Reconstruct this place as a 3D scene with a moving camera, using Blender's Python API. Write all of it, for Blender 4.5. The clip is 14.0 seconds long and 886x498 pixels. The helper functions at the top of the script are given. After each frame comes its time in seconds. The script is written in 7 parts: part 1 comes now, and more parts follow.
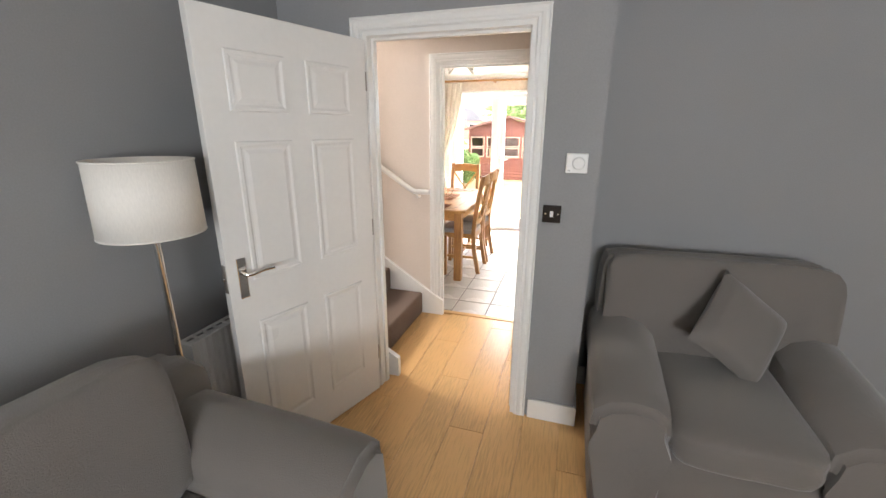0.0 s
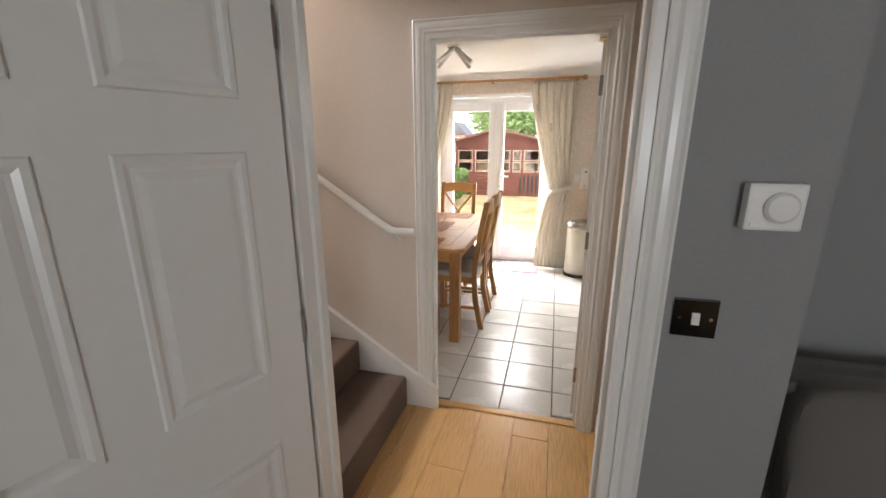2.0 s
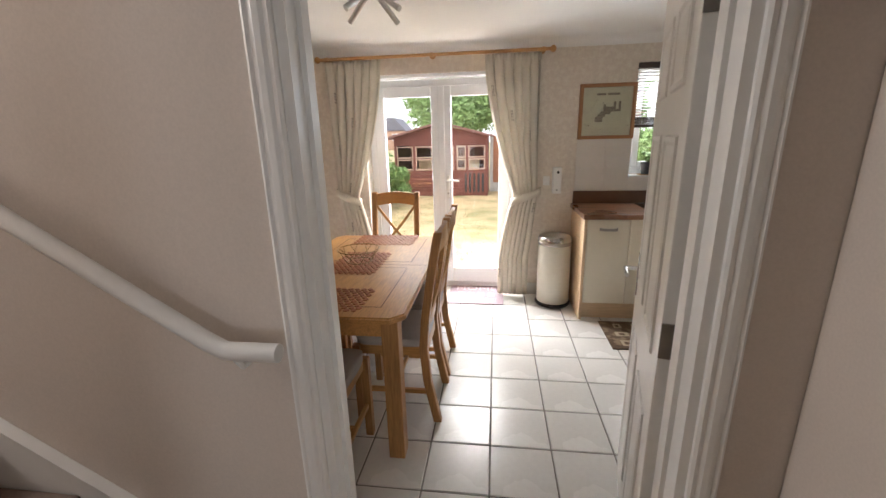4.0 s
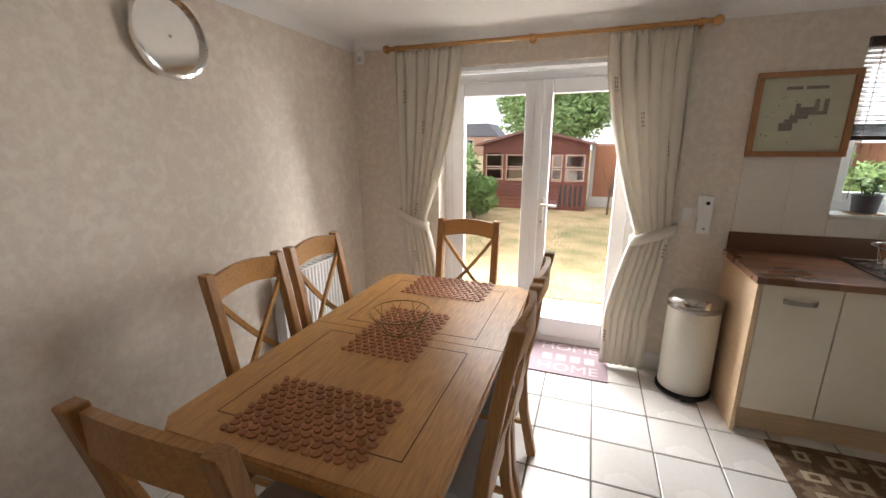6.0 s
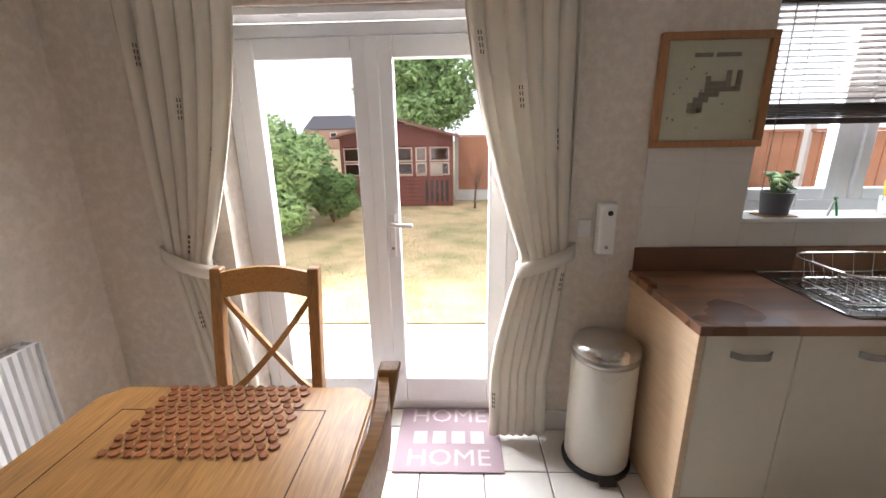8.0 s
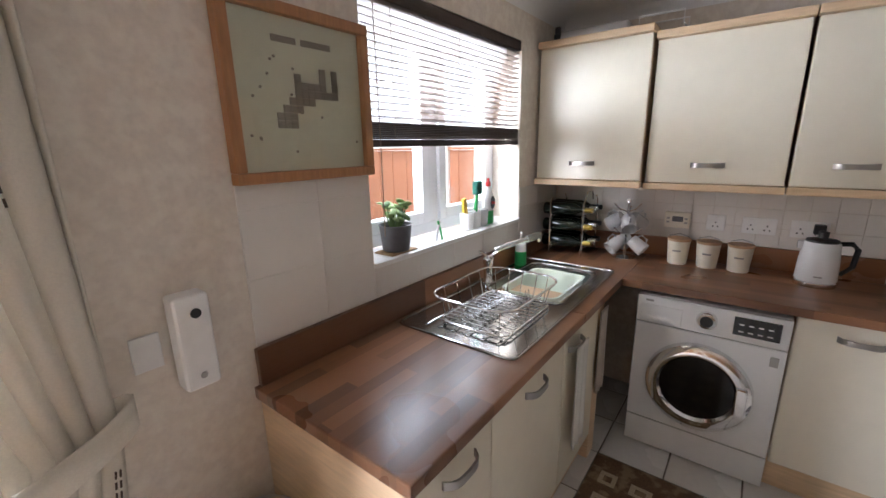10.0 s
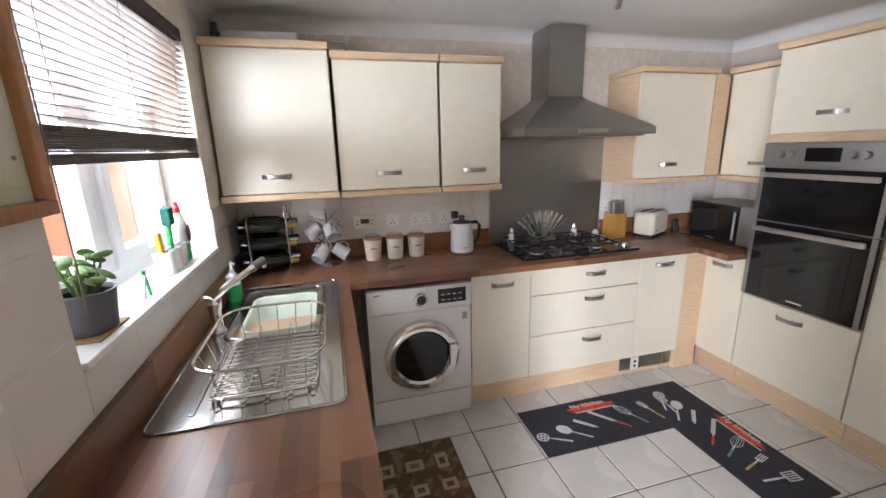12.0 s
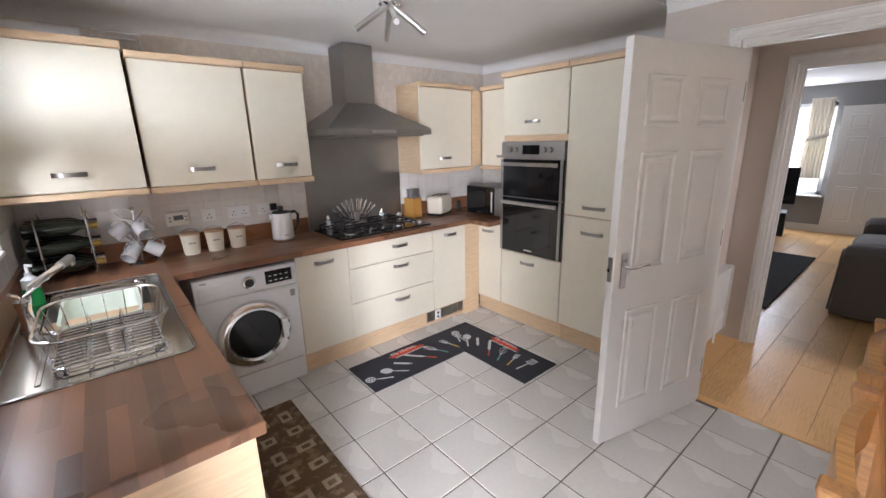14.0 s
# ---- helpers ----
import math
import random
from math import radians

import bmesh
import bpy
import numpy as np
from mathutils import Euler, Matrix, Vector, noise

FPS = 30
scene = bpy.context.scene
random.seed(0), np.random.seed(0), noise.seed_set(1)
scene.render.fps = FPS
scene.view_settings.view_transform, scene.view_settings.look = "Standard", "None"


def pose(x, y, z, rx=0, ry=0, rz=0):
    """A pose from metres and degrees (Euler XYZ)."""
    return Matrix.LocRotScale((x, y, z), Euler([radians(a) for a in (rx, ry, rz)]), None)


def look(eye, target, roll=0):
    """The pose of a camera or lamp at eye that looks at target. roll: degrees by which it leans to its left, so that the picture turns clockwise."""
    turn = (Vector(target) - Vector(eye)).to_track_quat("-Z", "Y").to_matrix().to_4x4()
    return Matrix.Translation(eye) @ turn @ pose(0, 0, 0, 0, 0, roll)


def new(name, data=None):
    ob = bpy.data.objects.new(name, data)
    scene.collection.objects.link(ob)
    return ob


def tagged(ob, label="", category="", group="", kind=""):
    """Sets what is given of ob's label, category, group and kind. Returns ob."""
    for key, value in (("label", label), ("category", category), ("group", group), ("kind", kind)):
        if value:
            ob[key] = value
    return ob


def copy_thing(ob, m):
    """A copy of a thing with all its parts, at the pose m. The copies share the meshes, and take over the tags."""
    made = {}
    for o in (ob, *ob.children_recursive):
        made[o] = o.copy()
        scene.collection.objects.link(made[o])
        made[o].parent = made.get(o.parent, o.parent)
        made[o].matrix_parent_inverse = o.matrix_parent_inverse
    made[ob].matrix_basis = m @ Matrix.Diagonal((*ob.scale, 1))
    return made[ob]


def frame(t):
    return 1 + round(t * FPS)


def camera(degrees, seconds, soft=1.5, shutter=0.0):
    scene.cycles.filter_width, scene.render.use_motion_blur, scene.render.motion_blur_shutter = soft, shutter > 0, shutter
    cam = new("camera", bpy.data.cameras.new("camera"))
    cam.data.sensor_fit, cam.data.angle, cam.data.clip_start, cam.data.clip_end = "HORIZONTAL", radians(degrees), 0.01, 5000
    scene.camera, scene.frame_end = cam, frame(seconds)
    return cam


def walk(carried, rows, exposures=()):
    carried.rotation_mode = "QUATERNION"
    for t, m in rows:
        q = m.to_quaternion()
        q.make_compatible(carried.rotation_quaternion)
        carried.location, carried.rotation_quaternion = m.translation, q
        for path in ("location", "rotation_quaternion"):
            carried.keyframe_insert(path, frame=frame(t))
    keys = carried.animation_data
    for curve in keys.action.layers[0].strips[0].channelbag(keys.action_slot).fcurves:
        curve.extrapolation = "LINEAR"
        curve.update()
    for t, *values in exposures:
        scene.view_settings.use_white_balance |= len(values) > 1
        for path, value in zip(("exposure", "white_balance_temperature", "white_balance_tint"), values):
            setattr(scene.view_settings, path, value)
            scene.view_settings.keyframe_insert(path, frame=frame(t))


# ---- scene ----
cam = camera(95.1, 14.0)
PATH = [
    (0, (0.846, 0.813, 1.572), (0.269, 2.641, 1.0), 0.2),
    (0.5, (0.781, 1.022, 1.559), (0.194, 2.853, 1.007), -0.1),
    (1, (0.642, 1.325, 1.558), (0.06, 3.164, 1.031), -0.1),
    (1.5, (0.536, 1.576, 1.553), (-0.012, 3.427, 1.029), -0.3),
    (2, (0.459, 1.899, 1.54), (-0.054, 3.763, 1.029), -0.1),
    (2.5, (0.39, 2.173, 1.535), (-0.008, 4.06, 1.007), -0.1),
    (3, (0.288, 2.47, 1.528), (0.046, 4.382, 0.993), -1.5),
    (5.3, (0.177, 3.801, 1.533), (-0.202, 5.695, 1.016), -0.4),
    (5.5, (0.145, 3.868, 1.542), (-0.316, 5.745, 1.031), -0.3),
    (6, (0.105, 4.043, 1.558), (-0.555, 5.863, 1.058), -0.2),
    (6.5, (0.086, 4.262, 1.56), (-0.66, 6.045, 1.046), -0.1),
    (7, (0.055, 4.519, 1.534), (-0.607, 6.327, 0.995), -0.4),
    (7.2, (0.038, 4.652, 1.531), (-0.523, 6.493, 0.989), -0.6),
    (9.3, (0.339, 5.672, 1.591), (1.305, 7.356, 1.109), -1.5),
    (9.5, (0.373, 5.753, 1.589), (1.517, 7.321, 1.106), -1.6),
    (10, (0.444, 5.929, 1.57), (1.982, 7.109, 1.08), -1.1),
    (10.5, (0.52, 6.093, 1.561), (2.31, 6.848, 1.086), -1.4),
    (11, (0.574, 6.201, 1.569), (2.503, 6.423, 1.088), -1.2),
    (11.5, (0.548, 6.351, 1.587), (2.472, 6.107, 1.098), -1.6),
    (12, (0.454, 6.447, 1.59), (2.327, 5.939, 1.106), -1.4),
    (12.5, (0.292, 6.489, 1.584), (2.113, 5.816, 1.105), -1.4),
    (13, (0.179, 6.512, 1.585), (1.917, 5.648, 1.099), -1.4),
    (13.5, (0.073, 6.578, 1.592), (1.69, 5.511, 1.092), -1.4),
    (14, (-0.047, 6.609, 1.586), (1.438, 5.371, 1.074), -1.3),
]
EXPOSURES = [
    (0.0, 2.2, 6500, 10),
    (1.0, 1.9, 6500, 10),
    (2.0, 1.2, 6500, 10),
    (3.0, 1.05, 6300, 11),
    (5.3, 0.35, 6400, 11),
    (7.2, 0.3, 6300, 12),
    (9.3, 0.15, 5950, 15),
    (10.0, 0.65, 6000, 15),
    (11.0, 0.85, 6000, 15),
    (12.0, 0.95, 6000, 15),
    (14.0, 1.0, 5950, 15),
]
walk(cam, [(t, look(eye, target, roll)) for t, eye, target, roll in PATH], EXPOSURES)

# ---- world, sun, window light, added fill lamps ----
world = bpy.data.worlds.new("sky")
scene.world = world
world.use_nodes = True
wn = world.node_tree.nodes
sky = wn.new("ShaderNodeTexSky")
sky.sky_type = "NISHITA"
sky.sun_disc = False
sky.sun_elevation = radians(50)
sky.sun_rotation = radians(215)
sky.dust_density = 4.0
sky.ozone_density = 0.6
haze = wn.new("ShaderNodeMix")
haze.data_type = "RGBA"
haze.inputs[0].default_value = 0.75
haze.inputs[7].default_value = (11.0, 11.2, 11.6, 1)
world.node_tree.links.new(sky.outputs[0], haze.inputs[6])
world.node_tree.links.new(haze.outputs[2], wn["Background"].inputs[0])
wn["Background"].inputs[1].default_value = 0.15


def sun_light():
    data = bpy.data.lights.new("sun", "SUN")
    data.energy = 0.9
    data.angle = radians(14)
    data.color = (1, 0.95, 0.88)
    ob = new("sun", data)
    ob.matrix_world = look((-4, 2, 12), (-1, 8, 0))
    return ob


def area_light(name, eye, target, sx, sy, watts, colour=(0.93, 0.97, 1.0)):
    data = bpy.data.lights.new(name, "AREA")
    data.shape = "RECTANGLE"
    data.size, data.size_y = sx, sy
    data.energy = watts
    data.color = colour
    ob = new(name, data)
    ob.matrix_world = look(eye, target)
    return ob


sun_light()
# Unseen lamps outside the garden doors, added to strengthen sky light deep indoors.
area_light("patio_door_daylight", (-0.4, 7.95, 2.75), (0.3, 5.4, 0.7), 1.9, 1.0, 260, (1.0, 0.98, 0.94))
area_light("garden_fill_west", (-2.75, 8.9, 1.6), (1.6, 5.3, 1.1), 0.9, 1.8, 350, (0.97, 0.98, 1.0))
area_light("garden_fill_east", (1.3, 8.9, 1.6), (-1.5, 5.6, 1.1), 0.7, 1.6, 105, (1.0, 0.98, 0.94))
area_light("kitchen_window_daylight", (1.99, 7.13, 1.80), (1.99, 6.0, 1.5), 1.05, 0.46, 17, (0.86, 0.94, 1.0))
area_light("front_window_daylight", (1.7, -2.44, 1.4), (0.0, 1.0, 1.1), 1.4, 1.0, 42)
# Unseen fill lamp added up the stairs to brighten the hall side wall.
area_light("landing_fill", (-3.05, 3.5, 3.0), (0.9, 3.5, 1.0), 0.7, 0.9, 30, (1.0, 0.97, 0.93))

# ---- materials ----
def mat(name, colour, rough=0.6, metal=0.0, vary=0.06, scale=30.0, bump=0.0, bscale=None, coat=0.0, stain=0.0, stretch=(1, 1, 1), sheen=0.0, per_object=0.0):
    """A surface with fine grain, broad uneven wear and relief."""
    m = bpy.data.materials.new(name)
    m.use_nodes = True
    nt = m.node_tree
    n, l = nt.nodes, nt.links
    b = n["Principled BSDF"]
    b.inputs["Metallic"].default_value = metal
    b.inputs["Coat Weight"].default_value = coat
    b.inputs["Sheen Weight"].default_value = sheen
    tc = n.new("ShaderNodeTexCoord")
    mp = n.new("ShaderNodeMapping")
    mp.inputs["Scale"].default_value = stretch
    l.new(tc.outputs["Object"], mp.inputs[0])
    fine = n.new("ShaderNodeTexNoise")
    fine.inputs["Scale"].default_value = scale
    fine.inputs["Detail"].default_value = 5
    broad = n.new("ShaderNodeTexNoise")
    broad.inputs["Scale"].default_value = 2.3
    broad.inputs["Detail"].default_value = 3
    l.new(mp.outputs[0], fine.inputs[0])
    l.new(tc.outputs["Object"], broad.inputs[0])
    add = n.new("ShaderNodeMath")
    add.operation = "MULTIPLY_ADD"
    add.inputs[1].default_value = 0.6 + stain
    l.new(broad.outputs[0], add.inputs[0])
    l.new(fine.outputs[0], add.inputs[2])
    last = add
    if per_object:
        info = n.new("ShaderNodeObjectInfo")
        pa = n.new("ShaderNodeMath")
        pa.operation = "MULTIPLY_ADD"
        pa.inputs[1].default_value = per_object
        l.new(info.outputs["Random"], pa.inputs[0])
        l.new(add.outputs[0], pa.inputs[2])
        last = pa
    ramp = n.new("ShaderNodeValToRGB")
    ramp.color_ramp.elements[0].position = 0.45
    ramp.color_ramp.elements[1].position = 1.15 if not per_object else 1.0
    c = Vector(colour)
    lo = c * (1 - vary * 2.2)
    hi = c * (1 + vary * 1.2)
    ramp.color_ramp.elements[0].color = (*[min(1, v) for v in lo], 1)
    ramp.color_ramp.elements[1].color = (*[min(1, v) for v in hi], 1)
    l.new(last.outputs[0], ramp.inputs[0])
    l.new(ramp.outputs[0], b.inputs["Base Color"])
    rr = n.new("ShaderNodeMapRange")
    rr.inputs[3].default_value = max(0.02, rough - 0.07)
    rr.inputs[4].default_value = min(1, rough + 0.07)
    l.new(broad.outputs[0], rr.inputs[0])
    l.new(rr.outputs[0], b.inputs["Roughness"])
    if bump:
        bp = n.new("ShaderNodeBump")
        bp.inputs["Strength"].default_value = bump
        bp.inputs["Distance"].default_value = 0.004
        tex = fine
        if bscale:
            tex = n.new("ShaderNodeTexNoise")
            tex.inputs["Scale"].default_value = bscale
            tex.inputs["Detail"].default_value = 4
            l.new(mp.outputs[0], tex.inputs[0])
        l.new(tex.outputs[0], bp.inputs["Height"])
        l.new(bp.outputs[0], b.inputs["Normal"])
    return m


def two_tone(m, other, scale, low, high, stretch=(1, 1, 1), amount=1.0):
    """Mix a second colour into a material in soft patches."""
    nt = m.node_tree
    n, l = nt.nodes, nt.links
    b = n["Principled BSDF"]
    src = b.inputs["Base Color"].links[0].from_socket
    tc = n.new("ShaderNodeTexCoord")
    mp = n.new("ShaderNodeMapping")
    mp.inputs["Scale"].default_value = stretch
    tex = n.new("ShaderNodeTexNoise")
    tex.inputs["Scale"].default_value = scale
    tex.inputs["Detail"].default_value = 6
    rg = n.new("ShaderNodeMapRange")
    rg.inputs[1].default_value, rg.inputs[2].default_value = low, high
    rg.inputs[4].default_value = amount
    mx = n.new("ShaderNodeMix")
    mx.data_type = "RGBA"
    mx.inputs[7].default_value = (*other, 1)
    l.new(tc.outputs["Object"], mp.inputs[0])
    l.new(mp.outputs[0], tex.inputs[0])
    l.new(tex.outputs[0], rg.inputs[0])
    l.new(rg.outputs[0], mx.inputs[0])
    l.new(src, mx.inputs[6])
    l.new(mx.outputs[2], b.inputs["Base Color"])
    return m


def staves(name, length, width, turn, c1, c2, c3, rough, coat=0.0):
    """Butcher-block strips with grain."""
    m = mat(name, c1, rough, vary=0.1, scale=14, stretch=(1, 14, 14) if not turn else (14, 1, 14), coat=coat)
    nt = m.node_tree
    n, l = nt.nodes, nt.links
    b = n["Principled BSDF"]
    grain = b.inputs["Base Color"].links[0].from_socket
    tc = n.new("ShaderNodeTexCoord")
    mp = n.new("ShaderNodeMapping")
    mp.inputs["Rotation"].default_value = (0, 0, radians(90) if turn else 0)
    br = n.new("ShaderNodeTexBrick")
    br.offset = 0.37
    br.offset_frequency = 3
    br.squash = 0.75
    br.squash_frequency = 4
    br.inputs["Scale"].default_value = 1
    br.inputs["Mortar Size"].default_value = 0.0
    br.inputs["Brick Width"].default_value = length
    br.inputs["Row Height"].default_value = width
    br.inputs["Bias"].default_value = 0.0
    br.inputs["Color1"].default_value = (*c2, 1)
    br.inputs["Color2"].default_value = (*c3, 1)
    mx = n.new("ShaderNodeMix")
    mx.data_type = "RGBA"
    mx.inputs[0].default_value = 0.62
    l.new(tc.outputs["Object"], mp.inputs[0])
    l.new(mp.outputs[0], br.inputs[0])
    l.new(grain, mx.inputs[6])
    l.new(br.outputs[0], mx.inputs[7])
    l.new(mx.outputs[2], b.inputs["Base Color"])
    return m


def clear_glass(name, tint=(1, 1, 1), rough=0.0):
    """Thin pane: mostly clear, with a mirror sheen."""
    m = bpy.data.materials.new(name)
    m.use_nodes = True
    n, l = m.node_tree.nodes, m.node_tree.links
    n.remove(n["Principled BSDF"])
    tr = n.new("ShaderNodeBsdfTransparent")
    tr.inputs[0].default_value = (*tint, 1)
    gl = n.new("ShaderNodeBsdfGlossy")
    gl.inputs["Roughness"].default_value = rough
    lw = n.new("ShaderNodeLayerWeight")
    pw = n.new("ShaderNodeMath")
    pw.operation = "POWER"
    pw.inputs[1].default_value = 4
    fr = n.new("ShaderNodeMath")
    fr.operation = "MULTIPLY_ADD"
    fr.inputs[1].default_value = 0.5
    fr.inputs[2].default_value = 0.03
    l.new(lw.outputs["Facing"], pw.inputs[0])
    l.new(pw.outputs[0], fr.inputs[0])
    mx = n.new("ShaderNodeMixShader")
    l.new(fr.outputs[0], mx.inputs[0])
    l.new(tr.outputs[0], mx.inputs[1])
    l.new(gl.outputs[0], mx.inputs[2])
    l.new(mx.outputs[0], n["Material Output"].inputs[0])
    return m


grey_wall = mat("grey_painted_plaster", (0.29, 0.29, 0.295), 0.85, vary=0.03, scale=180, bump=0.08)
hall_wall = mat("cream_painted_plaster", (0.66, 0.585, 0.525), 0.8, vary=0.03, scale=160, bump=0.08)
wallpaper = two_tone(mat("mottled_beige_wallpaper", (0.71, 0.63, 0.545), 0.75, vary=0.04, scale=60, bump=0.12), (0.80, 0.735, 0.645), 22, 0.46, 0.62, (1, 1, 1), 0.7)
white_ceiling = mat("white_ceiling_paint", (0.82, 0.81, 0.79), 0.9, vary=0.02, scale=90, bump=0.05)
white_gloss = mat("white_gloss_paint", (0.80, 0.79, 0.77), 0.3, vary=0.01, scale=40)
upvc = mat("white_plastic_frame", (0.83, 0.84, 0.86), 0.3, vary=0.012, scale=20)
oak_floor = two_tone(mat("light_oak_plank", (0.60, 0.36, 0.15), 0.33, vary=0.16, scale=7, stretch=(16, 1.2, 1), per_object=0.25, bump=0.04), (0.22, 0.10, 0.04), 5, 0.66, 0.78, (3, 1, 1), 0.6)
floor_tile = mat("pale_ceramic_floor_tile", (0.66, 0.635, 0.605), 0.26, vary=0.022, scale=34, per_object=0.10)
grout = mat("dark_grout", (0.17, 0.15, 0.13), 0.9, vary=0.12, scale=70)
wall_tile = mat("ivory_glazed_wall_tile", (0.76, 0.72, 0.67), 0.18, vary=0.015, scale=12, per_object=0.04)
wall_grout = mat("white_wall_grout", (0.82, 0.79, 0.74), 0.9, vary=0.04, scale=80)
cream_door = mat("cream_lacquered_cabinet_front", (0.79, 0.73, 0.60), 0.35, vary=0.015, scale=14)
maple = mat("pale_maple_board", (0.70, 0.51, 0.32), 0.45, vary=0.08, scale=9, stretch=(1, 1, 12))
worktop_x = staves("walnut_block_worktop", 0.42, 0.045, False, (0.20, 0.10, 0.055), (0.10, 0.045, 0.022), (0.38, 0.175, 0.085), 0.29)
worktop_y = staves("walnut_block_worktop_side_run", 0.42, 0.045, True, (0.20, 0.10, 0.055), (0.10, 0.045, 0.022), (0.38, 0.175, 0.085), 0.29)
steel = mat("brushed_stainless_steel", (0.56, 0.55, 0.53), 0.3, metal=1, vary=0.06, scale=20, stretch=(1, 20, 1), bump=0.02)
sink_steel = mat("polished_sink_steel", (0.46, 0.46, 0.455), 0.17, metal=1, vary=0.06, scale=20, stretch=(1, 20, 1), bump=0.015)
dark_steel = mat("satin_grey_steel", (0.36, 0.35, 0.335), 0.36, metal=1, vary=0.06, scale=25, stretch=(18, 18, 1))
chrome = mat("chrome", (0.80, 0.80, 0.80), 0.08, metal=1, vary=0.02)
pewter = mat("pewter_handle_metal", (0.34, 0.32, 0.30), 0.32, metal=1, vary=0.08)
black_gloss = mat("black_glass", (0.008, 0.008, 0.009), 0.06, vary=0.02)
black_matt = mat("black_enamel", (0.015, 0.015, 0.016), 0.4, vary=0.1, scale=50)
white_enamel = mat("white_enamel", (0.80, 0.80, 0.80), 0.25, vary=0.01)
white_plastic = mat("white_plastic", (0.80, 0.79, 0.77), 0.4, vary=0.02)
oak = two_tone(mat("honey_oak_wood", (0.50, 0.26, 0.085), 0.36, vary=0.16, scale=9, stretch=(14, 1.2, 14), bump=0.05), (0.24, 0.10, 0.03), 4, 0.55, 0.8, (10, 1, 10), 0.6)
oak_up = two_tone(mat("honey_oak_upright_grain", (0.40, 0.20, 0.07), 0.38, vary=0.16, scale=9, stretch=(14, 14, 1.2), bump=0.05), (0.22, 0.095, 0.03), 4, 0.55, 0.8, (10, 10, 1), 0.6)
sofa_cloth = mat("taupe_chenille_upholstery", (0.14, 0.125, 0.113), 0.95, vary=0.14, scale=260, bump=0.5, stain=0.6, sheen=0.4)
grey_cloth = mat("grey_chair_seat_fabric", (0.42, 0.39, 0.37), 0.95, vary=0.08, scale=220, bump=0.3)
carpet = mat("brown_stair_carpet", (0.17, 0.12, 0.095), 1.0, vary=0.2, scale=300, bump=0.9)
curtain_cloth = two_tone(mat("cream_curtain_cloth", (0.76, 0.71, 0.62), 0.9, vary=0.04, scale=200, bump=0.15), (0.66, 0.61, 0.52), 14, 0.45, 0.7, (1, 1, 0.08), 0.6)


def let_light_through(m, colour, amount):
    """Thin cloth that glows softly when lit from behind."""
    n, l = m.node_tree.nodes, m.node_tree.links
    tr = n.new("ShaderNodeBsdfTranslucent")
    tr.inputs[0].default_value = (*colour, 1)
    mx = n.new("ShaderNodeMixShader")
    mx.inputs[0].default_value = amount
    l.new(n["Principled BSDF"].outputs[0], mx.inputs[1])
    l.new(tr.outputs[0], mx.inputs[2])
    l.new(mx.outputs[0], n["Material Output"].inputs[0])


let_light_through(curtain_cloth, (0.80, 0.76, 0.68), 0.22)
pane = clear_glass("window_pane")
lawn_mat = two_tone(mat("dry_lawn", (0.38, 0.29, 0.16), 1.0, vary=0.2, scale=24, bump=0.8, stain=0.5), (0.24, 0.23, 0.10), 1.7, 0.45, 0.7)
slab_mat = mat("pale_patio_slab", (0.55, 0.50, 0.43), 0.9, vary=0.08, scale=40, bump=0.3, per_object=0.15)
shed_wood = mat("red_brown_stained_timber", (0.15, 0.048, 0.035), 0.7, vary=0.16, scale=12, stretch=(1, 1, 10), bump=0.2)
fence_wood = mat("orange_brown_fence_timber", (0.33, 0.15, 0.085), 0.85, vary=0.16, scale=10, stretch=(8, 8, 1), bump=0.3)
concrete = mat("pale_concrete", (0.5, 0.48, 0.45), 0.9, vary=0.1, scale=50, bump=0.3)
leaf = mat("leaf_green", (0.12, 0.21, 0.06), 0.6, vary=0.25, scale=6)
leaf_light = mat("leaf_light_green", (0.27, 0.40, 0.15), 0.6, vary=0.25, scale=6)
bark = mat("bark", (0.11, 0.08, 0.055), 0.95, vary=0.2, scale=30, bump=0.6)

# ---- building helpers ----
def mesh_ob(name, bm, material, parent=None, label="", smooth=False):
    me = bpy.data.meshes.new(name)
    bmesh.ops.recalc_face_normals(bm, faces=bm.faces)
    bm.to_mesh(me)
    bm.free()
    me.materials.append(material)
    if smooth:
        for f in me.polygons:
            f.use_smooth = True
        me.set_sharp_from_angle(angle=radians(40))
    ob = new(name, me)
    if parent:
        ob.parent = parent
    if label:
        ob["label"] = label
    return ob


def part(name, bm, material, parent, label="", smooth=False):
    return mesh_ob(name, bm, material, parent, label, smooth)


def thing(name, m, label, category, group="", kind=""):
    ob = new(name)
    ob.empty_display_size = 0.1
    ob.matrix_world = m
    return tagged(ob, label, category, group, kind)


def box(bm, x0, x1, y0, y1, z0, z1, bevel=0.0, seg=2, m=None):
    g = bmesh.ops.create_cube(bm, size=1.0)
    vs = g["verts"]
    t = Matrix.Translation(((x0 + x1) / 2, (y0 + y1) / 2, (z0 + z1) / 2)) @ Matrix.Diagonal((abs(x1 - x0), abs(y1 - y0), abs(z1 - z0), 1))
    bmesh.ops.transform(bm, matrix=t, verts=vs)
    if bevel:
        es = list({e for v in vs for e in v.link_edges})
        r = bmesh.ops.bevel(bm, geom=es, offset=bevel, segments=seg, affect="EDGES", profile=0.6, clamp_overlap=True)
        vs = list({v for f in r["faces"] for v in f.verts} | {v for v in vs if v.is_valid})
    if m is not None:
        bmesh.ops.transform(bm, matrix=m, verts=vs)
    return bm


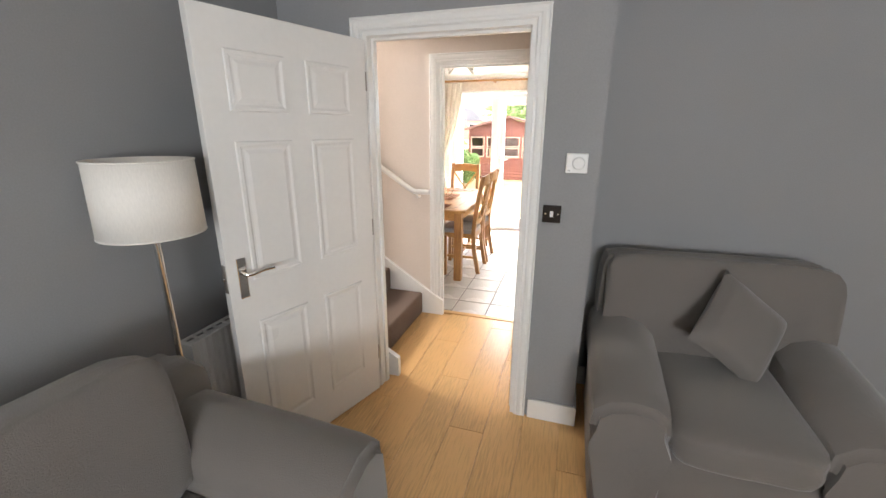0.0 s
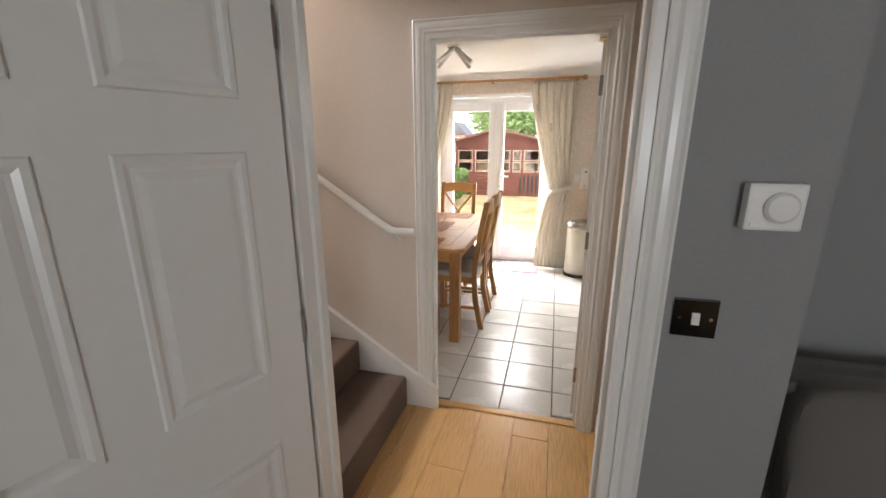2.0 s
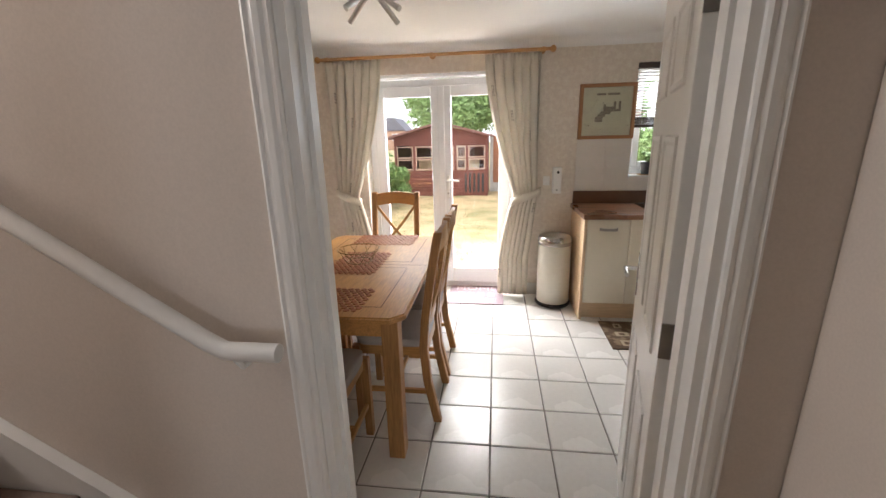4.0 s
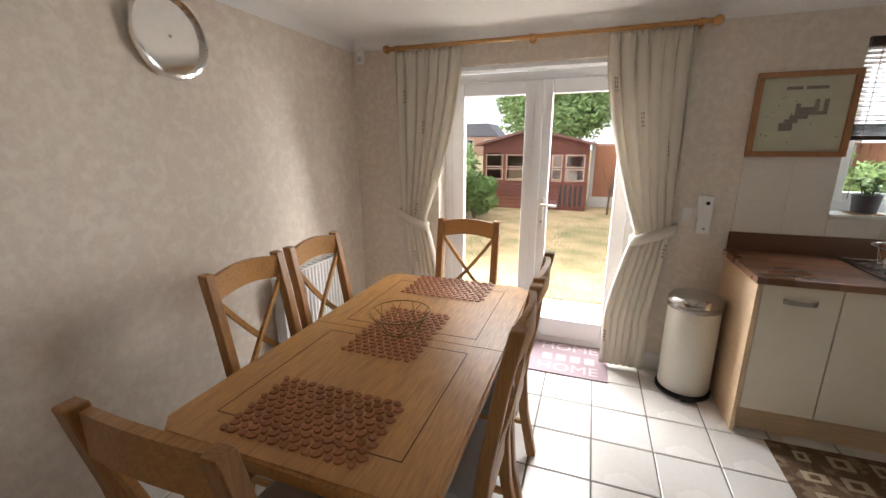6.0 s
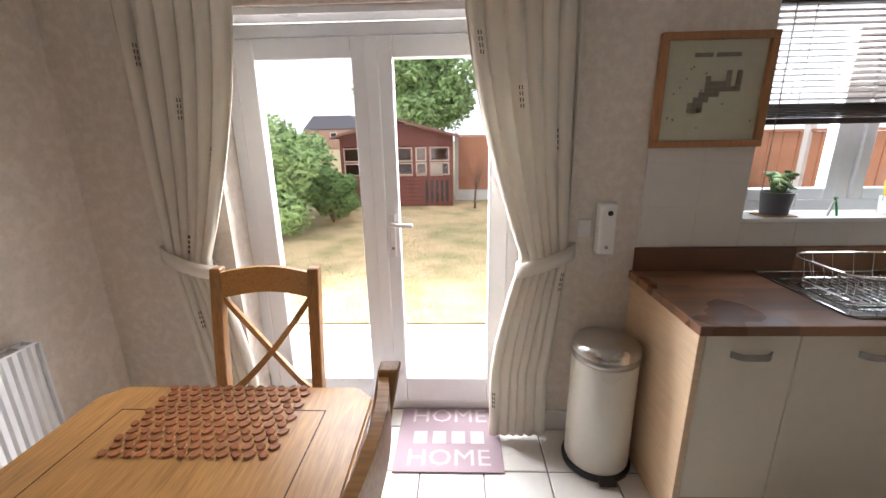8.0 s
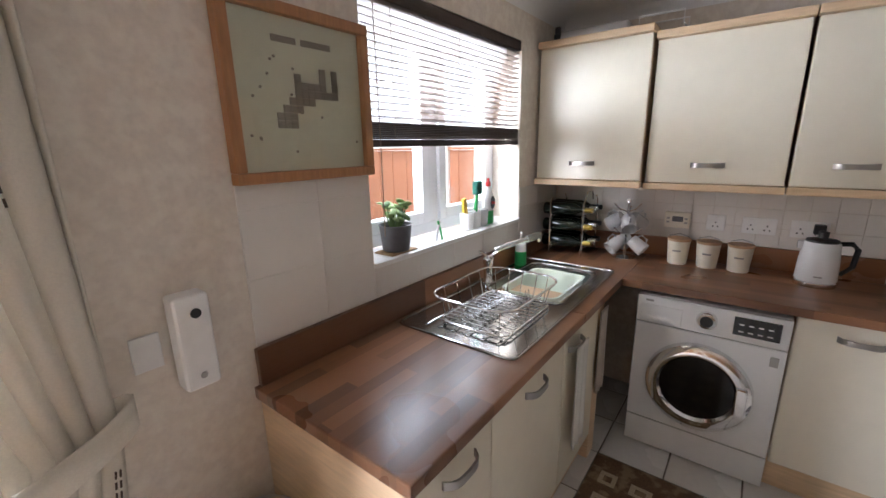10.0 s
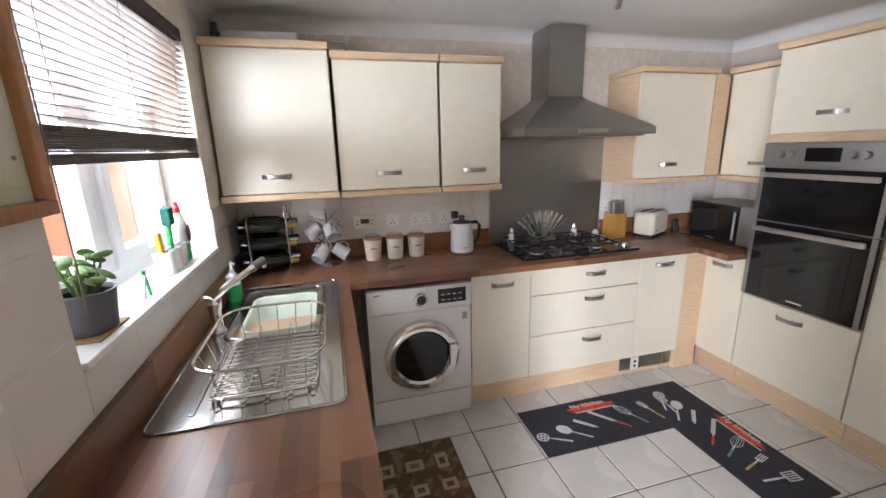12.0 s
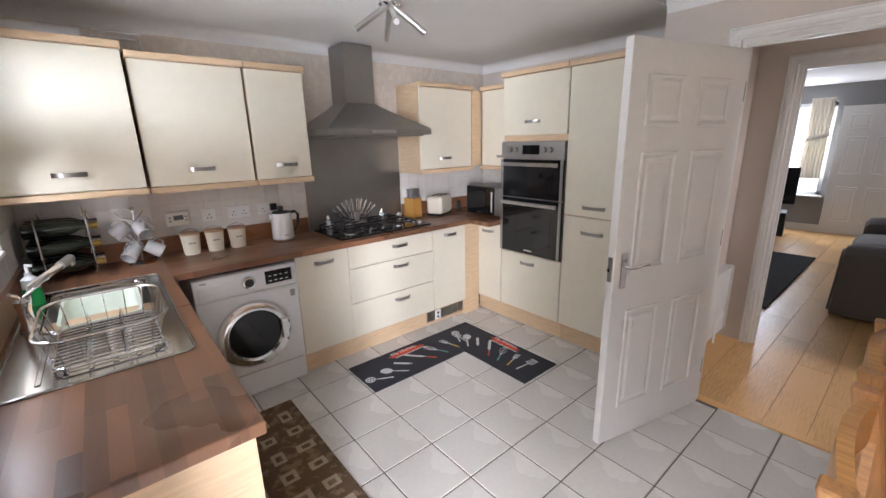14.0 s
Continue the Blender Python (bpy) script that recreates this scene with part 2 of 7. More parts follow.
def boxm(x0, x1, y0, y1, z0, z1, bevel=0.0, seg=2, m=None):
    return box(bmesh.new(), x0, x1, y0, y1, z0, z1, bevel, seg, m)


def cyl(bm, p, q, r, r2=None, n=16, caps=True):
    p, q = Vector(p), Vector(q)
    d = q - p
    m = Matrix.Translation((p + q) / 2) @ d.to_track_quat("Z", "Y").to_matrix().to_4x4()
    bmesh.ops.create_cone(bm, cap_ends=caps, segments=n, radius1=r, radius2=r if r2 is None else r2, depth=d.length, matrix=m)
    return bm


def cylm(p, q, r, r2=None, n=16):
    return cyl(bmesh.new(), p, q, r, r2, n)


def lathe(profile, n=28, m=None, bm=None):
    """Turn (radius, height) pairs round the z axis."""
    bm = bm or bmesh.new()
    rings = []
    for r, z in profile:
        rings.append([bm.verts.new((r * math.cos(2 * math.pi * i / n), r * math.sin(2 * math.pi * i / n), z)) for i in range(n)])
    for a, b in zip(rings, rings[1:]):
        for i in range(n):
            bm.faces.new((a[i], a[(i + 1) % n], b[(i + 1) % n], b[i]))
    bm.faces.new(rings[0])
    bm.faces.new(rings[-1])
    bmesh.ops.remove_doubles(bm, verts=bm.verts, dist=1e-5)
    if m is not None:
        bmesh.ops.transform(bm, matrix=m, verts=bm.verts)
    return bm


def tube(bm, pts, r, n=8, closed=False):
    """A round bar along points."""
    pts = [Vector(p) for p in pts]
    rings = []
    k = len(pts)
    for i, p in enumerate(pts):
        a = pts[(i - 1) % k] if closed or i else p
        b = pts[(i + 1) % k] if closed or i < k - 1 else p
        d = (b - a).normalized()
        up = Vector((0, 0, 1)) if abs(d.z) < 0.9 else Vector((1, 0, 0))
        u = d.cross(up).normalized()
        v = d.cross(u)
        rings.append([bm.verts.new(p + r * (math.cos(2 * math.pi * j / n) * u + math.sin(2 * math.pi * j / n) * v)) for j in range(n)])
    pairs = list(zip(rings, rings[1:])) + ([(rings[-1], rings[0])] if closed else [])
    for a, b in pairs:
        for j in range(n):
            bm.faces.new((a[j], a[(j + 1) % n], b[(j + 1) % n], b[j]))
    if not closed:
        bm.faces.new(rings[0])
        bm.faces.new(rings[-1])
    return bm


def prism(outline, depth, m=None, bm=None):
    """Push an outline in the xz plane along y by depth."""
    bm = bm or bmesh.new()
    a = [bm.verts.new((x, 0, z)) for x, z in outline]
    b = [bm.verts.new((x, depth, z)) for x, z in outline]
    bm.faces.new(a)
    bm.faces.new(b[::-1])
    for i in range(len(a)):
        j = (i + 1) % len(a)
        bm.faces.new((a[i], b[i], b[j], a[j]))
    if m is not None:
        bmesh.ops.transform(bm, matrix=m, verts=a + b)
    return bm


def cushion_shape(w, d, h, puff=0.35, n=10, p=7.0):
    """A soft block, centred, rounded at all edges."""
    bm = bmesh.new()
    bmesh.ops.create_cube(bm, size=1.0)
    bmesh.ops.subdivide_edges(bm, edges=bm.edges, cuts=n, use_grid_fill=True)
    for v in bm.verts:
        c = v.co * 2
        s = (abs(c.x) ** p + abs(c.y) ** p + abs(c.z) ** p) ** (1 / p)
        c = c / s * max(abs(c.x), abs(c.y), abs(c.z)) if s else c
        bulge = 1 + puff * (1 - c.x * c.x) * (1 - c.y * c.y)
        k = noise.noise(v.co * 3.1 + Vector((w, d, h)) * 7) * 0.03
        v.co = Vector((c.x * w / 2, c.y * d / 2, c.z * h / 2 * bulge)) * (1 + k)
    return bm


def structure(name, bm, material, label, category, smooth=False):
    return tagged(mesh_ob(name, bm, material, smooth=smooth), label, category, kind="structure")


def text_mesh(s, size, material, m, parent, name="lettering", extrude=0.0005, label="", width=None):
    c = bpy.data.curves.new(name, "FONT")
    c.body = s
    c.size = size
    c.extrude = extrude
    c.align_x = "CENTER"
    c.align_y = "CENTER"
    c.resolution_u = 2
    tmp = bpy.data.objects.new("tmp_text", c)
    me = bpy.data.meshes.new_from_object(tmp)
    bpy.data.objects.remove(tmp)
    me.materials.clear()
    me.materials.append(material)
    ob = new(name, me)
    if parent:
        ob.parent = parent
    ob.matrix_basis = m
    if label:
        ob["label"] = label
    return ob

# ---- plan numbers ----
FY = 7.0        # garden wall, inner face
KX0, KX1 = -1.70, 3.12   # kitchen side walls
KY = 4.03       # kitchen side of the hall wall
HY = 3.94       # hall side of it
LY = 2.82       # living room face of the door wall
HX = 0.875      # hall side wall
CEIL = 2.32
LD0, LD1 = -0.212, 0.642   # living room doorway
RX = 0.962      # corner of the recess
NICHE = 3.38    # wall behind the tall units
LX0, LX1, LY0 = -0.70, 3.4, -2.4
WIN = (1.42, 2.56, 1.14, 2.10)
FD = (-1.0, 0.42, 0.0, 2.09)

# ---- structure ----
def build_shell():
    w = bmesh.new()
    t = 0.30
    box(w, KX0 - 0.1, FD[0], FY, FY + t, -0.2, CEIL)
    box(w, FD[0], FD[1], FY, FY + t, FD[3], CEIL)
    box(w, FD[1], WIN[0], FY, FY + t, -0.2, CEIL)
    box(w, WIN[0], WIN[1], FY, FY + t, -0.2, WIN[2])
    box(w, WIN[0], WIN[1], FY, FY + t, WIN[3], CEIL)
    box(w, WIN[1], KX1 + 0.1, FY, FY + t, -0.2, CEIL)
    structure("wall_north", w, wallpaper, "mottled beige papered wall with garden doors and window", "wall")
    structure("wall_west", boxm(KX0 - 0.1, KX0, KY, FY, -0.05, CEIL), wallpaper, "mottled beige papered dining wall", "wall")
    structure("wall_east", boxm(KX1, KX1 + 0.1, NICHE, FY, -0.05, CEIL), wallpaper, "pale beige wall behind the cooker", "wall")
    w = bmesh.new()
    box(w, -3.2, -0.19, HY, KY, -0.05, CEIL)
    box(w, -0.19, 0.675, HY, KY, 2.04, CEIL)
    box(w, 0.675, 1.06, HY, KY, -0.05, CEIL)
    structure("wall_hall_north", w, hall_wall, "cream painted wall with the kitchen doorway", "wall")
    structure("wall_niche", boxm(1.06, KX1 + 0.1, NICHE - 0.08, NICHE, -0.05, CEIL), hall_wall, "plain wall behind the tall kitchen units", "wall")
    structure("wall_hall_east", boxm(HX, HX + 0.035, LY + 0.11, HY - 0.002, -0.05, CEIL), hall_wall, "cream painted hall side wall", "wall")
    w = bmesh.new()
    box(w, LX0 - 0.1, LD0, LY, LY + 0.05, -0.05, CEIL)
    box(w, LD0, LD1, LY, LY + 0.05, 2.03, CEIL)
    box(w, LD1, RX, LY, LY + 0.05, -0.05, CEIL)
    box(w, RX - 0.05, RX, LY + 0.05, NICHE - 0.08, -0.05, CEIL)
    box(w, RX, LX1, NICHE - 0.13, NICHE - 0.082, -0.05, CEIL)
    structure("wall_living_north", w, grey_wall, "grey painted living room wall with doorway and recess", "wall")
    w = bmesh.new()
    box(w, -3.2, LD0, LY + 0.052, LY + 0.10, -0.05, CEIL)
    box(w, LD0, LD1, LY + 0.052, LY + 0.10, 2.03, CEIL)
    box(w, LD1, HX + 0.035, LY + 0.052, LY + 0.10, -0.05, CEIL)
    structure("wall_hall_south", w, hall_wall, "cream painted hall side of the living room wall", "wall")
    structure("wall_hall_west", boxm(-3.3, -3.2, LY, KY, -0.05, 4.6), hall_wall, "cream painted stair end wall", "wall")
    structure("wall_living_west", boxm(LX0 - 0.1, LX0, LY0, LY, -0.05, CEIL), grey_wall, "grey painted living room side wall", "wall")
    structure("wall_living_east", boxm(LX1, LX1 + 0.1, LY0, NICHE, -0.05, CEIL), grey_wall, "grey painted living room far side wall", "wall")
    w = bmesh.new()
    a, b, c, d = FRONT_WIN
    box(w, LX0 - 0.1, a, LY0 - 0.1, LY0, -0.05, CEIL)
    box(w, a, b, LY0 - 0.1, LY0, -0.05, c)
    box(w, a, b, LY0 - 0.1, LY0, d, CEIL)
    box(w, b, LX1 + 0.1, LY0 - 0.1, LY0, -0.05, CEIL)
    structure("wall_living_south", w, grey_wall, "grey painted living room front wall with window", "wall")
    c = bmesh.new()
    box(c, KX0 - 0.1, KX1 + 0.1, KY - 0.05, FY + 0.3, CEIL, CEIL + 0.12)
    box(c, 1.06, KX1 + 0.1, NICHE - 0.08, KY - 0.05, CEIL, CEIL + 0.12)
    structure("ceiling", c, white_ceiling, "white painted kitchen ceiling", "ceiling")
    structure("ceiling_hall", boxm(-0.6, 1.06, LY + 0.05, KY - 0.05, CEIL, CEIL + 0.12), white_ceiling, "white hall ceiling", "ceiling")
    structure("ceiling_stairs", boxm(-3.3, -0.6, LY - 0.0, KY, 4.5, 4.62), white_ceiling, "white ceiling high over the stairs", "ceiling")
    structure("wall_stairs_upper", boxm(-0.62, -0.6, LY + 0.05, KY - 0.05, CEIL, 4.5), hall_wall, "cream wall above the stair opening", "wall")
    w = bmesh.new()
    box(w, -3.2, -0.62, LY + 0.0, LY + 0.05, CEIL, 4.5)
    box(w, -3.2, -0.62, KY - 0.05, KY, CEIL, 4.5)
    structure("wall_stairs_side", w, hall_wall, "cream stair walls of the upper floor", "wall")
    structure("ceiling_living", boxm(LX0 - 0.1, LX1 + 0.1, LY0 - 0.1, NICHE - 0.08, CEIL, CEIL + 0.118), white_ceiling, "white living room ceiling", "ceiling")


FRONT_WIN = (1.07, 2.35, 0.60, 2.05)
build_shell()


def coving(name, pts):
    """Concave plaster coving swept round the room edge."""
    bm = bmesh.new()
    prof = [(0.0, -0.075)] + [(0.07 - 0.07 * math.cos(a), -0.07 + 0.07 * math.sin(a)) for a in [radians(x) for x in (8, 25, 45, 65, 82)]] + [(0.075, 0.0)]
    for (x0, y0), (x1, y1) in zip(pts, pts[1:]):
        d = Vector((x1 - x0, y1 - y0, 0)).normalized()
        nrm = Vector((-d.y, d.x, 0))
        rows = []
        for px, py, s in ((x0, y0, 1), (x1, y1, -1)):
            rows.append([bm.verts.new(Vector((px, py, CEIL - 0.001)) + nrm * (o + 0.0015) + d * (s * o * 0.0) + Vector((0, 0, h))) for o, h in prof])
        for i in range(len(prof) - 1):
            bm.faces.new((rows[0][i], rows[0][i + 1], rows[1][i + 1], rows[1][i]))
    return structure(name, bm, white_ceiling, "white plaster coving along the ceiling edge", "coving", smooth=True)


coving("coving", [(KX1, NICHE), (KX1, FY), (KX0, FY), (KX0, KY), (1.06, KY), (1.06, NICHE), (KX1, NICHE)])


def floors():
    """Tiled kitchen floor over grout, oak boards in hall and living room."""
    g = bmesh.new()
    box(g, KX0 - 0.05, KX1 + 0.05, KY - 0.06, FY + 0.2, -0.06, -0.004)
    box(g, 1.06, KX1 + 0.05, NICHE, KY - 0.06, -0.06, -0.004)
    kf = structure("floor_kitchen", g, grout, "pale square ceramic floor tiles with dark grout", "floor")
    wf = structure("floor_oak", boxm(-3.2, LX1, LY0, KY - 0.062, -0.08, -0.012), oak_floor, "light oak laminate boards", "floor")
    return kf, wf


kitchen_floor, oak_base = floors()

# ---- joinery ----
def panel_door(name, width, height, m, label, handle_side=1, flip=1):
    """Six-panel moulded door; local x from the hinge along the leaf, y through it."""
    d = thing(name, m, label, "door", kind="structure")
    t = 0.04
    part("leaf", boxm(0, width, -t / 2, t / 2, 0.01, height, 0.003), white_gloss, d)
    st, mid = 0.105, 0.10
    pw = (width - 2 * st - mid) / 2
    rows = [(0.20, 0.76), (0.95, 1.52), (1.63, 1.85)]
    for z0, z1 in rows:
        for k in range(2):
            x0 = st + k * (pw + mid)
            for s in (-1, 1):
                bm = bmesh.new()
                o = [(x0, z0), (x0 + pw, z0), (x0 + pw, z1), (x0, z1)]
                def ring(ins, y):
                    return [bm.verts.new((x + (ins if i in (0, 3) else -ins), s * y, z + (ins if i in (0, 1) else -ins))) for i, (x, z) in enumerate(o)]
                rr = [ring(0, t / 2), ring(0.004, t / 2 + 0.006), ring(0.016, t / 2 + 0.006), ring(0.026, t / 2 + 0.0008), ring(0.034, t / 2 + 0.0008), ring(0.05, t / 2 + 0.005)]
                for a, b in zip(rr, rr[1:]):
                    for i in range(4):
                        bm.faces.new((a[i], a[(i + 1) % 4], b[(i + 1) % 4], b[i]))
                bm.faces.new(rr[-1])
                part("panel", bm, white_gloss, d)
    for s in (-1, 1):
        hx = width - 0.06
        pl = part("handle_plate", boxm(hx - 0.02, hx + 0.02, s * t / 2, s * (t / 2 + 0.007), 0.885, 1.06, 0.006), chrome, d, "chrome lever handle plate")
        bm = bmesh.new()
        tube(bm, [(hx, s * t / 2, 0.995), (hx, s * (t / 2 + 0.045), 0.995), (hx - 0.02, s * (t / 2 + 0.053), 0.997), (hx - 0.07, s * (t / 2 + 0.053), 1.003), (hx - 0.115, s * (t / 2 + 0.05), 1.0)], 0.0085, 10)
        part("lever", bm, chrome, pl, smooth=True)
    part("latch", boxm(width, width + 0.004, -0.012, 0.012, 0.92, 1.04), pewter, d)
    bm = bmesh.new()
    cyl(bm, (width, 0, 0.98), (width + 0.012, 0, 0.98), 0.009)
    part("latch_bolt", bm, chrome, d)
    for z in (0.22, 1.0, 1.75):
        part("hinge", boxm(-0.006, 0.003, -t / 2 - 0.004, t / 2, z, z + 0.09), pewter, d)
    return d


def hinge_pose(x, y, x2, y2):
    return pose(x, y, 0, 0, 0, math.degrees(math.atan2(y2 - y, x2 - x)))


panel_door("door_1", 0.815, 1.985, hinge_pose(-0.205, 2.79, -0.459, 2.016), "open white six-panel living room door with chrome handle")
panel_door("door_2", 0.80, 1.99, hinge_pose(0.648, 4.055, 0.855, 4.84), "open white six-panel kitchen door with chrome handle")


def architrave(name, x0, x1, top, y, side, depth_from, depth_to, label):
    """Moulded frame round an opening; side is -1 or 1 along y."""
    prof = [(0.0, 0.0), (0.0, 0.010), (0.006, 0.015), (0.016, 0.012), (0.024, 0.017), (0.037, 0.017), (0.049, 0.012), (0.055, 0.017), (0.061, 0.014), (0.061, 0.0)]
    bm = bmesh.new()
    def run(fn):
        rows = [[bm.verts.new(fn(o, h, e)) for o, h in prof] for e in (0, 1)]
        for i in range(len(prof)):
            j = (i + 1) % len(prof)
            bm.faces.new((rows[0][i], rows[0][j], rows[1][j], rows[1][i]))
        bm.faces.new(rows[0])
        bm.faces.new(rows[1])
    yy = y + side * 0.001
    run(lambda o, h, e: (x0 - o, yy + side * h, 0.0 if e == 0 else top + o))
    run(lambda o, h, e: (x1 + o, yy + side * h, 0.0 if e == 0 else top + o))
    run(lambda o, h, e: (x0 - o if e == 0 else x1 + o, yy + side * h, top + o))
    ob = structure(name, bm, white_gloss, label, "door frame")
    return ob


def lining(name, x0, x1, top, y0, y1, label):
    bm = bmesh.new()
    box(bm, x0 - 0.002, x0 + 0.022, y0 - 0.002, y1 + 0.002, 0, top - 0.022)
    box(bm, x1 - 0.022, x1 + 0.002, y0 - 0.002, y1 + 0.002, 0, top - 0.022)
    box(bm, x0 - 0.002, x1 + 0.002, y0 - 0.002, y1 + 0.002, top - 0.022, top + 0.002)
    ym = (y0 + y1) / 2
    box(bm, x0 + 0.022, x0 + 0.034, ym, ym + 0.035, 0, top - 0.034)
    box(bm, x1 - 0.034, x1 - 0.022, ym, ym + 0.035, 0, top - 0.034)
    box(bm, x0 + 0.022, x1 - 0.022, ym, ym + 0.035, top - 0.034, top - 0.022)
    return structure(name, bm, white_gloss, label, "door frame")


architrave("trim_living", LD0, LD1, 2.03, LY, -1, 0, 0, "white moulded architrave round the living room doorway")
architrave("trim_living_hall", LD0, LD1, 2.03, LY + 0.10, 1, 0, 0, "white moulded architrave on the hall side")
architrave("trim_kitchen", -0.19, 0.675, 2.04, HY, -1, 0, 0, "white moulded architrave round the kitchen doorway")
architrave("trim_kitchen_inner", -0.19, 0.675, 2.04, KY, 1, 0, 0, "white moulded architrave on the kitchen side")
lining("lining_living", LD0, LD1, 2.03, LY, LY + 0.10, "white painted door lining with stop bead")
lining("lining_kitchen", -0.19, 0.675, 2.04, HY, KY, "white painted door lining with stop bead")
structure("threshold", boxm(-0.167, 0.652, HY + 0.01, KY - 0.03, -0.01, 0.008, 0.004), oak_floor, "narrow oak threshold strip between boards and tiles", "threshold")


def skirting(name, runs):
    bm = bmesh.new()
    for x0, x1, y0, y1 in runs:
        box(bm, x0, x1, y0, y1, -0.01, 0.115, 0.004)
    return structure(name, bm, white_gloss, "white gloss skirting board", "skirting")


skirting("baseboard_living", [(0.719, 0.978, LY - 0.016, LY - 0.001), (RX + 0.001, RX + 0.016, LY, NICHE - 0.148), (RX, LX1, NICHE - 0.147, NICHE - 0.131), (LX0, -0.29, LY - 0.016, LY - 0.001), (LX0 + 0.001, LX0 + 0.016, LY0, LY - 0.017), (LX0, LX1, LY0 + 0.001, LY0 + 0.016)])
skirting("baseboard_hall", [(HX - 0.016, HX - 0.001, LY + 0.12, HY - 0.002), (0.752, HX - 0.017, HY - 0.016, HY - 0.001)])
skirting("baseboard_kitchen", [(KX0 + 0.001, KX0 + 0.016, KY + 0.02, FY - 0.02), (KX0 + 0.017, -1.02, FY - 0.016, FY - 0.001), (0.43, 0.94, FY - 0.016, FY - 0.001), (KX0 + 0.017, -0.25, KY + 0.001, KY + 0.016)])


def stairs():
    st = thing("staircase", pose(-0.33, 0, 0), "brown carpeted stairs with white strings", "stairs", kind="structure")
    rise, going, y0, y1 = 0.195, 0.30, LY + 0.16, HY - 0.035
    for i in range(9):
        x = -i * going
        bm = bmesh.new()
        box(bm, x - going - 0.02, x + 0.015, y0, y1, i * rise + 0.001, (i + 1) * rise, 0.022, 3)
        part("carpeted_step", bm, carpet, st)
    sl = rise / going
    for ya, yb in ((y1 + 0.001, HY - 0.002), (y0 - 0.035, y0 - 0.001)):
        out = [(0.20, 0.0), (0.20, 0.13), (0.05, 0.22), (-2.7, 0.22 + 2.75 * sl), (-2.7, 1.45), (-0.1, 0.0)]
        part("string", prism(out, yb - ya, Matrix.Translation((0, ya, 0))), white_gloss, st, "white painted stair string")
    return st


stairs()


def hand_rail():
    h = thing("handrail", pose(0, HY - 0.075, 0), "white painted wall handrail rising along the stairs", "handrail")
    sl = 0.195 / 0.30
    bm = bmesh.new()
    tube(bm, [(-0.235, 0, 1.08), (-0.36, 0, 1.08), (-0.40, 0, 1.10), (-2.9, 0, 1.10 + 2.5 * sl)], 0.021, 12)
    part("rail", bm, white_gloss, h, smooth=True)
    for x in (-0.34, -1.4, -2.4):
        z = 1.08 if x > -0.4 else 1.10 + (-0.4 - x) * sl
        bm = bmesh.new()
        tube(bm, [(x, 0, z - 0.02), (x, 0.02, z - 0.05), (x, 0.073, z - 0.05)], 0.008, 8)
        part("bracket", bm, white_gloss, h)


hand_rail()


def radiator(m, width, height, label, group="radiators"):
    """Panel radiator with pressed flutes; local x along, y out of the wall at -y."""
    r = thing("radiator", m, label, "radiator", group)
    bm = bmesh.new()
    n = max(6, int(width / 0.034))
    pts = []
    for i in range(n):
        x = i * width / n
        w = width / n
        pts += [(x, 0), (x + w * 0.25, -0.010), (x + w * 0.6, -0.010), (x + w * 0.8, 0)]
    pts.append((width, 0))
    rows = [[bm.verts.new((x, y - 0.08, z)) for x, y in pts] for z in (0.0, height)]
    for i in range(len(pts) - 1):
        bm.faces.new((rows[0][i], rows[0][i + 1], rows[1][i + 1], rows[1][i]))
    part("fluted_panel", bm, white_enamel, r, smooth=False)
    part("back_panel", boxm(0, width, -0.075, -0.03, 0.01, height - 0.012, 0.006), white_enamel, r)
    part("side_cover", boxm(-0.012, 0.0, -0.10, -0.02, 0.01, height, 0.004), white_enamel, r)
    part("side_cover", boxm(width, width + 0.012, -0.10, -0.02, 0.01, height, 0.004), white_enamel, r)
    g = bmesh.new()
    box(g, 0, width, -0.096, -0.086, height - 0.004, height + 0.004)
    box(g, 0, width, -0.034, -0.022, height - 0.004, height + 0.004)
    k = int(width / 0.05)
    for i in range(k + 1):
        box(g, i * width / k - 0.006, i * width / k + 0.006, -0.086, -0.034, height - 0.003, height + 0.003)
    part("top_grille", g, white_enamel, r)
    for x in (0.03, width - 0.03):
        bm = bmesh.new()
        tube(bm, [(x, -0.05, 0.01), (x, -0.05, -0.13)], 0.008, 8)
        part("pipe", bm, white_enamel, r)
    bm = lathe([(0.012, 0), (0.02, 0.005), (0.022, 0.03), (0.018, 0.06), (0.012, 0.065)], 16, Matrix.Translation((width + 0.035, -0.05, -0.02)))
    part("valve", bm, white_plastic, r, smooth=True)
    return r


radiator(pose(HX, 3.85, 0.13, 0, 0, -90), 0.76, 0.51, "white fluted panel radiator on the hall wall")
radiator(pose(KX0, 5.90, 0.13, 0, 0, 90), 0.64, 0.64, "white fluted panel radiator on the papered wall")
radiator(pose(LX0, 1.94, 0.13, 0, 0, 90), 0.72, 0.57, "white fluted panel radiator behind the open door")

